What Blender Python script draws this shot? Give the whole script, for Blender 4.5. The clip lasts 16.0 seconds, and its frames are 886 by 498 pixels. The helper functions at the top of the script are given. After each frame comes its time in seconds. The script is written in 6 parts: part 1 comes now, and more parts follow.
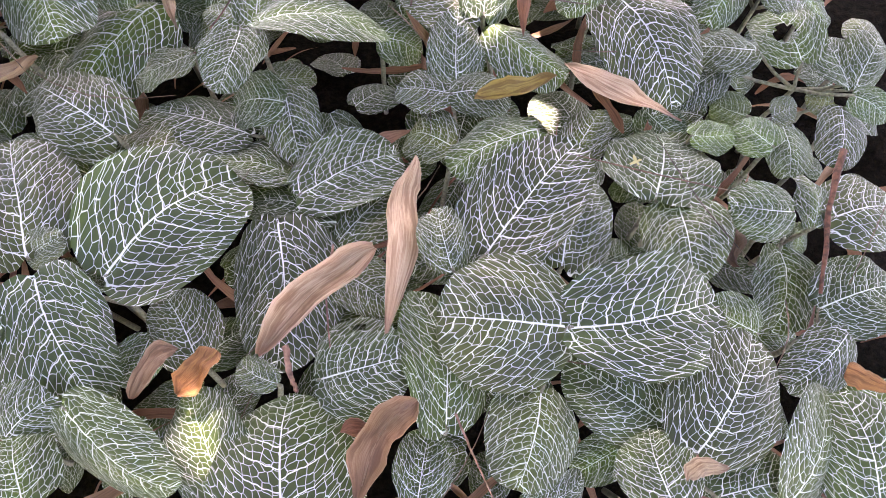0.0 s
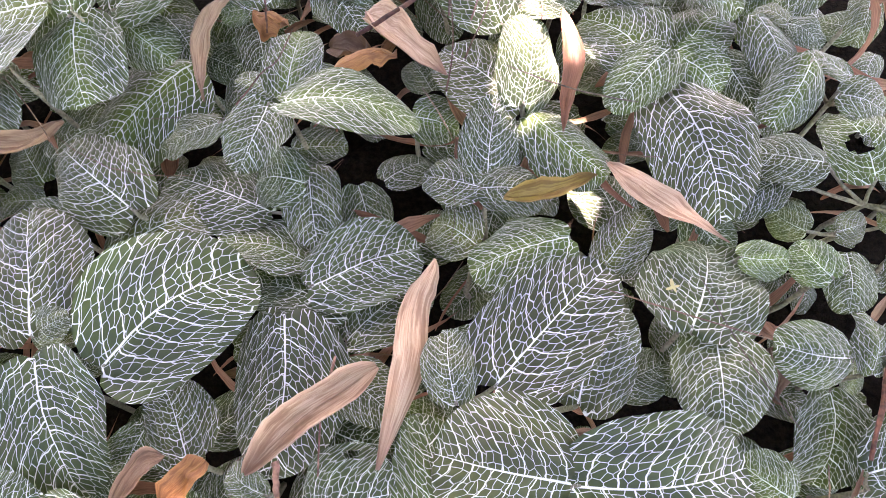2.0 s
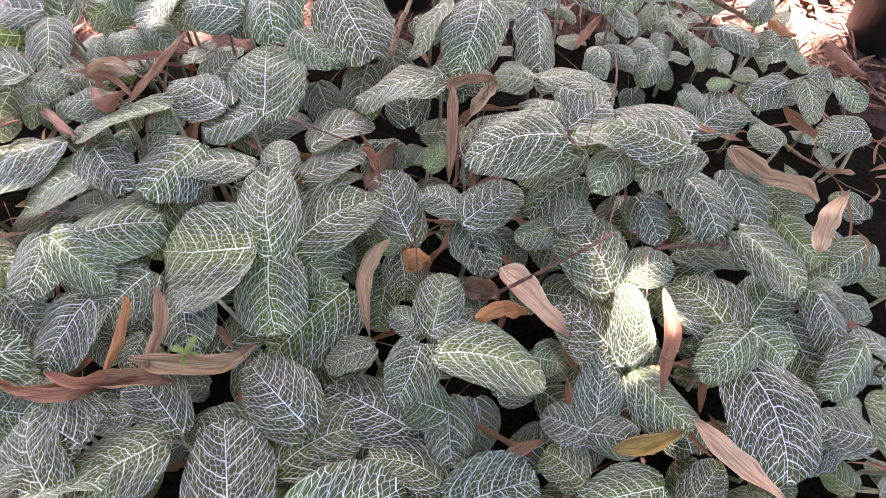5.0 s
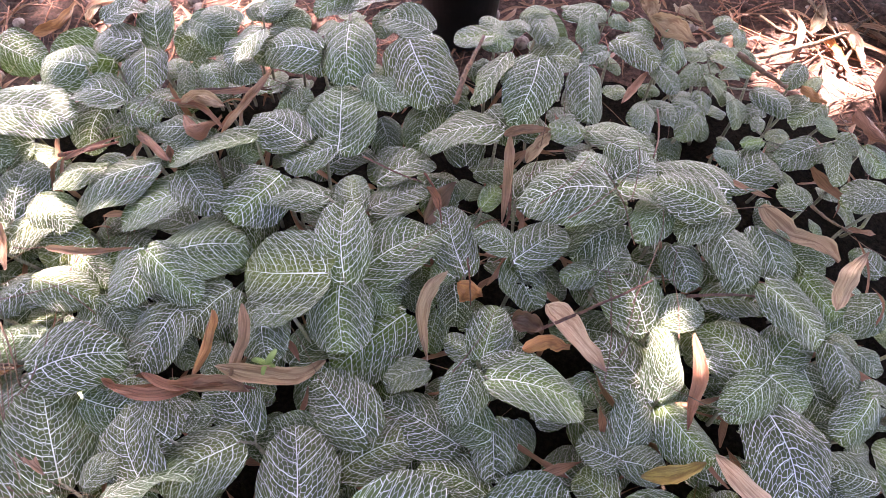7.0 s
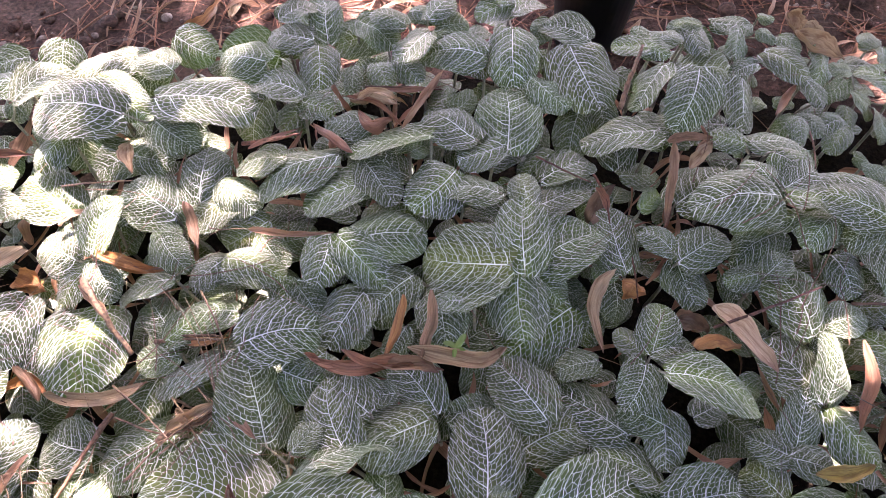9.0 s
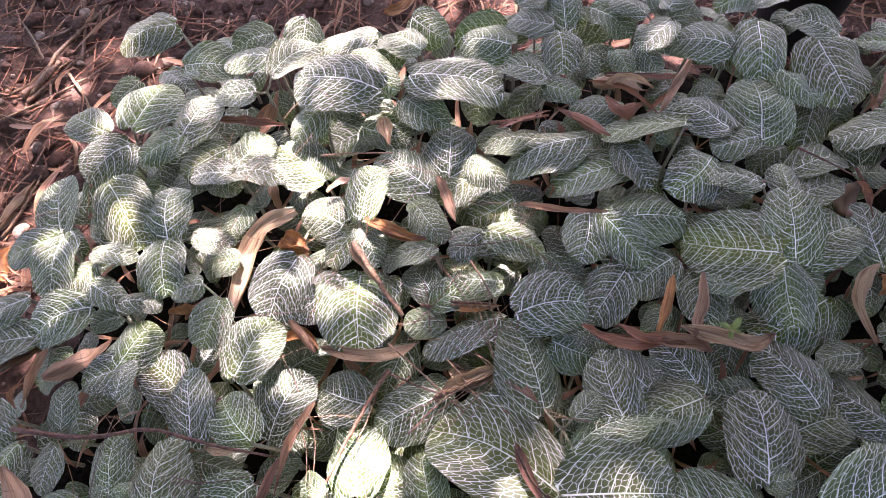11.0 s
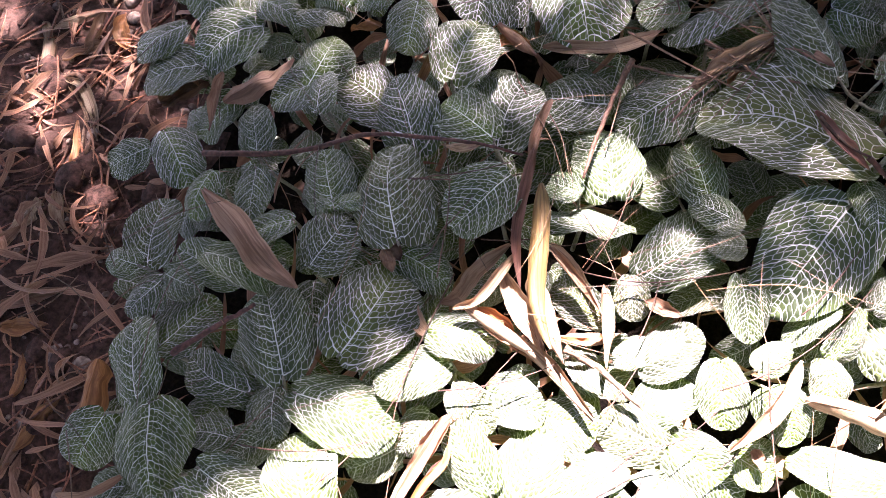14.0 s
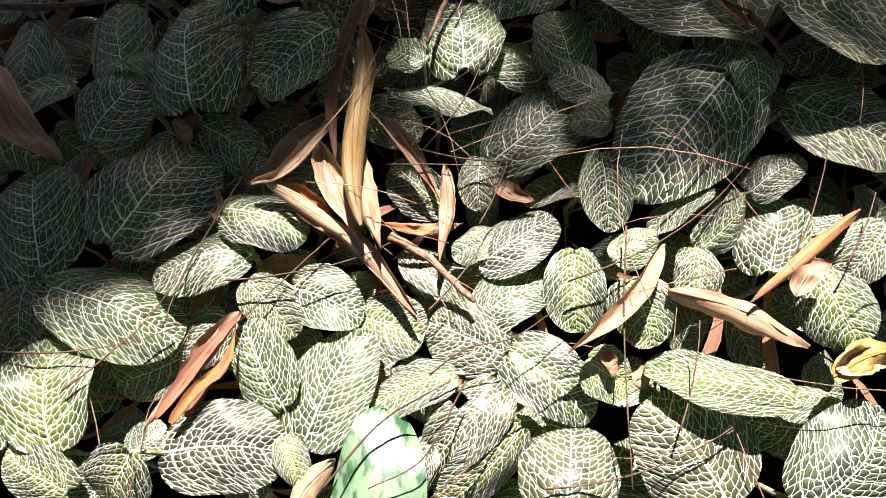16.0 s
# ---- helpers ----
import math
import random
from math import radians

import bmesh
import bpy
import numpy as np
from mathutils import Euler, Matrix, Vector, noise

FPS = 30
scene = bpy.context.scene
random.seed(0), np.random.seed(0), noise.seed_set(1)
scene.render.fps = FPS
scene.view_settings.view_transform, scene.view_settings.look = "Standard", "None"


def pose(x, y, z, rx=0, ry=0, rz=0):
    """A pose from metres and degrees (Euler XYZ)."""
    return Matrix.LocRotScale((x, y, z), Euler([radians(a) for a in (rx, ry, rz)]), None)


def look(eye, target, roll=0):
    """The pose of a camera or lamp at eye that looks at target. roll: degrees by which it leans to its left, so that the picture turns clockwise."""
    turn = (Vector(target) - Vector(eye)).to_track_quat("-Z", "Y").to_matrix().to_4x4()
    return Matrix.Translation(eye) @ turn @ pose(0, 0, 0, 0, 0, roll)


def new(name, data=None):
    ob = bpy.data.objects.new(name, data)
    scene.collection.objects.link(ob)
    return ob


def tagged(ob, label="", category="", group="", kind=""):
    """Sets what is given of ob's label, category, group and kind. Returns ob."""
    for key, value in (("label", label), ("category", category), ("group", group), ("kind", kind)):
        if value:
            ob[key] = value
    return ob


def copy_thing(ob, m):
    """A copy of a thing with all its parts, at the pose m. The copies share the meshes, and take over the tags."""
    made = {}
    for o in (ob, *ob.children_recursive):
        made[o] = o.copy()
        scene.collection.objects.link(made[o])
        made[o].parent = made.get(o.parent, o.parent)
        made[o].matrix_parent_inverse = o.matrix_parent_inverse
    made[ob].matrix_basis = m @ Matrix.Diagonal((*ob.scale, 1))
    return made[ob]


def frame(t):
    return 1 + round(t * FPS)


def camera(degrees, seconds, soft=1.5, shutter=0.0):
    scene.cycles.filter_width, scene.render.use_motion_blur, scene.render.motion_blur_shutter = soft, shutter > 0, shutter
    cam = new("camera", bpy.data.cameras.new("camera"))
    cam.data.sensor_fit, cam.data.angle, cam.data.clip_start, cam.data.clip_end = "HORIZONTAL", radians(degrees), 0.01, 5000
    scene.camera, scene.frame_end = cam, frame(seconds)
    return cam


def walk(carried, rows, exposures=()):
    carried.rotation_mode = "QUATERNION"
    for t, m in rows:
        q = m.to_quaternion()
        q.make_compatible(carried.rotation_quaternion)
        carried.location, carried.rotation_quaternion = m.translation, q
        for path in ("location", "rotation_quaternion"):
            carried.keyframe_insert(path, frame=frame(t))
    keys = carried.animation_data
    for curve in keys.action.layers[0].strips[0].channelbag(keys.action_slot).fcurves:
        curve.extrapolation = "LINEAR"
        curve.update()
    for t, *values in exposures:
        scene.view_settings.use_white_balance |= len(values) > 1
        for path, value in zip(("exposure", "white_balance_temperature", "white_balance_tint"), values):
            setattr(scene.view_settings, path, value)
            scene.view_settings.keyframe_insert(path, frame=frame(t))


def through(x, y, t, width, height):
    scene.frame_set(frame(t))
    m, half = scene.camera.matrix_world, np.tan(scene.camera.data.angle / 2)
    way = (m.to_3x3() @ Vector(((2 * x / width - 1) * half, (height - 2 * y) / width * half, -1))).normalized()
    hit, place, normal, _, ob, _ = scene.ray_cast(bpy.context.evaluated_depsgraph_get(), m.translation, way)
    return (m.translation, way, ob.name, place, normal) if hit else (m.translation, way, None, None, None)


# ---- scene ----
cam = camera(67.9, 16.0, 0.9)
METRES, EYE, TILT, LEAN, TURN = 1.4, 0.593, -69.2, 0.0, 0.0
STOPS = [(0.0, 6.3, 7500, 29), (2.0, 6.45, 7500, 29), (4.5, 6.25, 7450, 31), (7.0, 6.05, 7200, 31), (8.0, 5.9, 7100, 31), (10.5, 5.3, 6900, 31), (12.5, 5.2, 6600, 31), (13.0, 5.2, 6550, 32),
         (13.5, 5.05, 6500, 33), (14.0, 4.5, 6550, 31), (14.5, 3.8, 6700, 22), (15.0, 3.3, 7100, 13), (15.5, 3.0, 7000, 12), (16.0, 2.7, 6950, 12)]
ROWS = [
    (0.0, 0.0, 0.0, 0.0, 0.0, 0.0, -0.0),
    (0.5, 0.0213, 0.0175, 0.0122, 0.49, -1.23, 0.62),
    (1.0, 0.0298, 0.025, 0.0272, 1.29, -1.64, 0.08),
    (1.5, 0.0266, 0.021, 0.0472, 2.96, 0.06, -2.19),
    (2.0, 0.0157, 0.0218, 0.0557, 4.77, -0.6, -4.78),
    (2.5, -0.0023, 0.0196, 0.0711, 5.27, 0.06, -6.69),
    (3.0, -0.0294, 0.0108, 0.0846, 5.36, 1.03, -8.67),
    (3.5, -0.0413, -0.0068, 0.1022, 5.73, 1.41, -9.56),
    (4.0, -0.0445, -0.0314, 0.1296, 5.31, 3.05, -8.98),
    (4.5, -0.0562, -0.0508, 0.1426, 4.79, 4.32, -9.34),
    (7.0, -0.0945, -0.1232, 0.1583, 5.61, 5.18, -13.63),
    (7.5, -0.1181, -0.1303, 0.1523, 5.42, 6.3, -14.53),
    (8.0, -0.1433, -0.142, 0.1412, 6.46, 5.84, -14.8),
    (10.5, -0.3105, -0.1921, 0.0724, 9.88, 3.89, -19.48),
    (11.0, -0.352, -0.2056, 0.0482, 12.47, 3.21, -20.1),
    (11.5, -0.3834, -0.2154, 0.021, 13.62, 2.8, -21.82),
    (12.0, -0.3994, -0.2177, -0.0002, 12.75, 2.54, -20.55),
    (12.5, -0.4071, -0.2132, -0.0255, 12.19, 0.98, -18.65),
    (13.0, -0.4249, -0.2025, -0.064, 12.89, -0.34, -17.66),
    (13.5, -0.4482, -0.1721, -0.1173, 12.52, -2.76, -16.57),
    (14.0, -0.474, -0.159, -0.1514, 13.34, -5.13, -16.79),
    (14.5, -0.4724, -0.14, -0.1816, 11.23, -5.63, -18.98),
    (15.0, -0.4548, -0.1285, -0.1875, 11.47, -5.2, -19.1),
    (15.5, -0.4211, -0.0991, -0.1989, 10.22, -4.23, -18.38),
    (16.0, -0.3968, -0.0763, -0.1987, 9.36, -3.75, -18.02),
]
walk(cam, [(t, pose(0, 0, EYE, TILT, LEAN, TURN) @ pose(METRES * x, METRES * y, METRES * z, 90 + pitch, roll, yaw)) for t, x, y, z, yaw, pitch, roll in ROWS],
     exposures=STOPS)

# ---- world, sun ----
SUN_UP, SUN_ROUND = 52.0, 345.0
world = bpy.data.worlds.new("world")
scene.world = world
world.use_nodes = True
wn = world.node_tree.nodes
sky = wn.new("ShaderNodeTexSky")
sky.sky_type, sky.sun_disc = "NISHITA", False
sky.air_density, sky.dust_density, sky.ozone_density = 0.8, 1.2, 0.5
sky.sun_elevation, sky.sun_rotation = radians(SUN_UP), radians(SUN_ROUND)
world.node_tree.links.new(sky.outputs[0], wn["Background"].inputs[0])
wn["Background"].inputs[1].default_value = 0.05
sun = new("sun", bpy.data.lights.new("sun", "SUN"))
sun.data.energy, sun.data.angle, sun.data.color = 5.0, radians(0.5), (1.0, 0.975, 0.94)
SUN_WAY = Vector((math.sin(radians(SUN_ROUND)) * math.cos(radians(SUN_UP)),
                  math.cos(radians(SUN_ROUND)) * math.cos(radians(SUN_UP)), math.sin(radians(SUN_UP))))
sun.matrix_world = look(SUN_WAY * 20, (0, 0, 0))

# ---- materials ----
class Tree:
    """Short hand for the nodes of one material."""

    def __init__(self, name):
        self.material = bpy.data.materials.new(name)
        self.material.use_nodes = True
        self.tree = self.material.node_tree
        self.tree.nodes.clear()

    def node(self, kind, **settings):
        made = self.tree.nodes.new("ShaderNode" + kind)
        for key, value in settings.items():
            if key == "operation":
                made.operation = value
            elif key == "dims":
                made.voronoi_dimensions = value
            elif key == "feature":
                made.feature = value
            elif key == "blend":
                made.blend_type = value
        return made

    def put(self, socket, value):
        if isinstance(value, bpy.types.NodeSocket):
            self.tree.links.new(value, socket)
        else:
            socket.default_value = value

    def math(self, operation, a, b=0.0, c=0.0):
        made = self.node("Math", operation=operation)
        for socket, value in zip(made.inputs, (a, b, c)):
            self.put(socket, value)
        return made.outputs[0]

    def ramp(self, value, low, high, to_low=0.0, to_high=1.0):
        made = self.node("MapRange")
        made.interpolation_type = "SMOOTHSTEP"
        for socket, v in zip(made.inputs, (value, low, high, to_low, to_high)):
            self.put(socket, v)
        return made.outputs[0]

    def mix(self, factor, a, b, blend="MIX"):
        made = self.node("MixRGB", blend=blend)
        for socket, v in zip(made.inputs, (factor, a, b)):
            self.put(socket, v)
        return made.outputs[0]

    def vector(self, x, y, z=0.0):
        made = self.node("CombineXYZ")
        for socket, v in zip(made.inputs, (x, y, z)):
            self.put(socket, v)
        return made.outputs[0]

    def noise(self, where, scale, detail=3.0, rough=0.55):
        made = self.node("TexNoise")
        self.put(made.inputs["Vector"], where)
        made.inputs["Scale"].default_value, made.inputs["Detail"].default_value = scale, detail
        made.inputs["Roughness"].default_value = rough
        return made.outputs[0]

    def bump(self, height, distance, strength=1.0):
        made = self.node("Bump")
        self.put(made.inputs["Height"], height)
        made.inputs["Distance"].default_value, made.inputs["Strength"].default_value = distance, strength
        return made.outputs[0]

    def done(self, color, roughness, normal=None, specular=0.4, through=None, share=0.25, coat=0.0):
        surface = self.node("BsdfPrincipled")
        self.put(surface.inputs["Base Color"], color)
        self.put(surface.inputs["Roughness"], roughness)
        self.put(surface.inputs["Specular IOR Level"], specular)
        surface.inputs["Coat Weight"].default_value, surface.inputs["Coat Roughness"].default_value = coat, 0.34
        if normal is not None:
            self.put(surface.inputs["Normal"], normal)
        result = surface.outputs[0]
        if through is not None:
            glow = self.node("BsdfTranslucent")
            self.put(glow.inputs["Color"], through)
            joined = self.node("MixShader")
            joined.inputs[0].default_value = share
            self.tree.links.new(result, joined.inputs[1])
            self.tree.links.new(glow.outputs[0], joined.inputs[2])
            result = joined.outputs[0]
        self.tree.links.new(result, self.node("OutputMaterial").inputs[0])
        return self.material


def nerve_leaf_material():
    """Dark green blade with a pale net of veins: midrib, arching side veins, and a fine mesh between them."""
    m = Tree("veined_leaf")
    info, uv = m.node("ObjectInfo"), m.node("UVMap")
    parts = m.node("SeparateXYZ")
    m.put(parts.inputs[0], uv.outputs[0])
    u, v = parts.outputs[0], parts.outputs[1]
    luck = m.math("FRACT", m.math("ADD", info.outputs["Random"], m.node("NewGeometry").outputs["Random Per Island"]))
    side = m.math("GREATER_THAN", v, 0.0)
    av = m.math("ABSOLUTE", v)
    shift = m.math("MULTIPLY", luck, 91.0)
    place = m.vector(m.math("ADD", u, shift), m.math("ADD", v, shift))
    wander = m.math("SUBTRACT", m.noise(place, 2.6, 2.0), 0.5)
    ripple = m.math("SUBTRACT", m.noise(place, 9.0, 1.0), 0.5)
    lean = m.math("MULTIPLY_ADD", av, 0.13, m.math("MULTIPLY", m.math("MULTIPLY", av, av), 0.30))
    size = info.outputs["Alpha"]
    count = m.math("ADD", m.math("MULTIPLY_ADD", luck, 1.2, 4.6), m.math("MULTIPLY", size, 2.0))
    phase = m.math("MULTIPLY", m.math("SUBTRACT", u, lean), count)
    phase = m.math("ADD", phase, m.math("MULTIPLY_ADD", side, 0.43, m.math("MULTIPLY_ADD", wander, 0.55, luck)))
    phase = m.math("MULTIPLY_ADD", ripple, 0.13, phase)
    off = m.math("ABSOLUTE", m.math("SUBTRACT", m.math("FRACT", phase), 0.5))
    thick = m.math("MULTIPLY_ADD", av, -0.011, 0.022)
    second = m.ramp(off, thick, m.math("MULTIPLY", thick, 2.0), 0.94, 0.0)
    rib = m.ramp(m.math("DIVIDE", av, m.math("SUBTRACT", 1.25, u)), 0.009, 0.020, 0.95, 0.0)
    net = m.node("TexVoronoi", dims="2D", feature="DISTANCE_TO_EDGE")
    net.inputs["Scale"].default_value = 1.0
    net.inputs["Randomness"].default_value = 0.72
    across = m.math("MULTIPLY_ADD", wander, 0.8, m.math("MULTIPLY", av, m.math("MULTIPLY_ADD", size, 2.6, 5.4)))
    m.put(net.inputs["Vector"], m.vector(m.math("MULTIPLY_ADD", phase, 2.6, shift), m.math("ADD", across, m.math("MULTIPLY", side, 40.3))))
    edge = net.outputs["Distance"]
    mesh = m.ramp(edge, 0.017, 0.055, 0.77, 0.0)
    vein = m.math("MAXIMUM", m.math("MAXIMUM", second, rib), mesh)
    patch = m.noise(place, 2.2, 3.0)
    vein = m.math("MULTIPLY", vein, m.ramp(patch, 0.2, 0.65, 0.62, 1.0))
    grain = m.noise(uv.outputs[0], 90.0, 2.0)
    tone = m.math("FRACT", m.math("MULTIPLY", luck, 7.31))
    blade = m.mix(m.ramp(patch, 0.35, 0.7), (0.020, 0.025, 0.014, 1), (0.056, 0.068, 0.025, 1))
    glow = m.math("MULTIPLY", m.ramp(av, 0.0, 0.65, 1.0, 0.0), m.ramp(m.math("FRACT", m.math("MULTIPLY", luck, 3.7)), 0.52, 0.95, 0.0, 0.8))
    blade = m.mix(glow, blade, (0.125, 0.165, 0.022, 1))
    blade = m.mix(m.math("POWER", tone, 1.8), blade, m.mix(1.0, blade, (0.36, 0.34, 0.46, 1), "MULTIPLY"))
    blade = m.mix(m.math("MULTIPLY", grain, 0.25), blade, (0.045, 0.052, 0.034, 1))
    blade = m.mix(0.55, blade, m.mix(1.0, blade, info.outputs["Color"], "MULTIPLY"))
    pale = m.mix(m.ramp(luck, 0.2, 0.9), (0.74, 0.72, 0.69, 1), (0.69, 0.71, 0.61, 1))
    color = m.mix(vein, blade, pale)
    height = m.math("ADD", m.ramp(edge, 0.0, 0.45), m.math("MULTIPLY", m.ramp(off, 0.0, 0.3), 1.2))
    height = m.math("MULTIPLY_ADD", grain, 0.25, height)
    normal = m.bump(height, 0.0008, 0.7)
    lit = m.mix(vein, (0.20, 0.34, 0.03, 1), (0.60, 0.70, 0.25, 1))
    return m.done(color, m.math("MULTIPLY_ADD", grain, 0.16, 0.38), normal, 0.12, lit, 0.14, 0.16)


def dry_leaf_material():
    m = Tree("dry_leaf")
    info, uv = m.node("ObjectInfo"), m.node("UVMap")
    parts = m.node("SeparateXYZ")
    m.put(parts.inputs[0], uv.outputs[0])
    shift = m.math("MULTIPLY", info.outputs["Random"], 55.0)
    fibre = m.noise(m.vector(m.math("MULTIPLY_ADD", parts.outputs[0], 1.6, shift), m.math("MULTIPLY", parts.outputs[1], 9.0)), 3.0, 5.0, 0.65)
    blot = m.noise(m.vector(m.math("ADD", parts.outputs[0], shift), parts.outputs[1]), 3.0, 3.0)
    color = m.mix(m.ramp(fibre, 0.3, 0.7), (0.19, 0.118, 0.080, 1), (0.36, 0.265, 0.195, 1))
    color = m.mix(m.ramp(blot, 0.46, 0.66, 0.0, 0.8), color, (0.13, 0.070, 0.046, 1))
    streak = m.noise(m.vector(m.math("MULTIPLY_ADD", parts.outputs[0], 0.5, shift), m.math("MULTIPLY", parts.outputs[1], 2.2)), 2.0, 3.0)
    color = m.mix(m.ramp(streak, 0.50, 0.66, 0.0, 0.75), color, (0.11, 0.062, 0.040, 1))
    color = m.mix(m.ramp(m.math("ABSOLUTE", parts.outputs[1]), 0.75, 1.0, 0.0, 0.45), color, (0.40, 0.30, 0.22, 1))
    color = m.mix(m.ramp(parts.outputs[0], 0.72, 1.0, 0.0, 0.55), color, (0.07, 0.035, 0.025, 1))
    color = m.mix(m.node("NewGeometry").outputs["Random Per Island"], color, m.mix(1.0, color, (1.35, 1.25, 1.2, 1), "MULTIPLY"))
    color = m.mix(1.0, color, info.outputs["Color"], "MULTIPLY")
    return m.done(color, 0.55, m.bump(fibre, 0.0005, 0.6), 0.35, m.mix(0.3, color, (0.5, 0.25, 0.09, 1)), 0.18)


def twig_material():
    m = Tree("twig")
    where = m.node("TexCoord").outputs["Object"]
    info = m.node("ObjectInfo")
    bark = m.noise(where, 260.0, 4.0)
    color = m.mix(m.ramp(bark, 0.3, 0.7), (0.042, 0.028, 0.023, 1), (0.15, 0.103, 0.083, 1))
    color = m.mix(m.node("NewGeometry").outputs["Random Per Island"], color, m.mix(1.0, color, (1.7, 1.35, 1.1, 1), "MULTIPLY"))
    color = m.mix(1.0, color, info.outputs["Color"], "MULTIPLY")
    return m.done(color, 0.7, m.bump(bark, 0.0008), 0.3)


def stem_material():
    m = Tree("green_stem")
    where = m.node("TexCoord").outputs["Object"]
    fuzz = m.noise(where, 400.0, 3.0)
    color = m.mix(m.ramp(fuzz, 0.3, 0.7), (0.10, 0.085, 0.055, 1), (0.24, 0.22, 0.15, 1))
    return m.done(color, 0.6, m.bump(fuzz, 0.0005), 0.3)


def soil_material():
    m = Tree("soil")
    where = m.node("TexCoord").outputs["Object"]
    coarse, fine = m.noise(where, 9.0, 5.0), m.noise(where, 130.0, 5.0, 0.65)
    color = m.mix(m.ramp(fine, 0.3, 0.75), (0.022, 0.010, 0.0075, 1), (0.115, 0.054, 0.042, 1))
    color = m.mix(m.ramp(coarse, 0.4, 0.7, 0.0, 0.6), color, (0.034, 0.016, 0.012, 1))
    return m.done(color, 0.9, m.bump(fine, 0.004), 0.2)


# Soil kept near black: shade between the leaves is painted into this colour.
def black_soil_material():
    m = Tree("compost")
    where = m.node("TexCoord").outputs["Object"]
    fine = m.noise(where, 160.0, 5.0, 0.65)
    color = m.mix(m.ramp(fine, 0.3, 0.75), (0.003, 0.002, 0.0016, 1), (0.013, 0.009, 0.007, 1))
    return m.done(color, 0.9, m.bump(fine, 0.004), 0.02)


def pebble_material():
    m = Tree("pebble")
    where = m.node("TexCoord").outputs["Object"]
    info = m.node("ObjectInfo")
    speck = m.noise(where, 120.0, 4.0)
    color = m.mix(m.ramp(speck, 0.35, 0.7), (0.12, 0.075, 0.062, 1), (0.30, 0.22, 0.19, 1))
    color = m.mix(info.outputs["Random"], color, m.mix(1.0, color, (0.55, 0.42, 0.38, 1), "MULTIPLY"))
    return m.done(color, 0.85, m.bump(speck, 0.002), 0.25)


BLACK_SOIL = black_soil_material()
LEAF, DRY, TWIG, STEM, SOIL, PEBBLE = (nerve_leaf_material(), dry_leaf_material(), twig_material(), stem_material(), soil_material(), pebble_material())


def pot_material():
    m = Tree("black_plastic")
    dust = m.noise(m.node("TexCoord").outputs["Object"], 45.0, 4.0)
    color = m.mix(m.ramp(dust, 0.5, 0.8), (0.008, 0.008, 0.009, 1), (0.03, 0.026, 0.024, 1))
    return m.done(color, 0.5, m.bump(dust, 0.0004), 0.2)


POT_PLASTIC = pot_material()
# ---- shapes ----
def mesh_of(name, verts, faces, material, uvs=None):
    data = bpy.data.meshes.new(name)
    data.from_pydata([tuple(v) for v in verts], [], faces)
    data.materials.append(material)
    data.polygons.foreach_set("use_smooth", [True] * len(data.polygons))
    if uvs is not None:
        layer = data.uv_layers.new(name="UVMap")
        corners = np.empty(len(data.loops), dtype=np.int32)
        data.loops.foreach_get("vertex_index", corners)
        layer.data.foreach_set("uv", np.asarray(uvs, dtype=np.float32)[corners].ravel())
    data.update()
    return data


def sheet_faces(rows, cols):
    return [(r * cols + c, r * cols + c + 1, (r + 1) * cols + c + 1, (r + 1) * cols + c) for r in range(rows - 1) for c in range(cols - 1)]


def blade(length, width, chance, bend=None, fold=None, rows=25, half=7):
    """A broad veined leaf from its base at the origin along +y: uneven wavy margin, quilted between the side veins."""
    bend = chance.uniform(0.03, 0.14) if bend is None else bend
    fold = chance.uniform(-0.10, 0.42) if fold is None else fold
    heavy, tip = chance.uniform(0.0, 0.20), chance.uniform(0.1, 0.9)
    waves, phase, tall = chance.uniform(1.8, 4.2), chance.uniform(0, 6.3), chance.uniform(0.015, 0.06)
    skew, twist, curl = chance.uniform(-0.07, 0.07), chance.uniform(-0.16, 0.16), chance.uniform(0.0, 0.16)
    seed = chance.uniform(0, 500)
    verts, uvs = [], []
    for i in range(rows):
        u = i / (rows - 1)
        a = u * math.pi
        u = 0.5 - 0.5 * math.cos(a) if 0 < i < rows - 1 else u
        a = u * math.pi
        shape = (max(0.0, 4 * u * (1 - u)) ** (0.43 + 0.12 * tip * max(0.0, u - 0.35) / 0.65)) * (1 + heavy * math.cos(a))
        rim = [1 + 0.07 * noise.noise(Vector((u * 3.2, seed + side, 0.3))) + 0.02 * noise.noise(Vector((u * 13, seed + side, 7.3))) for side in (0, 40)]
        for j in range(-half, half + 1):
            s = j / half
            x = s * shape * (1 + abs(s) ** 3 * (rim[s > 0] - 1)) * width / 2
            y = u * length - abs(s) * 0.05 * length * math.cos(a) * shape - 0.05 * length * abs(s) ** 1.5 * max(0.0, 1 - 5 * u) * (u > 0)
            z = length * bend * math.sin(a) - length * (0.04 * u * u + curl * max(0.0, u - 0.55) ** 2 * 2.2)
            z -= fold * width * 0.5 * abs(s) ** 1.7 * shape
            z += tall * length * math.sin(waves * a + phase + (1.3 if s > 0 else 0)) * abs(s) ** 2 * min(1.0, 3 * shape)
            z -= 0.012 * width * math.exp(-(s / 0.13) ** 2)
            z += 0.015 * width * abs(math.sin(6.5 * math.pi * (u - 0.30 * abs(s)))) * (1 - abs(s) ** 3)
            z += 0.05 * width * noise.noise(Vector((u * 2.4, s * 1.6 + seed, 2.2)))
            z += twist * x * (u - 0.4)
            verts.append((x + skew * length * math.sin(a), y, z))
            uvs.append((u, x / (width / 2)))
    return verts, sheet_faces(rows, 2 * half + 1), uvs


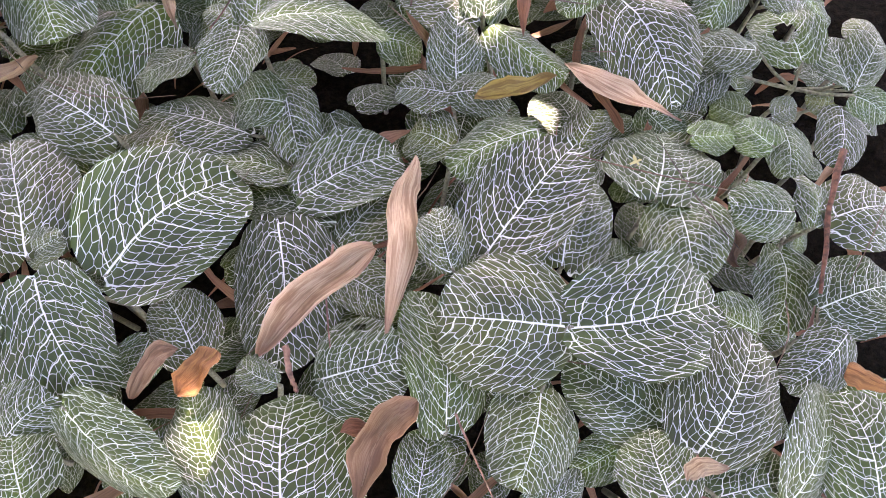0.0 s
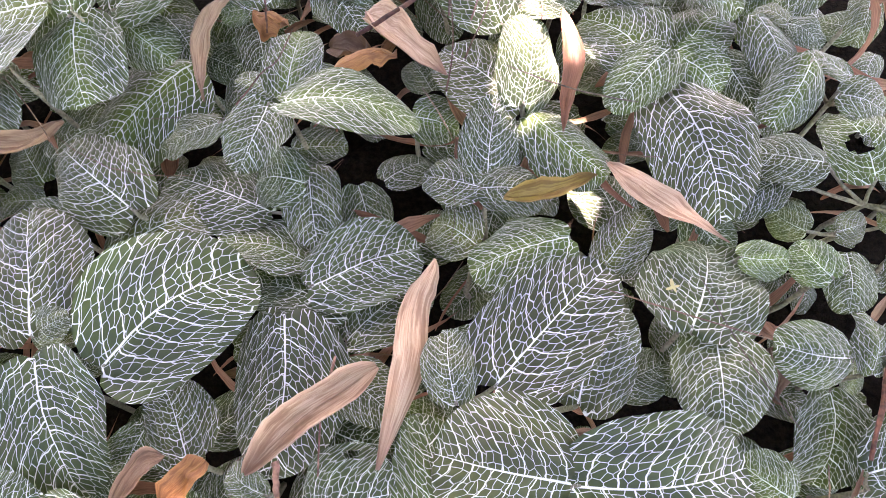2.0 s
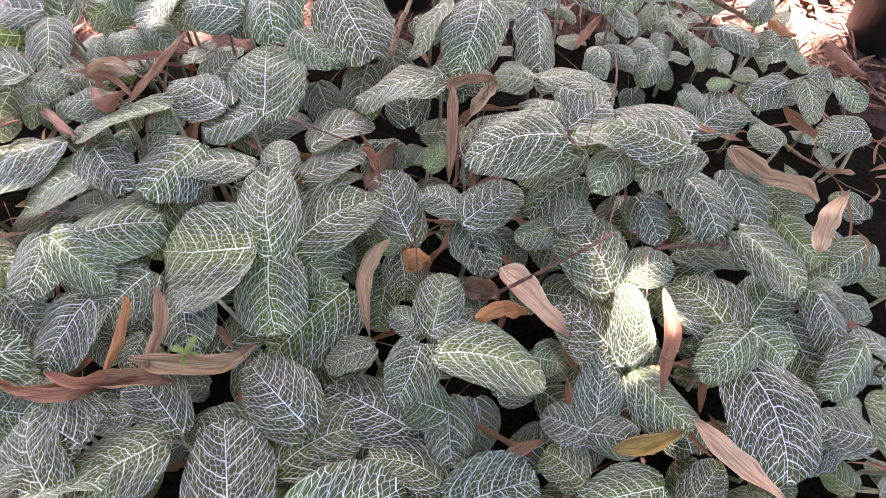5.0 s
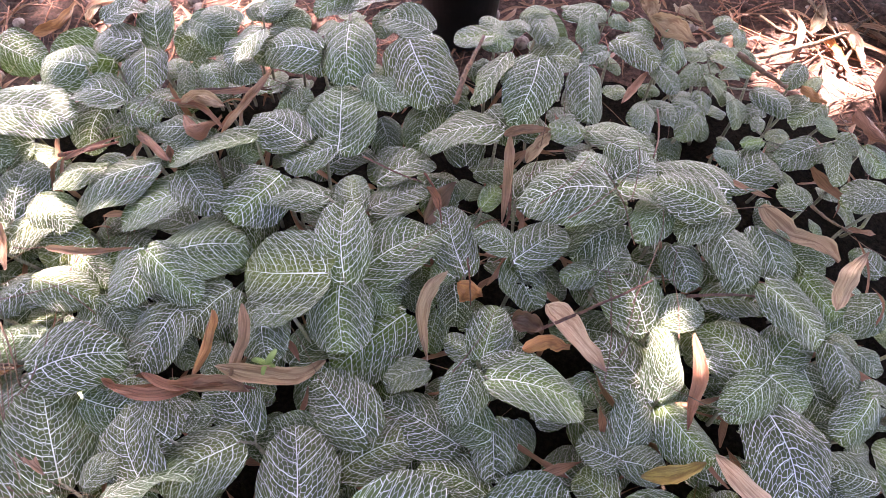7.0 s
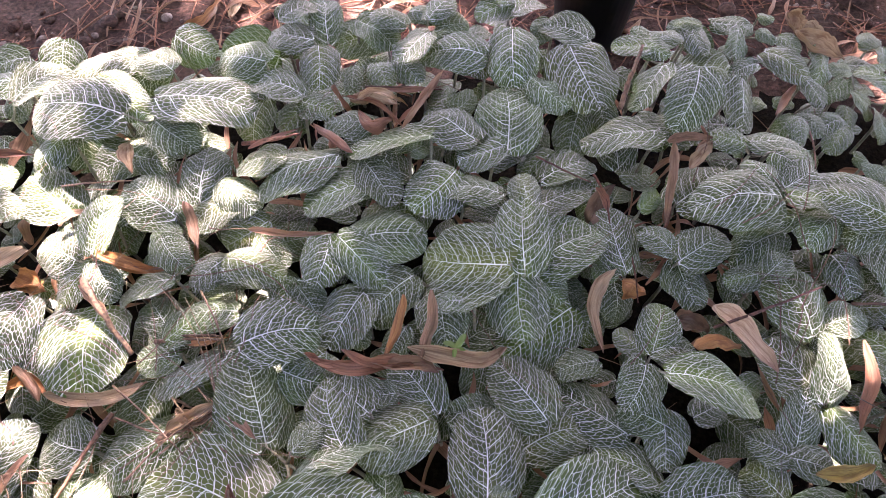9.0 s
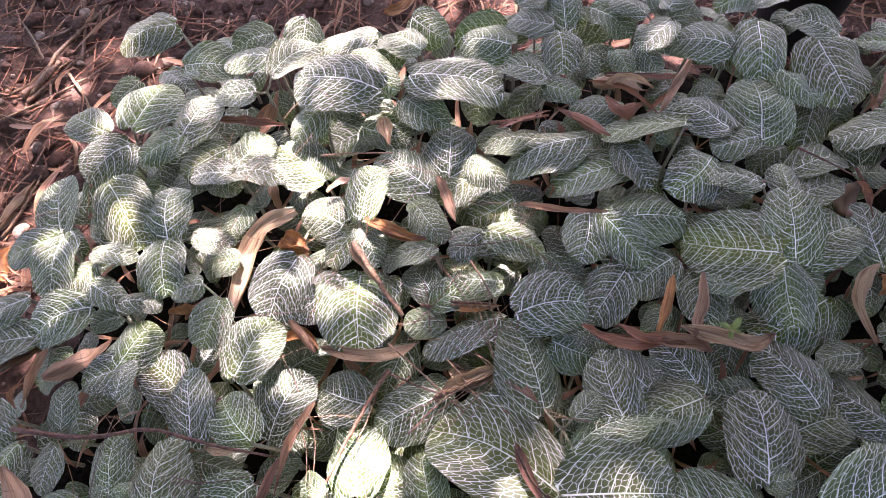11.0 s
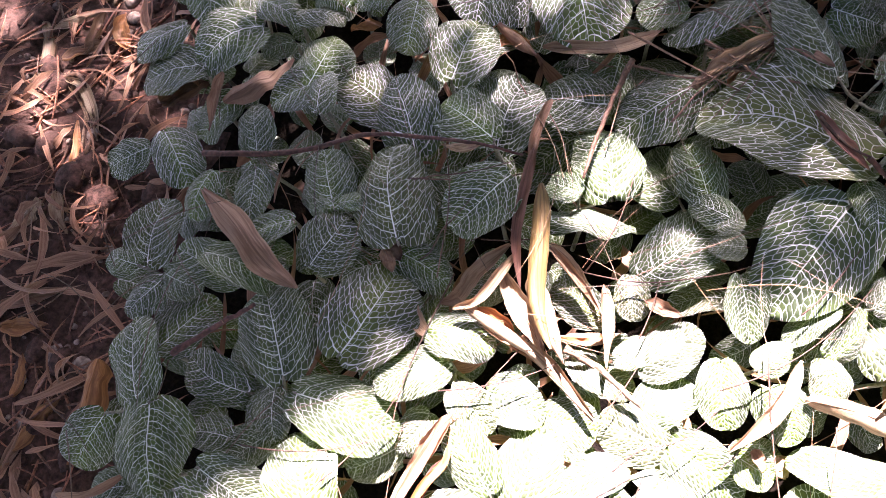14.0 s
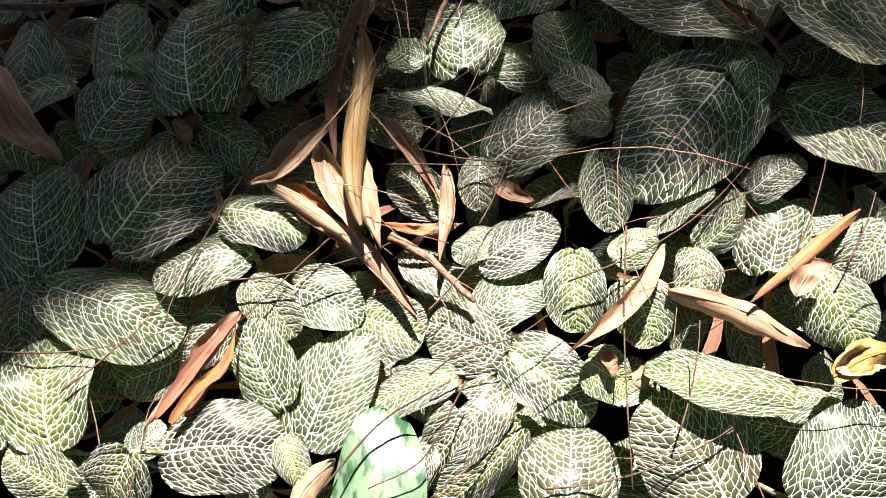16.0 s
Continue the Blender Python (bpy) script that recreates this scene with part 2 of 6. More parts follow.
def tube(points, radii, sides=6):
    """The vertices and faces of a bent round rod with closed ends."""
    verts, faces = [], []
    points = [Vector(p) for p in points]
    for i, p in enumerate(points):
        way = (points[min(i + 1, len(points) - 1)] - points[max(i - 1, 0)]).normalized()
        side = way.orthogonal().normalized()
        if i and verts:
            last = (Vector(verts[-sides]) - points[i - 1])
            flat = last - way * last.dot(way)
            side = flat.normalized() if flat.length > 1e-9 else side
        up = way.cross(side)
        for k in range(sides):
            a = 2 * math.pi * k / sides
            verts.append(p + (side * math.cos(a) + up * math.sin(a)) * radii[i])
    for i in range(len(points) - 1):
        for k in range(sides):
            n = (k + 1) % sides
            faces.append((i * sides + k, i * sides + n, (i + 1) * sides + n, (i + 1) * sides + k))
    faces.append(tuple(reversed(range(sides))))
    faces.append(tuple(range((len(points) - 1) * sides, len(points) * sides)))
    return verts, faces


def bow(a, b, sag, count=7, side=(0, 0, 1)):
    a, b, side = Vector(a), Vector(b), Vector(side)
    return [a.lerp(b, i / (count - 1)) + side * (sag * math.sin(math.pi * i / (count - 1))) for i in range(count)]


def ground_height(x, y):
    far = min(1.0, max(0.0, (y - 0.45) / 0.5))
    rough = noise.fractal(Vector((x * 7, y * 7, 3.1)), 0.9, 2.1, 4) * 0.012
    return 0.015 - 0.05 * far + rough


# ---- ground ----
def axis(low, high, step):
    near = np.arange(low, high + step / 2, step)
    return np.concatenate(([low - 60, low - 20, low - 6, low - 2, low - 0.7, low - 0.2], near, [high + 0.2, high + 0.7, high + 2, high + 6, high + 20, high + 60]))


def make_ground():
    xs, ys = axis(-1.9, 0.7, 0.012), axis(-0.8, 1.6, 0.012)
    verts = [(x, y, ground_height(x, y)) for y in ys for x in xs]
    ob = new("ground", mesh_of("ground", verts, sheet_faces(len(ys), len(xs)), SOIL))
    return tagged(ob, "reddish brown crumbly garden soil round the planting", "soil", kind="structure")


make_ground()


# ---- outline of the bed ----
EDGE = [(-1.06, -0.6), (-1.10, -0.2), (-1.17, 0.0), (-1.21, 0.25), (-1.24, 0.45), (-1.05, 0.58), (-0.85, 0.70), (-0.5, 0.83), (-0.3, 0.88), (0.05, 0.96), (0.28, 0.94), (0.42, 0.74), (0.55, 0.55), (0.55, -0.6)]


def inside(x, y):
    hit = False
    for (ax, ay), (bx, by) in zip(EDGE, EDGE[1:] + EDGE[:1]):
        if (ay > y) != (by > y) and x < (bx - ax) * (y - ay) / (by - ay) + ax:
            hit = not hit
    return hit


# ---- veined plants ----
TINTS = [(1.0, 1.0, 1.0, 1), (0.9, 1.15, 0.85, 1), (1.2, 1.0, 1.15, 1), (0.85, 0.95, 1.05, 1), (1.1, 1.25, 0.8, 1), (1.3, 0.95, 0.95, 1)]
chance = random.Random(11)


BITES = [((-0.128, 0.457), 0.0038), ((-0.118, 0.456), 0.0038), ((0.276, 0.351), 0.0075), ((-0.575, -0.257), 0.006), ((-0.01, 0.172), 0.003), ((-0.052, 0.098), 0.004)]  # where insects have eaten through
CANOPY = []  # middles and lengths of the leaves that face the light


def leaf_at(parent, x, y, z, heading, pitch, roll, length, width, origin):
    verts, faces, uvs = blade(length, width, chance)
    ob = new("leaf", mesh_of("leaf", verts, faces, LEAF, uvs))
    ob.parent = parent
    turn = Matrix.Rotation(radians(heading), 4, "Z") @ Matrix.Rotation(radians(pitch), 4, "X") @ Matrix.Rotation(radians(roll), 4, "Y")
    ob.matrix_basis = Matrix.Translation(Vector((x, y, z)) - origin) @ turn
    bites = [(Vector(spot), size) for spot, size in BITES if (Vector((x, y)) - Vector(spot)).length < 0.12]
    if bites:
        spots = [(ob.matrix_basis @ Vector(v)) + origin for v in verts]
        faces = [f for f in faces if not any((sum((spots[k].xy for k in f), Vector((0, 0))) / 4 - spot).length < size and spots[f[0]].z > 0.13 for spot, size in bites)]
        ob.data = mesh_of("leaf", verts, faces, LEAF, uvs)
    CANOPY.append((Vector((x, y, z)) + turn.to_3x3() @ Vector((0, length / 2, 0)), length))
    tint = Vector(chance.choice(TINTS))
    ob.color = tint * (2.6 if length < 0.036 else 1.0)
    ob.color[3] = min(1.25, max(0.4, length / 0.1))
    return ob


def nerve_plant(x, y, *leaves):
    """A plant rooted near x, y: its stem rises to the leaves' common node, and a short stalk runs to each blade."""
    root = Vector((x + chance.uniform(-0.012, 0.012), y + chance.uniform(-0.012, 0.012), 0))
    root.z = ground_height(root.x, root.y) - 0.004
    longest = max(l[6] for l in leaves)
    size = "large" if longest > 0.088 else "small" if longest < 0.05 else "low"
    habit = "single " if len(leaves) == 1 else "paired " if len(leaves) == 2 else "rosetted "
    place = " by soil" if not inside(x - 0.06, y + 0.06) else ""
    label = size + " nerve plant with " + habit + "dark green white-veined leaves" + place
    plant = tagged(new("nerve_plant"), label, "plant", "nerve plants in the bed")
    plant.location = root
    low = min(l[2] for l in leaves)
    node = Vector((sum(l[0] for l in leaves) / len(leaves), sum(l[1] for l in leaves) / len(leaves), max(low - 0.012, root.z + 0.02)))
    mid = (root + node) / 2 + Vector((chance.uniform(-0.01, 0.01), chance.uniform(-0.01, 0.01), 0))
    verts, faces = tube([Vector(), mid - root, node - root], [0.0026, 0.0023, 0.002])
    new("stem", mesh_of("stem", verts, faces, STEM)).parent = plant
    for leaf in leaves:
        ob = leaf_at(plant, *leaf, root)
        base = Vector(leaf[:3])
        way = ob.matrix_basis.to_3x3() @ Vector((0, 1, 0))
        end = base + way * (leaf[6] * 0.04)
        verts, faces = tube([node - root, (node + base) / 2 - root - Vector((0, 0, 0.003)), base - root, end - root], [0.0018, 0.0015, 0.0013, 0.0008], 5)
        stalk = new("stalk", mesh_of("stalk", verts, faces, STEM))
        stalk.parent, stalk.matrix_parent_inverse = ob, ob.matrix_basis.inverted()
    return plant


nerve_plant(-1.188, 0.271, (-1.188, 0.271, 0.179, 84, -1, 0, 0.073, 0.058))
nerve_plant(-1.148, 0.278, (-1.152, 0.288, 0.187, 6, -9, 7, 0.101, 0.082), (-1.145, 0.269, 0.176, 168, 4, -18, 0.076, 0.070))
nerve_plant(-1.143, 0.115, (-1.146, 0.117, 0.177, 36, 5, -15, 0.086, 0.068), (-1.145, 0.111, 0.178, 135, -4, 0, 0.070, 0.054), (-1.138, 0.116, 0.182, -158, -7, 8, 0.084, 0.067))
nerve_plant(-1.135, 0.030, (-1.135, 0.030, 0.168, 145, -2, 10, 0.065, 0.050))
nerve_plant(-1.122, 0.199, (-1.122, 0.199, 0.193, -126, -7, 4, 0.106, 0.078))
nerve_plant(-1.096, -0.104, (-1.100, -0.114, 0.172, 132, -7, -6, 0.048, 0.041), (-1.092, -0.094, 0.175, -132, -4, -7, 0.064, 0.050))
nerve_plant(-1.098, -0.008, (-1.098, -0.008, 0.166, 127, -4, 2, 0.068, 0.057))
nerve_plant(-1.082, 0.302, (-1.084, 0.300, 0.178, 1, 0, -3, 0.084, 0.068), (-1.080, 0.305, 0.181, 147, -1, -5, 0.066, 0.053))
nerve_plant(-1.066, 0.081, (-1.080, 0.108, 0.189, -71, -11, -21, 0.055, 0.039), (-1.076, 0.094, 0.179, 157, -3, -9, 0.045, 0.038), (-1.059, 0.073, 0.182, -96, -9, -8, 0.052, 0.037), (-1.048, 0.049, 0.173, 140, -4, -6, 0.078, 0.068))
nerve_plant(-1.045, -0.225, (-1.059, -0.225, 0.158, 95, -10, -2, 0.043, 0.034), (-1.053, -0.222, 0.154, 12, 0, 3, 0.072, 0.056), (-1.034, -0.223, 0.153, -92, 0, 3, 0.044, 0.037), (-1.033, -0.229, 0.153, 154, -2, 0, 0.048, 0.039))
nerve_plant(-1.031, 0.471, (-1.031, 0.471, 0.182, 119, 1, 11, 0.074, 0.061))
nerve_plant(-1.026, -0.117, (-1.026, -0.117, 0.171, 179, -5, 12, 0.051, 0.042))
nerve_plant(-1.001, -0.343, (-1.026, -0.359, 0.149, 170, -12, -20, 0.056, 0.053), (-0.996, -0.339, 0.157, 31, 5, -19, 0.079, 0.059), (-0.981, -0.333, 0.168, -152, -2, -2, 0.080, 0.069))
nerve_plant(-1.017, 0.420, (-1.025, 0.406, 0.180, 114, -2, -6, 0.059, 0.047), (-1.009, 0.433, 0.193, -28, 0, -3, 0.083, 0.066))
nerve_plant(-1.025, 0.319, (-1.025, 0.319, 0.157, 141, -5, -10, 0.073, 0.065))
nerve_plant(-1.013, -0.289, (-1.013, -0.289, 0.141, -25, -5, -6, 0.070, 0.055))
nerve_plant(-1.013, 0.067, (-1.013, 0.067, 0.182, -68, -10, -18, 0.049, 0.037))
nerve_plant(-0.998, 0.166, (-1.009, 0.158, 0.181, -146, 0, 2, 0.077, 0.063), (-1.006, 0.160, 0.181, 31, 0, 1, 0.083, 0.063), (-0.980, 0.179, 0.180, -79, -7, -5, 0.051, 0.039))
nerve_plant(-0.987, -0.094, (-0.992, -0.086, 0.169, 30, 4, -12, 0.056, 0.041), (-0.982, -0.102, 0.178, -167, -9, 11, 0.052, 0.041))
nerve_plant(-0.975, -0.198, (-0.991, -0.195, 0.175, -96, -11, -40, 0.078, 0.052), (-0.958, -0.201, 0.157, 88, 6, -17, 0.070, 0.047))
nerve_plant(-0.985, 0.283, (-0.990, 0.292, 0.175, -7, -6, 2, 0.068, 0.060), (-0.983, 0.279, 0.176, 115, 0, 7, 0.060, 0.045), (-0.982, 0.278, 0.179, -78, -3, -19, 0.073, 0.058))
nerve_plant(-0.956, -0.011, (-0.969, -0.008, 0.180, 2, -5, 5, 0.071, 0.062), (-0.953, 0.008, 0.177, 132, 0, 3, 0.063, 0.050), (-0.948, -0.032, 0.182, 11, 2, -15, 0.047, 0.036))
nerve_plant(-0.955, 0.248, (-0.955, 0.248, 0.154, -175, -4, 16, 0.060, 0.046))
nerve_plant(-0.917, -0.373, (-0.932, -0.404, 0.155, 137, -14, -7, 0.054, 0.046), (-0.922, -0.388, 0.176, -116, -7, 17, 0.074, 0.056), (-0.910, -0.365, 0.178, -99, -8, 15, 0.076, 0.052), (-0.905, -0.337, 0.152, 104, -5, -1, 0.043, 0.036))
nerve_plant(-0.931, -0.443, (-0.931, -0.443, 0.185, 134, -31, -6, 0.054, 0.049))
nerve_plant(-0.913, 0.120, (-0.929, 0.124, 0.184, 131, -7, -5, 0.042, 0.036), (-0.897, 0.115, 0.186, -170, -1, -6, 0.062, 0.051))
nerve_plant(-0.925, -0.139, (-0.925, -0.139, 0.176, 129, -1, 10, 0.045, 0.034))
nerve_plant(-0.923, 0.416, (-0.923, 0.416, 0.180, 173, -5, -2, 0.062, 0.051))
nerve_plant(-0.878, -0.291, (-0.910, -0.297, 0.144, 80, 7, -7, 0.065, 0.044), (-0.885, -0.286, 0.154, 177, -5, -2, 0.041, 0.033), (-0.875, -0.286, 0.176, -157, -5, -2, 0.042, 0.034), (-0.872, -0.275, 0.175, 39, -3, 1, 0.090, 0.069), (-0.868, -0.318, 0.153, 142, -4, -2, 0.046, 0.037), (-0.857, -0.282, 0.181, -90, -10, -19, 0.094, 0.063))
nerve_plant(-0.910, 0.494, (-0.910, 0.494, 0.207, -110, -5, -5, 0.088, 0.067))
nerve_plant(-0.908, 0.169, (-0.908, 0.169, 0.179, 114, -17, -9, 0.040, 0.038))
nerve_plant(-0.894, -0.175, (-0.894, -0.175, 0.172, -21, 17, 7, 0.057, 0.057))
nerve_plant(-0.889, -0.116, (-0.893, -0.113, 0.185, 130, -6, -5, 0.024, 0.020), (-0.889, -0.120, 0.185, 33, 0, -4, 0.063, 0.051), (-0.884, -0.115, 0.190, -65, -2, -2, 0.025, 0.019))
nerve_plant(-0.876, 0.326, (-0.876, 0.326, 0.149, 68, -2, 6, 0.101, 0.078))
nerve_plant(-0.874, -0.005, (-0.874, -0.005, 0.159, 71, 5, 3, 0.084, 0.063))
nerve_plant(-0.845, 0.203, (-0.845, 0.203, 0.171, -175, 0, -10, 0.088, 0.075))
nerve_plant(-0.824, 0.465, (-0.841, 0.448, 0.211, 100, 0, -3, 0.123, 0.099), (-0.815, 0.463, 0.189, -107, 0, 0, 0.076, 0.061), (-0.815, 0.484, 0.212, -77, -2, -14, 0.127, 0.101))
nerve_plant(-0.838, -0.044, (-0.838, -0.044, 0.178, 38, 4, -22, 0.090, 0.064))
nerve_plant(-0.834, 0.040, (-0.834, 0.040, 0.181, -1, -5, 6, 0.082, 0.069))
nerve_plant(-0.833, -0.242, (-0.833, -0.242, 0.183, -10, -7, 4, 0.094, 0.082))
nerve_plant(-0.822, 0.535, (-0.822, 0.535, 0.205, 84, -6, 6, 0.071, 0.057))
nerve_plant(-0.820, -0.135, (-0.821, -0.137, 0.175, -103, -9, -2, 0.056, 0.041), (-0.819, -0.133, 0.197, 25, -2, -6, 0.100, 0.076))
nerve_plant(-0.792, 0.263, (-0.806, 0.258, 0.184, 89, -10, -12, 0.066, 0.060), (-0.789, 0.263, 0.180, 170, -6, 3, 0.060, 0.045), (-0.787, 0.269, 0.191, 12, 8, -13, 0.077, 0.057), (-0.785, 0.263, 0.182, -133, -11, -14, 0.055, 0.039))
nerve_plant(-0.791, -0.381, (-0.801, -0.371, 0.180, 28, -4, 7, 0.072, 0.061), (-0.780, -0.391, 0.176, 82, 2, -14, 0.051, 0.037))
nerve_plant(-0.777, 0.209, (-0.785, 0.199, 0.167, 154, -2, 6, 0.075, 0.059), (-0.769, 0.219, 0.151, -153, 11, -4, 0.110, 0.101))
nerve_plant(-0.784, -0.283, (-0.784, -0.283, 0.131, 131, 3, 14, 0.060, 0.044))
nerve_plant(-0.775, -0.003, (-0.775, -0.003, 0.148, -2, 0, 5, 0.085, 0.068))
nerve_plant(-0.772, -0.015, (-0.772, -0.015, 0.196, 65, -5, -2, 0.068, 0.056))
nerve_plant(-0.738, -0.216, (-0.768, -0.193, 0.182, -85, -6, -14, 0.059, 0.045), (-0.746, -0.213, 0.174, 129, 2, 16, 0.065, 0.046), (-0.733, -0.234, 0.175, -117, -9, 5, 0.048, 0.033), (-0.706, -0.226, 0.166, -94, 0, -2, 0.052, 0.044))
nerve_plant(-0.740, -0.352, (-0.748, -0.355, 0.191, 164, -33, -10, 0.045, 0.044), (-0.731, -0.349, 0.185, -70, -5, 0, 0.073, 0.057))
nerve_plant(-0.746, -0.258, (-0.746, -0.258, 0.156, 159, -5, -2, 0.043, 0.035))
nerve_plant(-0.744, -0.050, (-0.744, -0.050, 0.209, 151, -4, 2, 0.069, 0.061))
nerve_plant(-0.723, 0.345, (-0.733, 0.319, 0.175, -119, -4, 1, 0.059, 0.045), (-0.730, 0.350, 0.172, 69, -2, 6, 0.096, 0.074), (-0.718, 0.381, 0.163, 21, 0, -3, 0.089, 0.068), (-0.714, 0.330, 0.171, 109, -3, 5, 0.038, 0.030))
nerve_plant(-0.726, 0.661, (-0.726, 0.661, 0.203, -38, -1, -3, 0.058, 0.047))
nerve_plant(-0.709, 0.583, (-0.709, 0.583, 0.208, 89, -10, -10, 0.077, 0.066))
nerve_plant(-0.683, -0.035, (-0.707, -0.054, 0.150, -79, -4, -42, 0.083, 0.046), (-0.685, -0.030, 0.168, 78, -14, -9, 0.033, 0.029), (-0.657, -0.019, 0.159, 27, -11, -2, 0.082, 0.067))
nerve_plant(-0.686, 0.411, (-0.700, 0.416, 0.171, -116, 0, -5, 0.065, 0.052), (-0.672, 0.406, 0.166, 145, -3, 8, 0.079, 0.064))
nerve_plant(-0.689, 0.274, (-0.689, 0.274, 0.176, 127, -9, 31, 0.071, 0.052))
nerve_plant(-0.686, 0.074, (-0.686, 0.074, 0.155, 91, -10, -3, 0.070, 0.066))
nerve_plant(-0.667, -0.310, (-0.678, -0.299, 0.175, 50, 2, -17, 0.061, 0.043), (-0.667, -0.318, 0.182, -135, -4, 7, 0.030, 0.022), (-0.656, -0.314, 0.175, -5, -4, -6, 0.079, 0.058))
nerve_plant(-0.659, 0.644, (-0.668, 0.643, 0.200, 96, -5, -3, 0.067, 0.053), (-0.658, 0.637, 0.198, -157, -5, 2, 0.071, 0.056), (-0.652, 0.653, 0.189, 24, 12, -6, 0.070, 0.051))
nerve_plant(-0.655, 0.204, (-0.662, 0.204, 0.174, -30, 1, -7, 0.063, 0.049), (-0.661, 0.212, 0.166, 57, -3, 5, 0.061, 0.047), (-0.644, 0.195, 0.166, 116, -2, -4, 0.049, 0.041))
nerve_plant(-0.657, -0.227, (-0.657, -0.227, 0.156, -88, 10, 1, 0.046, 0.046))
nerve_plant(-0.649, -0.168, (-0.649, -0.168, 0.134, -96, -2, -28, 0.063, 0.043))
nerve_plant(-0.645, 0.551, (-0.646, 0.547, 0.192, -91, 0, 5, 0.050, 0.043), (-0.644, 0.554, 0.196, 99, 2, 10, 0.071, 0.055))
nerve_plant(-0.639, 0.311, (-0.644, 0.311, 0.179, 152, -4, -3, 0.048, 0.038), (-0.635, 0.312, 0.191, -89, -5, -12, 0.071, 0.052))
nerve_plant(-0.633, 0.465, (-0.633, 0.465, 0.183, 118, -6, 19, 0.066, 0.050))
nerve_plant(-0.631, 0.706, (-0.631, 0.706, 0.188, -111, -5, 3, 0.072, 0.057))
nerve_plant(-0.631, -0.130, (-0.631, -0.130, 0.148, 67, 3, 3, 0.055, 0.041))
nerve_plant(-0.615, -0.085, (-0.620, -0.086, 0.154, -161, -5, 6, 0.040, 0.032), (-0.610, -0.084, 0.153, -28, 3, -11, 0.088, 0.062))
nerve_plant(-0.613, 0.172, (-0.613, 0.172, 0.152, -64, 0, -10, 0.055, 0.041))
nerve_plant(-0.611, 0.119, (-0.611, 0.119, 0.158, 139, -3, 2, 0.090, 0.070))
nerve_plant(-0.580, 0.646, (-0.609, 0.636, 0.175, -164, -7, 16, 0.041, 0.030), (-0.577, 0.642, 0.185, -139, 3, 0, 0.045, 0.038), (-0.554, 0.662, 0.183, -124, 1, 6, 0.054, 0.045))
nerve_plant(-0.570, -0.011, (-0.599, 0.011, 0.129, 81, 2, 21, 0.071, 0.055), (-0.589, 0.011, 0.139, 10, 1, -23, 0.066, 0.042), (-0.571, -0.008, 0.162, 33, 6, 11, 0.067, 0.049), (-0.566, -0.030, 0.174, -41, 3, -8, 0.028, 0.021), (-0.553, -0.016, 0.174, 77, -5, 0, 0.040, 0.033), (-0.539, -0.037, 0.173, 108, -2, -8, 0.030, 0.026))
nerve_plant(-0.597, 0.257, (-0.597, 0.257, 0.184, 112, -1, 15, 0.060, 0.047))
nerve_plant(-0.596, 0.318, (-0.596, 0.318, 0.156, 98, 5, 27, 0.090, 0.063))
nerve_plant(-0.589, -0.152, (-0.593, -0.165, 0.155, -35, 1, -21, 0.065, 0.045), (-0.585, -0.140, 0.156, 128, -5, 15, 0.038, 0.029))
nerve_plant(-0.561, -0.231, (-0.585, -0.243, 0.165, 131, -3, 29, 0.057, 0.038), (-0.582, -0.208, 0.156, -37, 2, -14, 0.059, 0.043), (-0.559, -0.219, 0.160, 85, -5, -5, 0.055, 0.049), (-0.554, -0.214, 0.157, -110, -3, -4, 0.068, 0.049), (-0.551, -0.242, 0.164, 155, -2, 9, 0.067, 0.045), (-0.533, -0.261, 0.164, 155, 0, -32, 0.069, 0.043))
nerve_plant(-0.583, -0.291, (-0.583, -0.291, 0.169, 170, -1, 4, 0.036, 0.026))
nerve_plant(-0.581, 0.219, (-0.581, 0.219, 0.177, 130, -9, 40, 0.100, 0.072))
nerve_plant(-0.574, 0.140, (-0.574, 0.140, 0.182, -105, -5, 1, 0.042, 0.035))
nerve_plant(-0.569, 0.482, (-0.569, 0.482, 0.191, 128, -10, 20, 0.111, 0.082))
nerve_plant(-0.567, 0.748, (-0.567, 0.748, 0.183, -96, 4, 7, 0.042, 0.036))
nerve_plant(-0.565, 0.215, (-0.565, 0.215, 0.216, -57, -8, 9, 0.086, 0.073))
nerve_plant(-0.530, 0.710, (-0.553, 0.700, 0.206, 80, 4, 6, 0.055, 0.043), (-0.528, 0.719, 0.205, -16, 3, -8, 0.055, 0.044), (-0.520, 0.726, 0.187, -53, -6, 20, 0.050, 0.044), (-0.518, 0.695, 0.210, 153, -5, 12, 0.064, 0.050))
nerve_plant(-0.541, 0.545, (-0.541, 0.545, 0.192, 104, -2, 6, 0.067, 0.050))
nerve_plant(-0.538, -0.070, (-0.539, -0.076, 0.142, 118, -6, 25, 0.049, 0.036), (-0.538, -0.065, 0.176, -156, -8, -14, 0.056, 0.040))
nerve_plant(-0.512, -0.141, (-0.534, -0.137, 0.167, -161, -6, 2, 0.055, 0.042), (-0.508, -0.136, 0.173, -35, 3, -4, 0.035, 0.026), (-0.496, -0.148, 0.171, -145, -1, 10, 0.045, 0.042))
nerve_plant(-0.517, 0.369, (-0.530, 0.373, 0.198, -172, 6, 2, 0.069, 0.059), (-0.515, 0.366, 0.216, -117, -16, 16, 0.077, 0.050), (-0.506, 0.368, 0.205, -65, 0, -1, 0.091, 0.075))
nerve_plant(-0.515, 0.467, (-0.525, 0.473, 0.206, -127, -4, -6, 0.066, 0.053), (-0.504, 0.461, 0.194, 129, -5, 15, 0.098, 0.073))
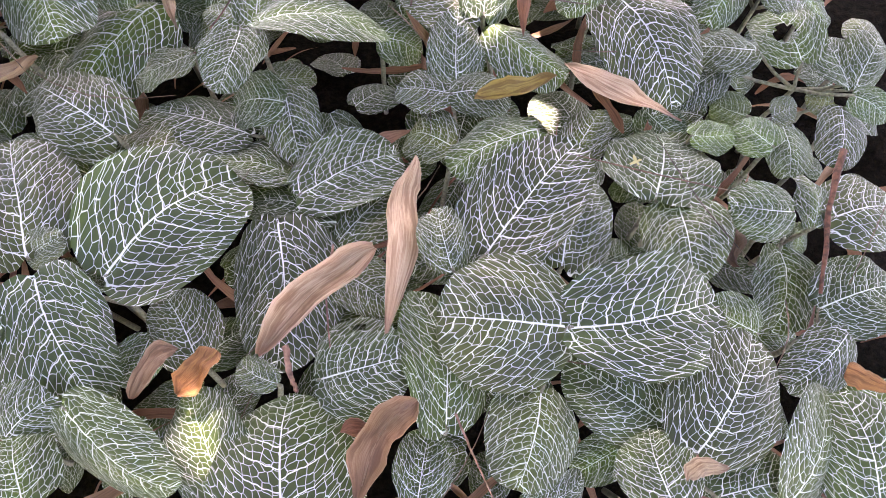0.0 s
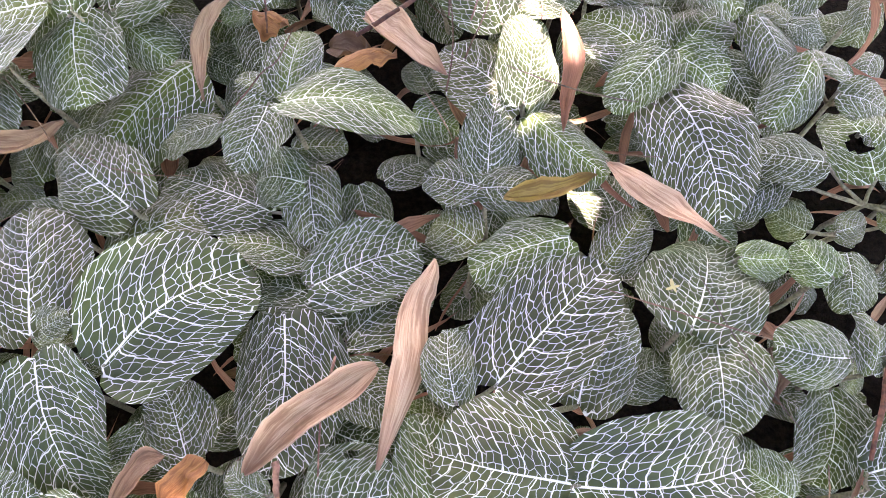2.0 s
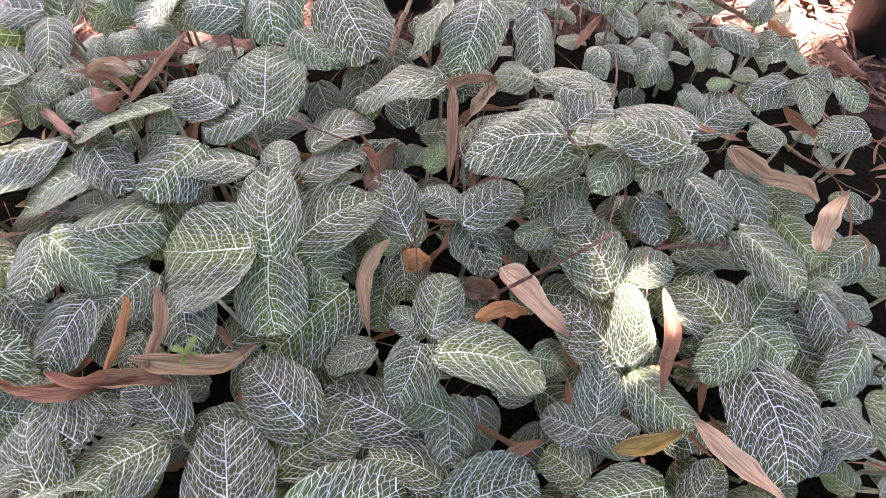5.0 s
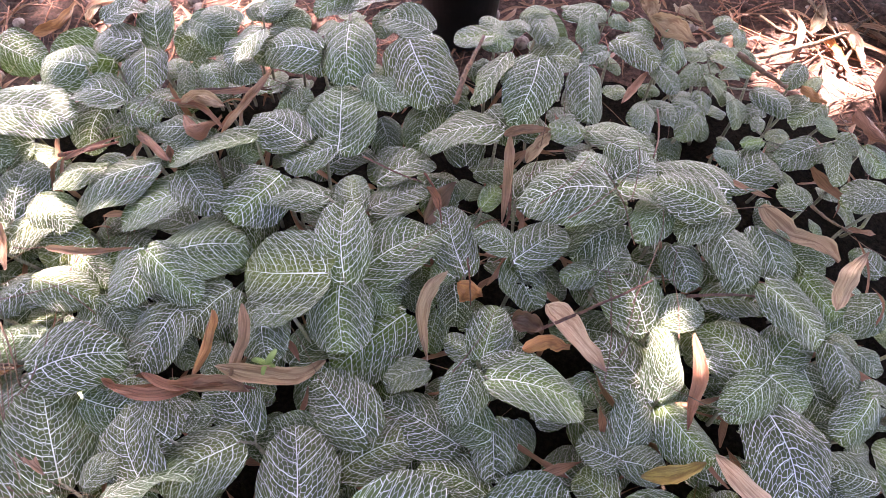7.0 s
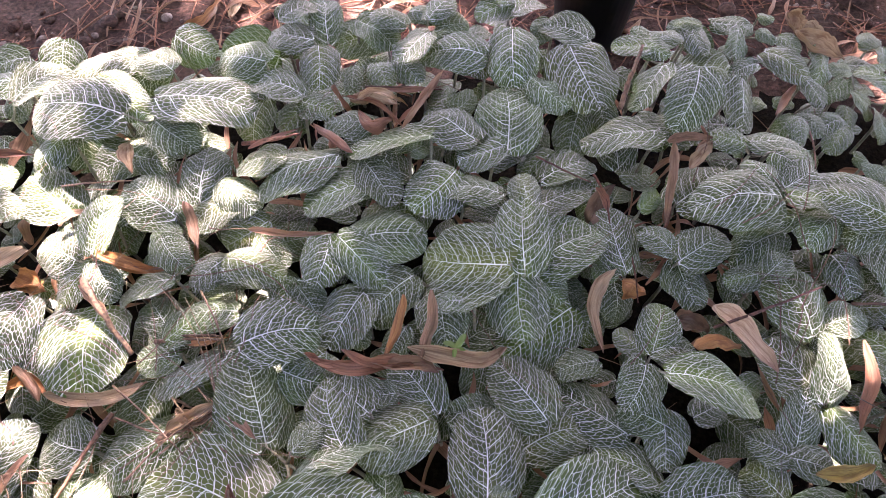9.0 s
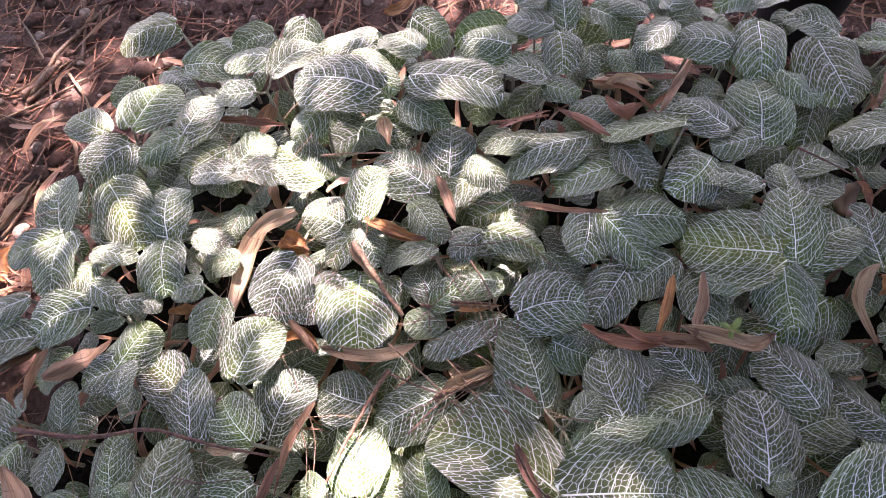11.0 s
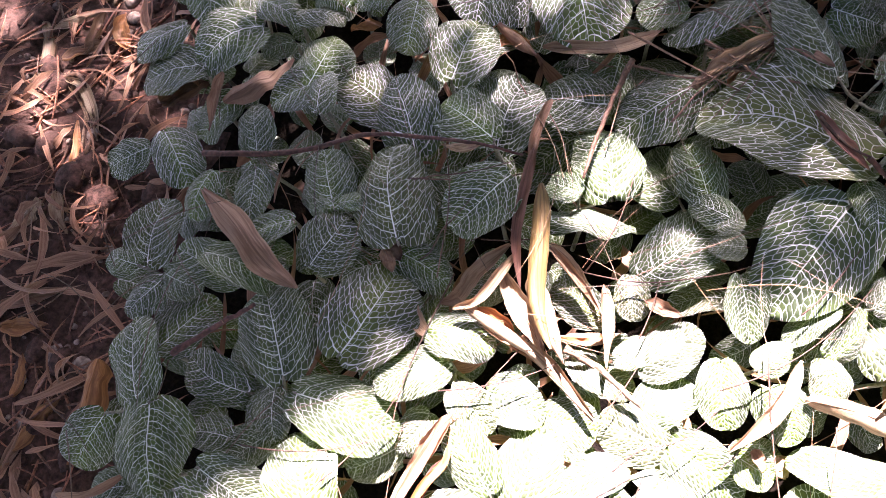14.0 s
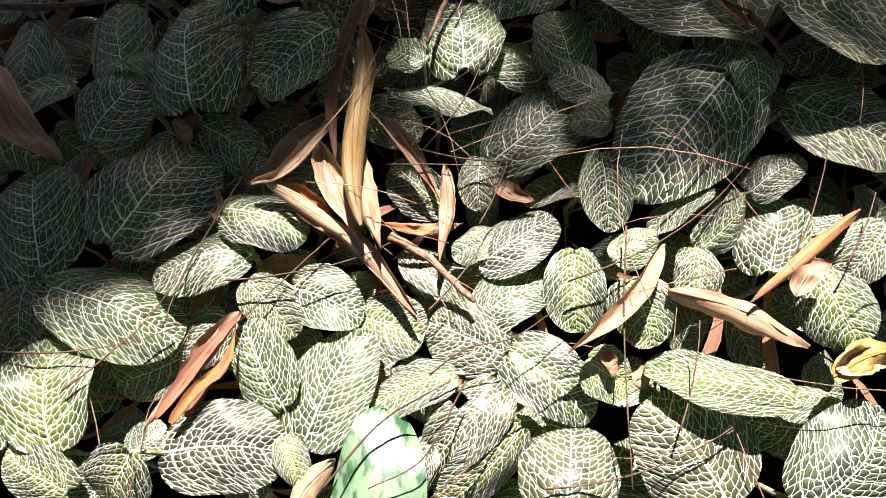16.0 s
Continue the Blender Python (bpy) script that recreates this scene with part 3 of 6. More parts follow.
nerve_plant(-0.520, 0.210, (-0.520, 0.210, 0.187, -84, -14, 14, 0.057, 0.055))
nerve_plant(-0.506, -0.207, (-0.506, -0.207, 0.170, -103, -17, 2, 0.034, 0.035))
nerve_plant(-0.478, 0.125, (-0.501, 0.133, 0.190, 37, 4, 27, 0.106, 0.079), (-0.472, 0.135, 0.202, -25, 2, -3, 0.041, 0.029), (-0.462, 0.106, 0.197, -50, 5, -48, 0.107, 0.067))
nerve_plant(-0.495, -0.296, (-0.495, -0.296, 0.177, 9, -26, -6, 0.060, 0.063))
nerve_plant(-0.479, 0.709, (-0.483, 0.710, 0.184, 143, 2, -10, 0.061, 0.055), (-0.474, 0.708, 0.182, -125, 8, 4, 0.063, 0.052))
nerve_plant(-0.483, 0.243, (-0.483, 0.243, 0.187, 133, 0, -3, 0.041, 0.034))
nerve_plant(-0.466, 0.040, (-0.472, 0.017, 0.189, 160, -6, -2, 0.114, 0.089), (-0.465, 0.040, 0.191, -155, 2, 1, 0.041, 0.035), (-0.462, 0.062, 0.187, 85, 0, 10, 0.144, 0.107))
nerve_plant(-0.470, 0.323, (-0.470, 0.323, 0.185, 166, -5, 1, 0.075, 0.062))
nerve_plant(-0.449, -0.063, (-0.465, -0.068, 0.180, 145, -10, 41, 0.050, 0.028), (-0.433, -0.057, 0.171, -38, 9, -8, 0.044, 0.030))
nerve_plant(-0.461, 0.055, (-0.461, 0.055, 0.230, -65, -14, 6, 0.117, 0.104))
nerve_plant(-0.458, -0.109, (-0.460, -0.111, 0.173, -167, 1, 0, 0.037, 0.032), (-0.455, -0.107, 0.167, -24, 8, 33, 0.050, 0.032))
nerve_plant(-0.459, 0.528, (-0.459, 0.528, 0.215, 115, -8, 32, 0.103, 0.074))
nerve_plant(-0.425, 0.763, (-0.447, 0.770, 0.215, -24, -24, 14, 0.048, 0.043), (-0.422, 0.789, 0.207, 133, -3, -6, 0.063, 0.051), (-0.419, 0.763, 0.207, -48, -3, -13, 0.049, 0.038), (-0.412, 0.730, 0.213, -163, -5, 5, 0.090, 0.073))
nerve_plant(-0.434, 0.677, (-0.434, 0.677, 0.210, 96, -6, -12, 0.076, 0.063))
nerve_plant(-0.425, 0.013, (-0.425, 0.013, 0.183, -94, -5, -5, 0.086, 0.070))
nerve_plant(-0.408, 0.359, (-0.424, 0.358, 0.185, 152, -4, -15, 0.063, 0.057), (-0.392, 0.360, 0.175, -156, 3, -2, 0.072, 0.062))
nerve_plant(-0.420, 0.149, (-0.420, 0.149, 0.200, 36, 2, -9, 0.082, 0.058))
nerve_plant(-0.417, 0.495, (-0.417, 0.495, 0.206, 156, 4, -11, 0.077, 0.072))
nerve_plant(-0.414, 0.223, (-0.414, 0.223, 0.174, 100, 0, 3, 0.045, 0.035))
nerve_plant(-0.411, 0.193, (-0.411, 0.193, 0.202, 69, -3, -7, 0.054, 0.047))
nerve_plant(-0.394, -0.102, (-0.408, -0.106, 0.163, 7, -6, -5, 0.065, 0.055), (-0.379, -0.098, 0.169, -140, -1, 13, 0.052, 0.050))
nerve_plant(-0.381, 0.543, (-0.405, 0.542, 0.210, 71, -2, 8, 0.082, 0.065), (-0.373, 0.544, 0.207, 126, -1, 3, 0.059, 0.047), (-0.366, 0.541, 0.203, 17, 0, -2, 0.109, 0.087))
nerve_plant(-0.403, -0.259, (-0.403, -0.259, 0.165, 58, 5, -11, 0.074, 0.073))
nerve_plant(-0.383, -0.186, (-0.383, -0.186, 0.174, 97, -4, 44, 0.088, 0.058))
nerve_plant(-0.369, 0.662, (-0.369, 0.662, 0.204, -118, -2, -7, 0.067, 0.052))
nerve_plant(-0.365, 0.786, (-0.365, 0.786, 0.183, 162, 2, -3, 0.046, 0.040))
nerve_plant(-0.359, -0.246, (-0.359, -0.246, 0.173, -25, -2, 5, 0.082, 0.065))
nerve_plant(-0.330, 0.482, (-0.356, 0.479, 0.208, 102, 0, 22, 0.075, 0.055), (-0.321, 0.473, 0.209, 21, -5, 2, 0.049, 0.041), (-0.314, 0.493, 0.179, -47, 1, -15, 0.072, 0.053))
nerve_plant(-0.352, 0.216, (-0.354, 0.210, 0.188, 130, -1, 3, 0.085, 0.068), (-0.351, 0.223, 0.161, 58, 3, -6, 0.075, 0.054))
nerve_plant(-0.347, 0.341, (-0.347, 0.341, 0.201, 109, 3, 14, 0.041, 0.032))
nerve_plant(-0.346, -0.055, (-0.346, -0.055, 0.175, 159, -5, -6, 0.047, 0.036))
nerve_plant(-0.322, 0.741, (-0.336, 0.732, 0.207, -143, -4, 5, 0.107, 0.087), (-0.309, 0.749, 0.204, 84, 0, 1, 0.072, 0.058))
nerve_plant(-0.309, 0.396, (-0.320, 0.388, 0.219, 94, -16, -9, 0.107, 0.093), (-0.313, 0.397, 0.197, -160, 0, 0, 0.085, 0.070), (-0.303, 0.384, 0.215, 18, 7, -10, 0.092, 0.067), (-0.300, 0.414, 0.180, -42, -4, -5, 0.100, 0.079))
nerve_plant(-0.273, 0.120, (-0.280, 0.105, 0.190, 90, 0, 0, 0.086, 0.073), (-0.265, 0.135, 0.188, -149, -9, 2, 0.094, 0.073))
nerve_plant(-0.277, 0.150, (-0.278, 0.150, 0.179, -60, 17, 15, 0.029, 0.028), (-0.276, 0.150, 0.183, 21, 0, 1, 0.096, 0.078))
nerve_plant(-0.271, 0.030, (-0.271, 0.030, 0.173, -54, 26, 22, 0.049, 0.047))
nerve_plant(-0.258, 0.213, (-0.258, 0.213, 0.151, -51, -3, -4, 0.080, 0.062))
nerve_plant(-0.228, 0.761, (-0.243, 0.769, 0.197, -113, 5, 9, 0.042, 0.038), (-0.231, 0.781, 0.193, -53, -2, -8, 0.049, 0.038), (-0.228, 0.763, 0.202, 102, -4, 3, 0.054, 0.041), (-0.209, 0.730, 0.209, 160, -16, 42, 0.076, 0.057))
nerve_plant(-0.243, 0.391, (-0.243, 0.391, 0.145, 143, -4, -2, 0.099, 0.084))
nerve_plant(-0.242, -0.002, (-0.242, -0.002, 0.188, 28, -11, 8, 0.050, 0.046))
nerve_plant(-0.238, 0.247, (-0.238, 0.247, 0.176, 57, 0, -5, 0.085, 0.065))
nerve_plant(-0.226, 0.051, (-0.226, 0.051, 0.194, -128, -13, 36, 0.083, 0.058))
nerve_plant(-0.219, 0.134, (-0.219, 0.134, 0.189, -44, -3, 15, 0.109, 0.095))
nerve_plant(-0.201, 0.334, (-0.201, 0.334, 0.155, 124, -3, 12, 0.050, 0.038))
nerve_plant(-0.195, 0.638, (-0.195, 0.638, 0.190, 115, -5, 25, 0.099, 0.078))
nerve_plant(-0.191, 0.453, (-0.191, 0.453, 0.149, 28, 9, 8, 0.086, 0.059))
nerve_plant(-0.178, 0.835, (-0.185, 0.835, 0.185, -149, 0, -2, 0.053, 0.044), (-0.171, 0.835, 0.188, 95, -5, 4, 0.036, 0.028))
nerve_plant(-0.176, 0.777, (-0.176, 0.777, 0.161, -75, -4, 1, 0.073, 0.061))
nerve_plant(-0.166, 0.728, (-0.166, 0.728, 0.215, 173, -10, 1, 0.093, 0.070))
nerve_plant(-0.160, 0.084, (-0.160, 0.084, 0.167, 34, -4, 0, 0.057, 0.049))
nerve_plant(-0.149, 0.346, (-0.155, 0.337, 0.182, 169, 1, -1, 0.059, 0.050), (-0.155, 0.356, 0.167, 70, 0, 2, 0.040, 0.033), (-0.149, 0.355, 0.169, -71, 0, -13, 0.051, 0.036), (-0.149, 0.354, 0.168, 0, 0, -3, 0.065, 0.049), (-0.136, 0.325, 0.202, -92, -4, -27, 0.097, 0.069))
nerve_plant(-0.103, 0.877, (-0.153, 0.875, 0.161, -75, -3, -9, 0.062, 0.049), (-0.116, 0.870, 0.168, -172, -14, -30, 0.057, 0.040), (-0.086, 0.883, 0.159, -122, -4, 1, 0.031, 0.025), (-0.058, 0.881, 0.156, -129, 1, 2, 0.039, 0.032))
nerve_plant(-0.137, 0.276, (-0.151, 0.268, 0.140, 73, 0, 20, 0.092, 0.069), (-0.123, 0.284, 0.163, 80, -23, -12, 0.052, 0.048))
nerve_plant(-0.141, 0.479, (-0.146, 0.483, 0.173, 69, 0, 0, 0.047, 0.038), (-0.140, 0.470, 0.175, -39, -1, -4, 0.075, 0.057), (-0.138, 0.485, 0.152, -147, 0, 2, 0.064, 0.051))
nerve_plant(-0.131, 0.001, (-0.131, 0.001, 0.167, 28, 0, -8, 0.072, 0.053))
nerve_plant(-0.124, 0.300, (-0.124, 0.300, 0.154, -166, -5, 5, 0.062, 0.048))
nerve_plant(-0.095, 0.190, (-0.116, 0.183, 0.169, -178, -5, 3, 0.105, 0.079), (-0.106, 0.207, 0.159, -62, 0, -4, 0.082, 0.067), (-0.081, 0.196, 0.148, 80, -1, 30, 0.085, 0.062), (-0.075, 0.173, 0.151, -44, -4, -8, 0.069, 0.053))
nerve_plant(-0.104, 0.764, (-0.104, 0.764, 0.179, -167, -11, -27, 0.078, 0.058))
nerve_plant(-0.083, 0.636, (-0.095, 0.636, 0.206, 84, -4, -9, 0.043, 0.036), (-0.091, 0.646, 0.200, -74, -1, -21, 0.067, 0.053), (-0.063, 0.626, 0.215, -126, 2, 10, 0.049, 0.043))
nerve_plant(-0.089, 0.911, (-0.089, 0.911, 0.157, -79, -3, 11, 0.024, 0.020))
nerve_plant(-0.089, -0.014, (-0.089, -0.014, 0.197, 6, -14, 3, 0.081, 0.085))
nerve_plant(-0.079, 0.826, (-0.084, 0.810, 0.167, 128, -8, 4, 0.040, 0.031), (-0.075, 0.842, 0.159, -119, 0, 0, 0.069, 0.056))
nerve_plant(-0.078, 0.069, (-0.078, 0.069, 0.183, -79, 21, 6, 0.060, 0.063))
nerve_plant(-0.077, 0.150, (-0.077, 0.150, 0.154, -121, 0, 3, 0.050, 0.042))
nerve_plant(-0.045, 0.560, (-0.056, 0.558, 0.225, 113, -5, 5, 0.099, 0.082), (-0.052, 0.572, 0.220, -37, 0, 1, 0.056, 0.043), (-0.051, 0.564, 0.215, 39, -1, 5, 0.062, 0.050), (-0.047, 0.562, 0.226, -90, 0, -23, 0.066, 0.050), (-0.033, 0.551, 0.206, 119, -11, 22, 0.070, 0.052), (-0.030, 0.551, 0.167, 137, -7, 14, 0.070, 0.055))
nerve_plant(-0.032, -0.002, (-0.049, -0.002, 0.171, 86, 0, 3, 0.050, 0.037), (-0.015, -0.002, 0.180, -9, -5, 2, 0.043, 0.036))
nerve_plant(-0.047, 0.483, (-0.047, 0.488, 0.170, 120, 0, 0, 0.045, 0.036), (-0.047, 0.477, 0.182, -33, 0, -2, 0.043, 0.035))
nerve_plant(-0.028, 0.719, (-0.028, 0.719, 0.182, -166, -9, -13, 0.041, 0.031))
nerve_plant(-0.018, 0.754, (-0.018, 0.754, 0.143, -110, 0, 4, 0.043, 0.035))
nerve_plant(-0.012, 0.823, (-0.012, 0.823, 0.146, -143, -3, -5, 0.048, 0.038))
nerve_plant(0.000, 0.880, (0.000, 0.880, 0.151, -174, -13, -29, 0.059, 0.043))
nerve_plant(0.002, 0.039, (0.002, 0.039, 0.184, 12, 2, 31, 0.089, 0.057))
nerve_plant(0.016, 0.138, (0.006, 0.131, 0.211, 12, 1, 7, 0.044, 0.032), (0.027, 0.144, 0.204, -38, 6, -5, 0.100, 0.071))
nerve_plant(0.007, 0.250, (0.007, 0.250, 0.154, 58, -26, -15, 0.049, 0.046))
nerve_plant(0.008, 0.292, (0.007, 0.290, 0.165, -90, -5, 7, 0.046, 0.038), (0.007, 0.292, 0.162, 80, -4, -1, 0.045, 0.038), (0.011, 0.294, 0.159, -2, 15, 10, 0.070, 0.045))
nerve_plant(0.009, 0.560, (0.009, 0.560, 0.215, 155, 0, 3, 0.058, 0.046))
nerve_plant(0.018, 0.432, (0.012, 0.423, 0.177, 33, -3, -2, 0.090, 0.072), (0.024, 0.441, 0.180, -56, -8, 3, 0.054, 0.044))
nerve_plant(0.028, 0.536, (0.028, 0.536, 0.169, -149, -2, 11, 0.055, 0.045))
nerve_plant(0.034, 0.356, (0.030, 0.358, 0.170, 51, -3, 4, 0.084, 0.066), (0.032, 0.356, 0.174, -3, 4, 28, 0.079, 0.054), (0.039, 0.354, 0.165, -124, -6, -13, 0.073, 0.058))
nerve_plant(0.074, 0.841, (0.042, 0.845, 0.138, 151, -17, 22, 0.044, 0.031), (0.054, 0.869, 0.133, 95, 0, 1, 0.034, 0.028), (0.062, 0.841, 0.125, -149, -6, -22, 0.049, 0.035), (0.090, 0.816, 0.126, -165, -9, -34, 0.054, 0.041), (0.124, 0.832, 0.124, -120, -2, -4, 0.056, 0.046))
nerve_plant(0.048, -0.005, (0.048, -0.005, 0.185, -65, 2, 25, 0.039, 0.026))
nerve_plant(0.050, 0.782, (0.048, 0.776, 0.133, 132, 0, -5, 0.045, 0.036), (0.050, 0.764, 0.135, 159, -11, 5, 0.046, 0.035), (0.052, 0.807, 0.129, -174, -10, -4, 0.039, 0.029))
nerve_plant(0.064, 0.554, (0.054, 0.549, 0.248, 73, -5, -3, 0.071, 0.058), (0.074, 0.559, 0.229, 123, -6, 13, 0.066, 0.049))
nerve_plant(0.069, 0.083, (0.058, 0.060, 0.203, 164, 0, -5, 0.058, 0.056), (0.073, 0.094, 0.215, -78, -1, -2, 0.097, 0.075), (0.075, 0.095, 0.213, 85, 1, -9, 0.079, 0.082))
nerve_plant(0.078, 0.929, (0.062, 0.927, 0.133, -61, -4, 5, 0.038, 0.031), (0.094, 0.931, 0.131, -167, -7, -14, 0.032, 0.024))
nerve_plant(0.070, 0.256, (0.070, 0.256, 0.168, 113, -3, 11, 0.072, 0.057))
nerve_plant(0.074, 0.567, (0.074, 0.567, 0.178, -147, -6, -6, 0.081, 0.064))
nerve_plant(0.077, 0.141, (0.077, 0.141, 0.191, -19, -5, 3, 0.076, 0.063))
nerve_plant(0.079, 0.713, (0.079, 0.713, 0.125, -87, -5, -3, 0.035, 0.029))
nerve_plant(0.081, 0.502, (0.081, 0.502, 0.124, -82, 3, -13, 0.065, 0.049))
nerve_plant(0.100, 0.249, (0.100, 0.249, 0.138, -31, 3, -6, 0.052, 0.038))
nerve_plant(0.105, 0.676, (0.105, 0.676, 0.110, -47, 0, -3, 0.083, 0.067))
nerve_plant(0.138, 0.025, (0.118, 0.034, 0.167, 119, -7, -1, 0.043, 0.031), (0.134, 0.040, 0.191, 54, 0, -3, 0.070, 0.056), (0.141, 0.024, 0.212, -33, 1, 5, 0.080, 0.061), (0.157, 0.001, 0.192, -79, 0, 3, 0.050, 0.041))
nerve_plant(0.118, 0.860, (0.118, 0.860, 0.125, 63, -2, 0, 0.060, 0.049))
nerve_plant(0.121, -0.002, (0.121, -0.002, 0.221, 5, -21, -8, 0.043, 0.045))
nerve_plant(0.133, 0.395, (0.125, 0.402, 0.170, 44, -10, -6, 0.075, 0.068), (0.133, 0.400, 0.190, 141, -7, 2, 0.063, 0.046), (0.136, 0.370, 0.181, -158, -5, 4, 0.101, 0.080), (0.140, 0.408, 0.174, -124, -12, 17, 0.046, 0.046))
nerve_plant(0.125, 0.592, (0.125, 0.592, 0.160, -151, -5, -4, 0.072, 0.057))
nerve_plant(0.182, 0.756, (0.131, 0.763, 0.123, -5, 5, 2, 0.025, 0.020), (0.140, 0.751, 0.121, 114, 0, 0, 0.029, 0.023), (0.171, 0.761, 0.124, 95, 0, -3, 0.029, 0.023), (0.206, 0.758, 0.127, 131, -3, -3, 0.059, 0.046), (0.218, 0.745, 0.146, -170, -12, -11, 0.054, 0.041), (0.224, 0.759, 0.139, -90, -10, 9, 0.037, 0.031))
nerve_plant(0.133, 0.516, (0.133, 0.516, 0.168, -127, -5, -13, 0.084, 0.068))
nerve_plant(0.155, 0.194, (0.147, 0.195, 0.181, -16, -24, -2, 0.091, 0.081), (0.164, 0.193, 0.175, -180, 10, 14, 0.061, 0.059))
nerve_plant(0.155, 0.431, (0.155, 0.431, 0.127, -35, 0, -5, 0.078, 0.058))
nerve_plant(0.184, 0.888, (0.184, 0.888, 0.130, 152, -11, -1, 0.042, 0.032))
nerve_plant(0.186, 0.254, (0.186, 0.254, 0.163, -83, -4, 4, 0.035, 0.029))
nerve_plant(0.188, 0.555, (0.188, 0.555, 0.135, -131, -3, 14, 0.059, 0.052))
nerve_plant(0.191, 0.654, (0.191, 0.654, 0.135, 45, -7, -13, 0.040, 0.036))
nerve_plant(0.199, -0.002, (0.199, -0.002, 0.190, -29, 2, 36, 0.073, 0.055))
nerve_plant(0.222, 0.808, (0.211, 0.824, 0.130, 135, -7, 8, 0.050, 0.039), (0.233, 0.792, 0.123, 105, 22, -11, 0.034, 0.031))
nerve_plant(0.235, 0.475, (0.217, 0.474, 0.144, -158, -4, -9, 0.064, 0.049), (0.243, 0.475, 0.138, 63, -4, 0, 0.028, 0.023), (0.244, 0.477, 0.135, -130, 0, 2, 0.035, 0.029))
nerve_plant(0.288, 0.315, (0.227, 0.327, 0.146, 126, -8, 1, 0.050, 0.036), (0.250, 0.333, 0.160, 84, 0, 0, 0.054, 0.044), (0.286, 0.325, 0.156, 17, -8, -10, 0.064, 0.056), (0.320, 0.306, 0.153, 15, 1, 7, 0.052, 0.040), (0.320, 0.294, 0.156, -128, -5, 20, 0.032, 0.028), (0.326, 0.304, 0.149, -30, 10, 18, 0.058, 0.041))
nerve_plant(0.278, 0.410, (0.245, 0.416, 0.167, 151, -11, -9, 0.060, 0.043), (0.265, 0.392, 0.160, -99, -12, 10, 0.040, 0.037), (0.283, 0.419, 0.145, 57, -4, 14, 0.040, 0.030), (0.317, 0.411, 0.132, -157, -6, -15, 0.034, 0.027))
nerve_plant(0.253, 0.255, (0.245, 0.244, 0.164, 35, -12, -18, 0.034, 0.032), (0.260, 0.266, 0.155, 176, 5, 8, 0.043, 0.037))
nerve_plant(0.246, -0.005, (0.246, -0.005, 0.197, 7, -1, -15, 0.066, 0.057))
nerve_plant(0.262, 0.185, (0.248, 0.190, 0.167, 87, 11, -11, 0.048, 0.044), (0.253, 0.176, 0.130, 170, -5, -3, 0.064, 0.052), (0.267, 0.184, 0.156, 0, 5, 17, 0.041, 0.030), (0.279, 0.188, 0.162, -77, -15, 0, 0.073, 0.064))
nerve_plant(0.256, 0.754, (0.256, 0.754, 0.145, -147, -3, -1, 0.046, 0.038))
nerve_plant(0.263, 0.112, (0.258, 0.122, 0.157, -73, -5, -3, 0.074, 0.059), (0.267, 0.102, 0.167, 129, -6, -7, 0.055, 0.041))
nerve_plant(0.264, 0.656, (0.264, 0.656, 0.176, 108, -5, 1, 0.050, 0.039))
nerve_plant(0.291, 0.559, (0.291, 0.559, 0.113, 133, -7, 4, 0.065, 0.049))
nerve_plant(0.311, 0.286, (0.311, 0.286, 0.152, 170, -4, -6, 0.051, 0.041))
nerve_plant(0.315, 0.508, (0.315, 0.508, 0.134, 165, -13, -9, 0.044, 0.033))
nerve_plant(0.343, 0.344, (0.343, 0.344, 0.158, 8, -11, -5, 0.030, 0.027))
nerve_plant(0.363, 0.445, (0.363, 0.445, 0.148, 131, -8, 3, 0.039, 0.030))

nerve_plant(-1.207, 0.372, (-1.223, 0.380, 0.152, 157, -9, -19, 0.053, 0.042))
nerve_plant(-1.176, 0.431, (-1.176, 0.431, 0.153, -63, -9, 3, 0.089, 0.074))
nerve_plant(-1.127, 0.486, (-1.127, 0.486, 0.129, 55, -1, 2, 0.058, 0.053))
nerve_plant(-1.225, 0.492, (-1.239, 0.500, 0.153, 142, 0, -5, 0.095, 0.076))
nerve_plant(-0.950, -0.388, (-0.982, -0.397, 0.138, 42, -3, -13, 0.064, 0.050))
nerve_plant(-1.029, 0.068, (-1.024, 0.056, 0.147, 140, 11, -19, 0.037, 0.030))
nerve_plant(-1.003, 0.202, (-1.003, 0.202, 0.149, -92, -19, -24, 0.055, 0.044))
nerve_plant(-1.052, 0.470, (-1.049, 0.477, 0.143, -7, -24, 1, 0.053, 0.041))
nerve_plant(-1.074, 0.530, (-1.074, 0.530, 0.157, 135, -7, -19, 0.068, 0.053))
nerve_plant(-1.034, 0.567, (-1.034, 0.567, 0.166, -165, -33, -26, 0.073, 0.064))
nerve_plant(-0.980, 0.602, (-0.974, 0.601, 0.125, -78, -5, -5, 0.046, 0.035))
nerve_plant(-0.788, -0.372, (-0.811, -0.377, 0.148, 83, 9, -24, 0.024, 0.020), (-0.770, -0.369, 0.153, 165, 11, -24, 0.037, 0.035), (-0.765, -0.360, 0.153, -24, -9, 9, 0.025, 0.024))
nerve_plant(-0.751, -0.276, (-0.762, -0.292, 0.150, 135, 8, -20, 0.048, 0.041))
nerve_plant(-0.725, -0.122, (-0.725, -0.122, 0.158, 153, -13, -30, 0.041, 0.032))
nerve_plant(-0.827, -0.049, (-0.839, -0.059, 0.169, -85, -25, -39, 0.069, 0.055))
nerve_plant(-0.720, 0.269, (-0.720, 0.269, 0.132, 36, -27, 3, 0.044, 0.034))
nerve_plant(-0.829, 0.332, (-0.829, 0.332, 0.127, 26, -24, 5, 0.059, 0.052))
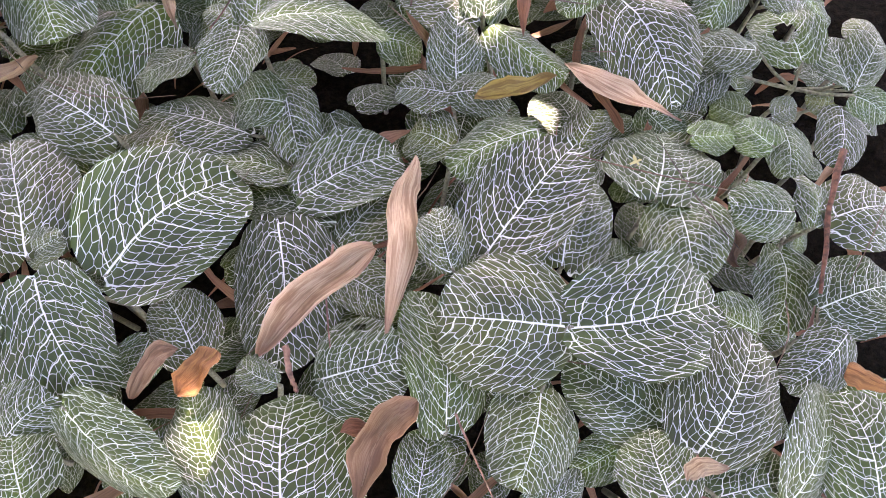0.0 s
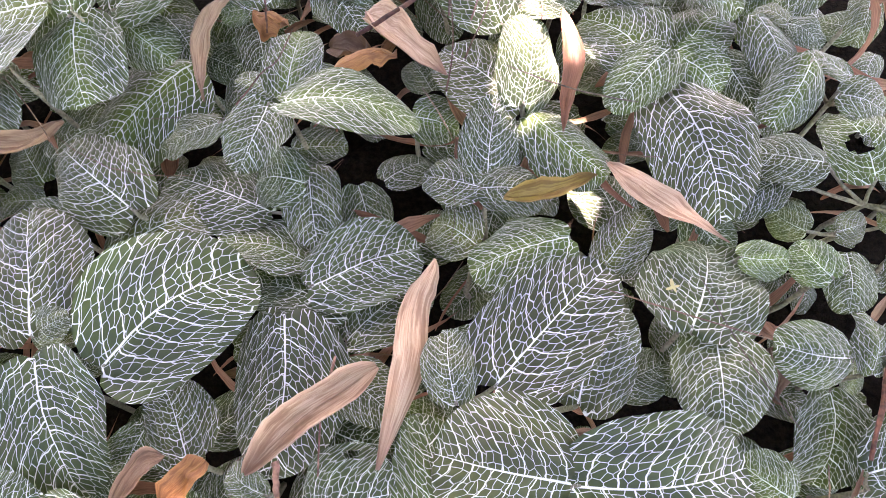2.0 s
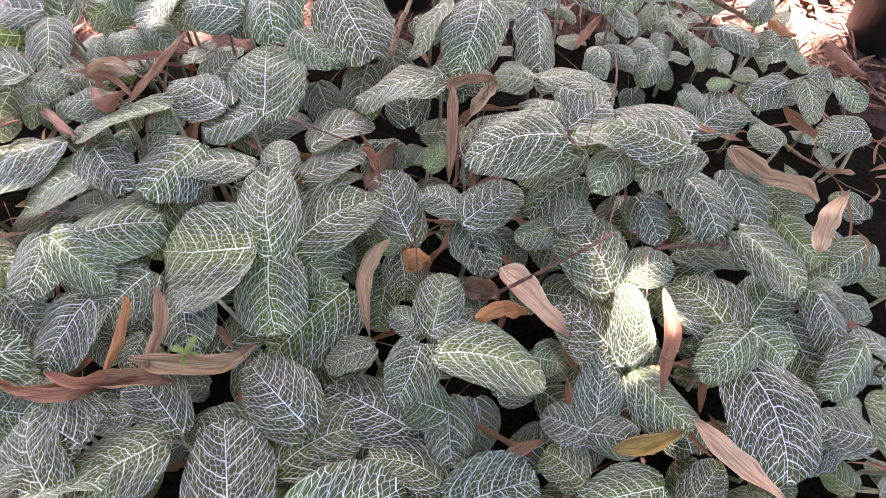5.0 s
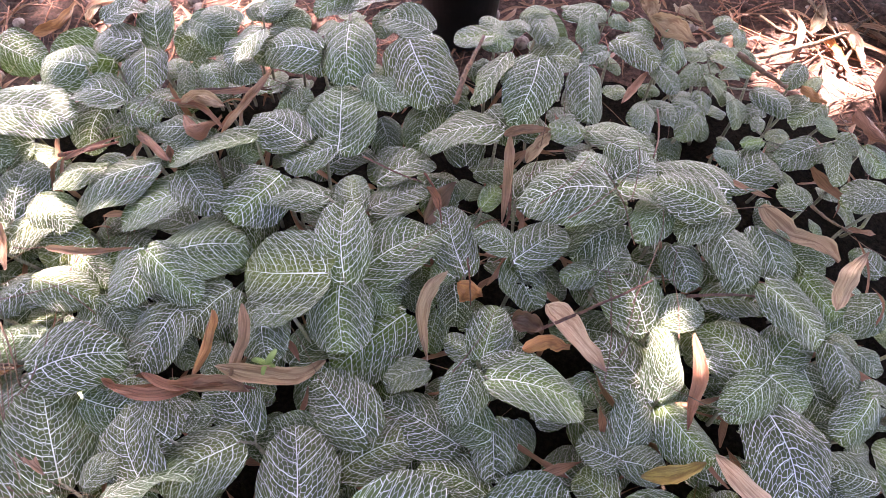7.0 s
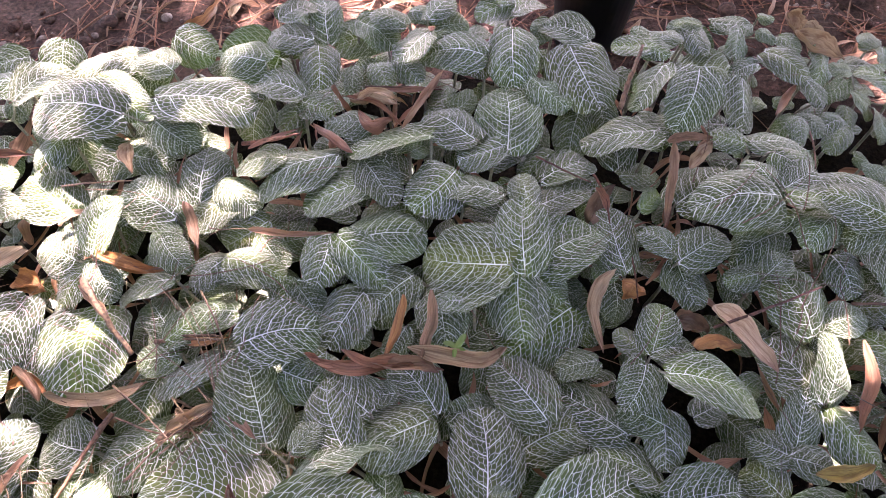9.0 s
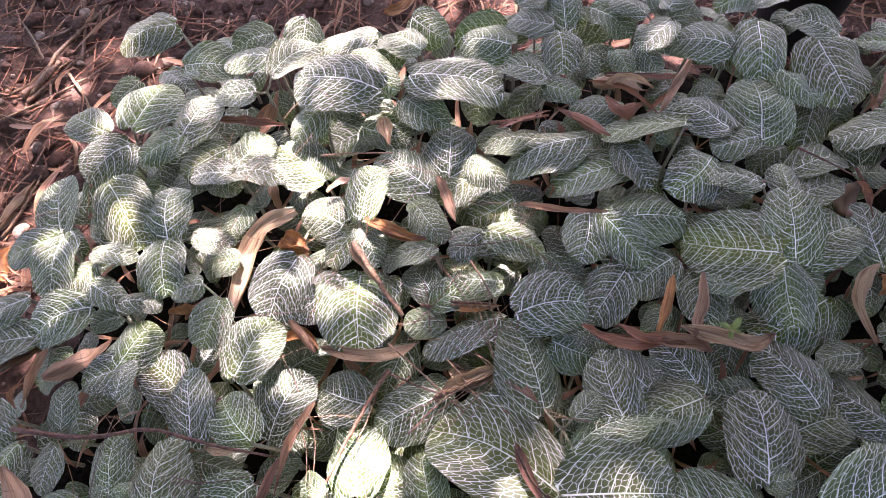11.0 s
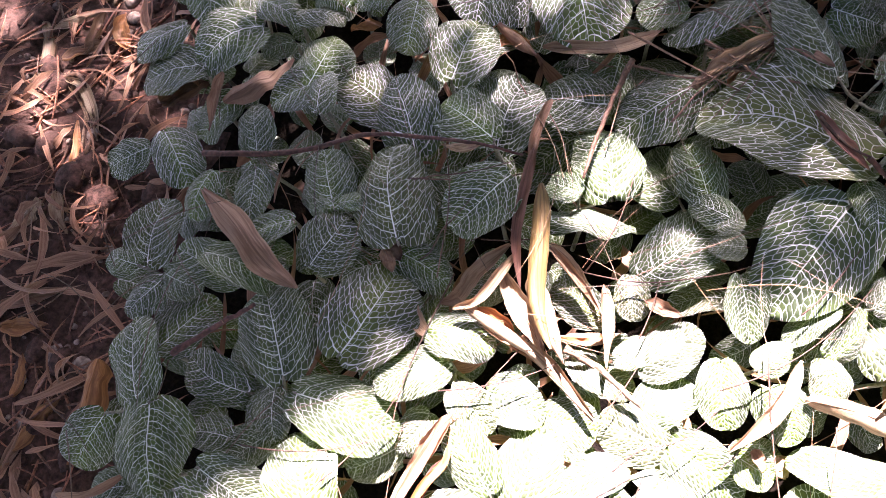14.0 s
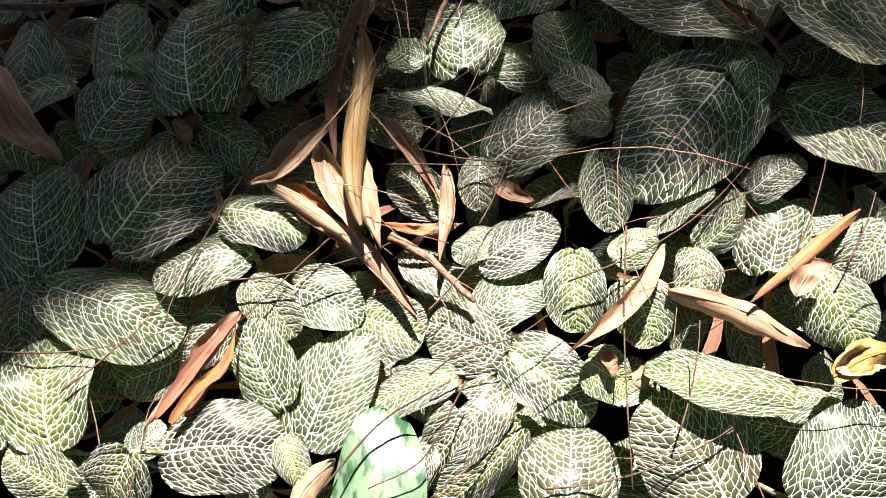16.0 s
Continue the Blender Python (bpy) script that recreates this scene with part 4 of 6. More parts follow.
nerve_plant(-0.887, 0.490, (-0.902, 0.484, 0.141, 79, -18, -1, 0.049, 0.044))
nerve_plant(-0.890, 0.567, (-0.866, 0.566, 0.172, 135, -26, -50, 0.073, 0.053), (-0.915, 0.569, 0.171, 135, 0, 8, 0.103, 0.080))
nerve_plant(-0.877, 0.617, (-0.877, 0.617, 0.172, -91, -22, 29, 0.061, 0.062))
nerve_plant(-0.737, 0.649, (-0.737, 0.649, 0.142, 117, 11, -45, 0.080, 0.076))
nerve_plant(-0.710, 0.693, (-0.700, 0.692, 0.126, 16, 22, -18, 0.083, 0.067), (-0.720, 0.702, 0.130, 120, 12, -4, 0.067, 0.056))
nerve_plant(-0.598, -0.333, (-0.598, -0.333, 0.145, 27, -23, 16, 0.056, 0.050))
nerve_plant(-0.568, -0.028, (-0.565, -0.014, 0.149, -41, -1, -16, 0.027, 0.022))
nerve_plant(-0.560, 0.310, (-0.550, 0.309, 0.180, -125, -15, -5, 0.051, 0.043), (-0.569, 0.311, 0.177, -147, -9, 6, 0.046, 0.038))
nerve_plant(-0.629, 0.366, (-0.629, 0.366, 0.152, -120, -25, 6, 0.052, 0.041))
nerve_plant(-0.632, 0.391, (-0.632, 0.391, 0.145, 140, -6, -36, 0.063, 0.058))
nerve_plant(-0.525, 0.585, (-0.507, 0.575, 0.126, 93, -18, -7, 0.045, 0.040))
nerve_plant(-0.571, 0.650, (-0.571, 0.650, 0.155, 97, 6, -30, 0.046, 0.041))
nerve_plant(-0.601, 0.732, (-0.601, 0.732, 0.144, 121, -3, -23, 0.077, 0.063))
nerve_plant(-0.354, -0.171, (-0.341, -0.171, 0.144, 99, -18, 45, 0.047, 0.043))
nerve_plant(-0.378, -0.076, (-0.401, -0.061, 0.145, -65, 18, -23, 0.040, 0.036))
nerve_plant(-0.335, -0.044, (-0.335, -0.044, 0.135, 6, -11, 18, 0.049, 0.040))
nerve_plant(-0.303, 0.041, (-0.327, 0.041, 0.132, 71, -1, -13, 0.058, 0.047), (-0.301, 0.055, 0.132, -28, -29, -1, 0.063, 0.051), (-0.283, 0.027, 0.126, 85, -11, 1, 0.052, 0.047))
nerve_plant(-0.366, 0.098, (-0.366, 0.098, 0.174, 18, -6, 31, 0.062, 0.047))
nerve_plant(-0.475, 0.209, (-0.491, 0.232, 0.180, -93, 3, 12, 0.030, 0.027))
nerve_plant(-0.399, 0.229, (-0.399, 0.229, 0.167, 117, 20, 6, 0.036, 0.033))
nerve_plant(-0.415, 0.302, (-0.415, 0.302, 0.169, 173, -15, -6, 0.042, 0.033))
nerve_plant(-0.306, 0.398, (-0.297, 0.414, 0.172, -119, -20, 11, 0.053, 0.048))
nerve_plant(-0.405, 0.490, (-0.395, 0.488, 0.146, -50, -16, 2, 0.060, 0.045), (-0.415, 0.492, 0.146, 46, -30, -6, 0.064, 0.050))
nerve_plant(-0.486, 0.520, (-0.486, 0.520, 0.180, -37, -6, 38, 0.034, 0.029))
nerve_plant(-0.336, 0.545, (-0.318, 0.535, 0.170, -50, 2, -15, 0.073, 0.056))
nerve_plant(-0.467, 0.582, (-0.457, 0.593, 0.178, -29, 10, 34, 0.047, 0.035))
nerve_plant(-0.453, 0.637, (-0.453, 0.637, 0.134, 136, -11, -3, 0.064, 0.061))
nerve_plant(-0.427, 0.774, (-0.435, 0.753, 0.128, 120, -11, 5, 0.049, 0.040))
nerve_plant(-0.299, -0.087, (-0.304, -0.076, 0.140, -22, -9, 3, 0.061, 0.050))
nerve_plant(-0.112, -0.081, (-0.112, -0.081, 0.131, -110, -16, 3, 0.044, 0.041))
nerve_plant(-0.128, -0.013, (-0.125, -0.031, 0.128, -151, -26, 7, 0.045, 0.040))
nerve_plant(-0.134, 0.069, (-0.108, 0.070, 0.163, 62, 5, -3, 0.029, 0.022))
nerve_plant(-0.196, 0.125, (-0.198, 0.102, 0.156, 161, -9, -34, 0.037, 0.031))
nerve_plant(-0.268, 0.137, (-0.270, 0.144, 0.154, 133, 1, -18, 0.024, 0.022), (-0.257, 0.136, 0.152, -56, -15, 15, 0.024, 0.022))
nerve_plant(-0.112, 0.227, (-0.112, 0.227, 0.146, 84, 5, 32, 0.074, 0.057))
nerve_plant(-0.287, 0.231, (-0.287, 0.231, 0.148, 91, 6, -11, 0.057, 0.051))
nerve_plant(-0.200, 0.450, (-0.202, 0.446, 0.137, -163, -20, -10, 0.052, 0.044), (-0.201, 0.447, 0.152, 91, -18, -36, 0.032, 0.027))
nerve_plant(-0.190, 0.519, (-0.192, 0.539, 0.155, -30, 7, 34, 0.035, 0.029))
nerve_plant(-0.142, 0.546, (-0.155, 0.551, 0.169, -35, 2, -10, 0.091, 0.072))
nerve_plant(-0.249, 0.579, (-0.249, 0.579, 0.129, -177, -30, -4, 0.056, 0.048))
nerve_plant(-0.223, 0.808, (-0.222, 0.800, 0.169, 59, 7, 4, 0.043, 0.034))
nerve_plant(-0.182, 0.858, (-0.187, 0.858, 0.153, -118, -15, 43, 0.053, 0.041), (-0.176, 0.857, 0.157, 89, -8, -21, 0.036, 0.028))
nerve_plant(0.079, -0.099, (0.079, -0.099, 0.154, 9, -8, -7, 0.062, 0.059))
nerve_plant(0.006, -0.055, (0.009, -0.024, 0.132, 95, 0, -7, 0.048, 0.036), (0.029, -0.050, 0.133, -14, -13, 9, 0.048, 0.037), (-0.001, -0.066, 0.140, -120, -24, 3, 0.053, 0.044), (-0.015, -0.079, 0.134, 75, -17, 6, 0.057, 0.046))
nerve_plant(0.081, -0.040, (0.091, -0.057, 0.142, -78, -8, -6, 0.062, 0.053))
nerve_plant(-0.051, 0.354, (-0.051, 0.354, 0.150, -83, -37, 33, 0.044, 0.039))
nerve_plant(-0.035, 0.581, (-0.048, 0.612, 0.183, -33, 12, 7, 0.058, 0.051))
nerve_plant(0.080, 0.590, (0.081, 0.616, 0.186, 84, -7, -2, 0.099, 0.081))
nerve_plant(-0.017, 0.776, (-0.012, 0.774, 0.122, 146, -18, -3, 0.038, 0.031))
nerve_plant(0.020, 0.856, (0.047, 0.863, 0.099, -66, 8, -17, 0.039, 0.033))
nerve_plant(0.060, 0.888, (0.050, 0.909, 0.101, -87, 7, -6, 0.054, 0.045))
nerve_plant(0.251, -0.009, (0.270, -0.013, 0.156, -16, -6, -9, 0.094, 0.075))
nerve_plant(0.207, 0.102, (0.207, 0.102, 0.169, 63, 12, -24, 0.039, 0.036))
nerve_plant(0.268, 0.193, (0.272, 0.198, 0.127, -178, -25, -21, 0.027, 0.021))
nerve_plant(0.160, 0.198, (0.161, 0.214, 0.135, -90, -24, 35, 0.052, 0.050))
nerve_plant(0.179, 0.296, (0.162, 0.295, 0.136, -125, -16, 32, 0.042, 0.037))
nerve_plant(0.291, 0.302, (0.271, 0.295, 0.126, -68, -3, 26, 0.026, 0.025), (0.246, 0.291, 0.132, 46, -19, -43, 0.032, 0.030), (0.324, 0.309, 0.126, 90, 3, -17, 0.023, 0.023))
nerve_plant(0.205, 0.472, (0.193, 0.448, 0.127, -148, -8, 16, 0.060, 0.047), (0.217, 0.495, 0.094, -48, 15, 3, 0.060, 0.048))
nerve_plant(0.136, 0.476, (0.146, 0.474, 0.118, 95, -18, 30, 0.082, 0.070))
nerve_plant(0.148, 0.602, (0.173, 0.605, 0.112, -127, -10, 42, 0.062, 0.051))
nerve_plant(0.291, 0.703, (0.291, 0.703, 0.126, 95, -21, -13, 0.051, 0.047))
nerve_plant(0.180, 0.853, (0.174, 0.839, 0.099, -91, 4, 6, 0.045, 0.040), (0.203, 0.867, 0.100, -29, 30, -31, 0.029, 0.025))

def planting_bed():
    """Near-black soil sheet heaped a little under the plants, shade of the gaps put into its colour."""
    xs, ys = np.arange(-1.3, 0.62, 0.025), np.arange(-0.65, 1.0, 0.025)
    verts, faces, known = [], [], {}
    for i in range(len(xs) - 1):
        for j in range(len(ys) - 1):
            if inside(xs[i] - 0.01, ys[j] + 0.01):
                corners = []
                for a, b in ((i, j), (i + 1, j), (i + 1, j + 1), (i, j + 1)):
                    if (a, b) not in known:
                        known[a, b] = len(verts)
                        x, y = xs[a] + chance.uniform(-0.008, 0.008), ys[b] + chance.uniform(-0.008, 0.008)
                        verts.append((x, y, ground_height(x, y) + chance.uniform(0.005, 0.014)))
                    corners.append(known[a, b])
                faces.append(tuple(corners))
    ob = new("planting_bed", mesh_of("planting_bed", verts, faces, BLACK_SOIL))
    tagged(ob, "near-black soil sheet, painted gap shade under the nerve plants", "compost", kind="structure")


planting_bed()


def low_growth():
    """Leaves of the lower storey, close under the canopy leaves, too many and too hidden to count."""
    verts, faces, uvs = [], [], []
    step = 0.056
    for i in range(54):
        for j in range(45):
            x = -1.3 + (i + 0.5 * (j % 2)) * step + chance.uniform(-0.014, 0.014)
            y = -0.62 + j * step * 0.95 + chance.uniform(-0.014, 0.014)
            near = [(p, l) for p, l in CANOPY if (p.x - x) ** 2 + (p.y - y) ** 2 < 0.075 ** 2]
            if not near or not inside(x + 0.02, y - 0.02):
                continue
            mean = sum(p.z for p, _ in near) / len(near)
            z = max(0.03, mean - 0.064 - 0.055 * chance.random())
            length = chance.uniform(0.7, 1.0) * min(0.085, max(0.036, sum(l for _, l in near) / len(near)))
            turn = Matrix.Translation((x, y, z)) @ Matrix.Rotation(chance.uniform(0, math.tau), 4, "Z") @ Matrix.Rotation(radians(chance.uniform(-28, 6)), 4, "X") @ Matrix.Rotation(radians(chance.uniform(-20, 20)), 4, "Y")
            v, f, t = blade(length, length * chance.uniform(0.68, 0.9), chance, None, None, 15, 5)
            faces += [tuple(n + len(verts) for n in face) for face in f]
            verts += [turn @ Vector((p[0], p[1] - length / 2, p[2])) for p in v]
            uvs += t
    ob = new("undergrowth", mesh_of("undergrowth", verts, faces, LEAF, uvs))
    ob.color = (1, 1, 1, 0.6)
    tagged(ob, "lower storey of veined leaves crowded under the canopy", "undergrowth", kind="stuff")


low_growth()

# ---- fallen leaves and twigs ----
TONES = {
    "tan": (0.78, 0.74, 0.66, 1), "pink": (1.25, 1.2, 1.2, 1), "orange": (0.85, 0.52, 0.26, 1), "yellow": (0.8, 0.78, 0.28, 1),
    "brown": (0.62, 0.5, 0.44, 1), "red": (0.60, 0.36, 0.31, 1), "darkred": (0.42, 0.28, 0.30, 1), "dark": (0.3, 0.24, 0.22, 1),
    "pale": (0.95, 0.94, 0.86, 1), "olive": (0.50, 0.46, 0.24, 1), "grey": (0.9, 0.85, 0.85, 1)}
WORDS = {
    "tan": "dry tan bamboo leaf lying curled on the plants", "pink": "dry pinkish brown bamboo leaf lying on the plants",
    "orange": "dry orange brown leaf lying among the plants", "yellow": "yellowing fallen leaf resting on the plants",
    "brown": "dry brown curled leaf lying among the plants", "red": "dry reddish brown leaf strip caught in the plants",
    "darkred": "dark red brown dry leaf strip among the plants", "dark": "dark brown fallen leaf deep among the plants",
    "pale": "bleached straw coloured dry leaf lying curled", "olive": "long olive yellow dry bamboo sheath standing upright"}


def smooth_line(points, count):
    """Points along a soft curve through the given ones."""
    points = [Vector(p) for p in points]
    ends = [points[0] * 2 - points[1], *points, points[-1] * 2 - points[-2]]
    made = []
    for i in range(count):
        s = i / (count - 1) * (len(points) - 1)
        k = min(int(s), len(points) - 2)
        f = s - k
        a, b, c, d = ends[k:k + 4]
        made.append(0.5 * ((2 * b) + (c - a) * f + (2 * a - 5 * b + 4 * c - d) * f * f + (3 * b - a - 3 * c + d) * f ** 3))
    return made


def dry_leaf(tone, width, *points):
    """A long pointed dry leaf, curled across and twisted a little along its way."""
    rows, cols = 17, 7
    line = smooth_line(points, rows)
    curl, twist, phase = chance.uniform(0.7, 1.9) * chance.choice((1, 1, -1)), chance.uniform(-0.9, 0.9), chance.uniform(0, 6.28)
    lean, blunt = chance.uniform(0.4, 0.65), chance.choice((0.0, 0.3, 0.6, 0.9))
    origin = line[0].copy()
    verts, uvs = [], []
    for i, p in enumerate(line):
        u = i / (rows - 1)
        way = (line[min(i + 1, rows - 1)] - line[max(i - 1, 0)]).normalized()
        side = way.cross(Vector((0, 0, 1)))
        side = side.normalized() if side.length > 1e-4 else Vector((1, 0, 0))
        up = side.cross(way)
        turn = twist * (u - 0.5)
        side, up = side * math.cos(turn) + up * math.sin(turn), up * math.cos(turn) - side * math.sin(turn)
        pointed = 2.6 * ((u + 0.006) ** (lean + 0.15)) * ((1.005 - u) ** (1.5 - lean))
        torn = 0.82 * min(1.0, ((u + 0.02) / 0.2) ** 0.6) * min(1.0, ((1.03 - u) / 0.3) ** 0.75)
        half = width / 2 * (pointed + (torn - pointed) * blunt) * (1 + 0.3 * noise.noise(Vector((u * 6, phase * 9, 0))) + 0.10 * noise.noise(Vector((u * 19, phase * 9, 4))))
        for j in range(cols):
            s = 2 * j / (cols - 1) - 1
            bend = curl * s
            r = half / max(math.sin(min(abs(curl), 1.45)), 0.3)
            across = math.sin(bend) * r * (1 if curl > 0 else -1)
            lift = (1 - math.cos(bend)) * r * (1 if curl > 0 else -1) + 0.05 * width * (1 - abs(s)) * math.sin(5 * u + phase) + width * 0.06 * math.sin(9 * u + phase + 2 * s) + width * 0.22 * noise.noise(Vector((u * 5, s * 1.3, phase * 7)))
            verts.append(p + side * across + up * lift - origin)
            uvs.append((u, s))
    ob = new("dry_leaf", mesh_of("dry_leaf", verts, sheet_faces(rows, cols), DRY, uvs))
    ob.location = origin
    ob.color = TONES[tone]
    ridge = [verts[i * cols + cols // 2] for i in range(0, rows - 1, 2)]
    v, f = tube(ridge, [width * (0.035 - 0.003 * i) for i in range(len(ridge))], 5)
    rib = new("midrib", mesh_of("midrib", v, f, DRY, [(0.3, 0.2)] * len(v)))
    rib.parent, rib.color = ob, TONES[tone]
    return tagged(ob, WORDS[tone], "dry leaf", "fallen leaves")


def twig(tone, width, *points):
    line = smooth_line(points, 14)
    origin = line[0].copy()
    line = [p - origin + Vector([chance.uniform(-0.12, 0.12) * width for _ in range(3)]) for p in line]
    verts, faces = tube(line, [width / 2 * (1 - 0.45 * i / 13) * chance.uniform(0.85, 1.15) for i in range(14)], 7)
    ob = new("twig", mesh_of("twig", verts, faces, TWIG))
    ob.location = origin
    ob.color = TONES[tone] if tone != "grey" else (1.4, 1.2, 1.2, 1)
    thin = width < 0.0028
    return tagged(ob, "thin dark dry strand lying across the leaves" if thin else "thin brown dry twig lying over the plants", "twig", "fallen twigs")


dry_leaf("tan", 0.0199, (-0.207, 0.437, 0.180), (-0.219, 0.414, 0.186), (-0.221, 0.381, 0.183), (-0.201, 0.332, 0.188))
dry_leaf("orange", 0.0281, (-0.194, 0.435, 0.163), (-0.179, 0.433, 0.155), (-0.165, 0.428, 0.156))
dry_leaf("tan", 0.0206, (-0.398, 0.270, 0.206), (-0.356, 0.271, 0.208), (-0.318, 0.282, 0.193), (-0.300, 0.306, 0.188))
dry_leaf("brown", 0.0186, (-0.436, 0.240, 0.206), (-0.403, 0.249, 0.202), (-0.377, 0.258, 0.200), (-0.360, 0.256, 0.199))
dry_leaf("brown", 0.0140, (-0.393, 0.333, 0.221), (-0.383, 0.306, 0.213), (-0.383, 0.284, 0.209), (-0.380, 0.262, 0.206))
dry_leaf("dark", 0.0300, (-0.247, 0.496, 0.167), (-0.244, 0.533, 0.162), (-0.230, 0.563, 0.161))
twig("red", 0.0061, (-0.167, 0.573, 0.176), (-0.159, 0.543, 0.166), (-0.159, 0.515, 0.154))
dry_leaf("pink", 0.0244, (-0.043, 0.149, 0.204), (-0.069, 0.125, 0.207), (-0.091, 0.106, 0.206), (-0.111, 0.081, 0.199))
dry_leaf("pink", 0.0249, (-0.019, 0.228, 0.177), (-0.029, 0.194, 0.186), (-0.025, 0.152, 0.210), (-0.033, 0.091, 0.216))
dry_leaf("brown", 0.0171, (-0.187, 0.056, 0.193), (-0.175, 0.080, 0.196), (-0.161, 0.085, 0.196))
dry_leaf("orange", 0.0239, (-0.140, 0.086, 0.188), (-0.152, 0.071, 0.188), (-0.162, 0.059, 0.188))
dry_leaf("brown", 0.0226, (-0.015, 0.052, 0.218), (-0.035, 0.033, 0.215), (-0.047, -0.003, 0.214))
twig("grey", 0.0017, (-0.071, 0.154, 0.195), (-0.072, 0.119, 0.203), (-0.067, 0.084, 0.207))
twig("grey", 0.0047, (-0.099, 0.089, 0.185), (-0.094, 0.071, 0.186), (-0.089, 0.061, 0.187))
dry_leaf("red", 0.0126, (-0.061, 0.037, 0.189), (-0.050, 0.039, 0.187), (-0.038, 0.035, 0.190))
dry_leaf("yellow", 0.0191, (0.023, 0.277, 0.179), (0.054, 0.287, 0.172), (0.089, 0.310, 0.159))
dry_leaf("pink", 0.0218, (0.096, 0.320, 0.161), (0.118, 0.297, 0.168), (0.147, 0.276, 0.174), (0.174, 0.258, 0.178))
dry_leaf("pink", 0.0285, (-0.095, 0.426, 0.177), (-0.066, 0.397, 0.192), (-0.025, 0.366, 0.190))
dry_leaf("orange", 0.0199, (-0.110, 0.369, 0.184), (-0.086, 0.387, 0.182), (-0.064, 0.383, 0.188))
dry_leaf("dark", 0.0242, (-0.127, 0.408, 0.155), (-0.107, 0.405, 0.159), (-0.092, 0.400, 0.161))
dry_leaf("red", 0.0153, (0.055, 0.427, 0.194), (0.065, 0.387, 0.191), (0.062, 0.356, 0.185), (0.061, 0.329, 0.181))
twig("darkred", 0.0039, (-0.096, 0.394, 0.192), (-0.049, 0.427, 0.202), (0.005, 0.470, 0.204))
dry_leaf("tan", 0.0325, (0.126, 0.620, 0.161), (0.156, 0.594, 0.156), (0.194, 0.588, 0.156), (0.213, 0.566, 0.164))
dry_leaf("tan", 0.0247, (0.206, 0.501, 0.173), (0.225, 0.552, 0.166), (0.249, 0.591, 0.159))
twig("darkred", 0.0042, (0.047, 0.472, 0.183), (0.090, 0.490, 0.172), (0.133, 0.500, 0.167))
dry_leaf("orange", 0.0184, (0.261, 0.085, 0.161), (0.273, 0.075, 0.165), (0.289, 0.064, 0.168))
twig("red", 0.0049, (0.287, 0.234, 0.178), (0.269, 0.193, 0.178), (0.261, 0.162, 0.175), (0.252, 0.128, 0.172))
dry_leaf("dark", 0.0323, (0.215, 0.202, 0.129), (0.220, 0.184, 0.130), (0.223, 0.164, 0.123))
dry_leaf("pale", 0.0133, (0.130, 0.009, 0.222), (0.139, 0.016, 0.223), (0.155, 0.016, 0.218))
twig("grey", 0.0015, (0.007, 0.045, 0.215), (0.017, 0.022, 0.214), (0.027, 0.000, 0.214))
dry_leaf("tan", 0.0242, (-0.586, 0.569, 0.191), (-0.563, 0.591, 0.191), (-0.516, 0.569, 0.207))
dry_leaf("brown", 0.0149, (-0.476, 0.629, 0.219), (-0.484, 0.578, 0.221), (-0.493, 0.518, 0.228))
twig("darkred", 0.0040, (-0.576, 0.598, 0.186), (-0.519, 0.600, 0.203), (-0.470, 0.605, 0.210))
dry_leaf("red", 0.0115, (-0.622, 0.527, 0.179), (-0.572, 0.493, 0.214), (-0.538, 0.472, 0.223))
twig("red", 0.0052, (-0.693, 0.467, 0.184), (-0.650, 0.478, 0.196), (-0.622, 0.495, 0.198))
dry_leaf("brown", 0.0100, (-0.606, 0.336, 0.233), (-0.551, 0.336, 0.249), (-0.509, 0.353, 0.249))
dry_leaf("brown", 0.0130, (-0.177, 0.611, 0.208), (-0.171, 0.578, 0.202), (-0.166, 0.545, 0.184), (-0.163, 0.514, 0.175))
dry_leaf("tan", 0.0181, (-0.151, 0.584, 0.200), (-0.141, 0.609, 0.203), (-0.132, 0.630, 0.204))
dry_leaf("brown", 0.0149, (-0.184, 0.612, 0.204), (-0.160, 0.624, 0.205), (-0.133, 0.633, 0.205))
dry_leaf("tan", 0.0342, (-0.036, 0.898, 0.156), (-0.007, 0.877, 0.154), (0.035, 0.868, 0.152))
dry_leaf("tan", 0.0301, (-0.048, 0.936, 0.154), (-0.038, 0.919, 0.147), (-0.030, 0.900, 0.146))
dry_leaf("red", 0.0129, (-0.054, 0.721, 0.174), (-0.038, 0.770, 0.154), (-0.024, 0.806, 0.150))
twig("brown", 0.0079, (-0.250, 0.636, 0.215), (-0.247, 0.683, 0.220), (-0.241, 0.752, 0.212))
dry_leaf("orange", 0.0205, (0.175, 0.829, 0.149), (0.192, 0.823, 0.148), (0.208, 0.810, 0.148))
twig("brown", 0.0087, (0.090, 0.863, 0.152), (0.120, 0.842, 0.153), (0.157, 0.824, 0.149))
dry_leaf("red", 0.0230, (0.253, 0.821, 0.138), (0.269, 0.798, 0.138), (0.291, 0.773, 0.137))
dry_leaf("pale", 0.0306, (-0.868, 0.252, 0.190), (-0.906, 0.215, 0.169), (-0.904, 0.164, 0.158), (-0.877, 0.094, 0.167))
dry_leaf("orange", 0.0316, (-0.885, 0.225, 0.151), (-0.867, 0.222, 0.154), (-0.847, 0.221, 0.159))
dry_leaf("tan", 0.0210, (-0.765, 0.111, 0.164), (-0.717, 0.117, 0.171), (-0.680, 0.135, 0.172), (-0.659, 0.157, 0.173))
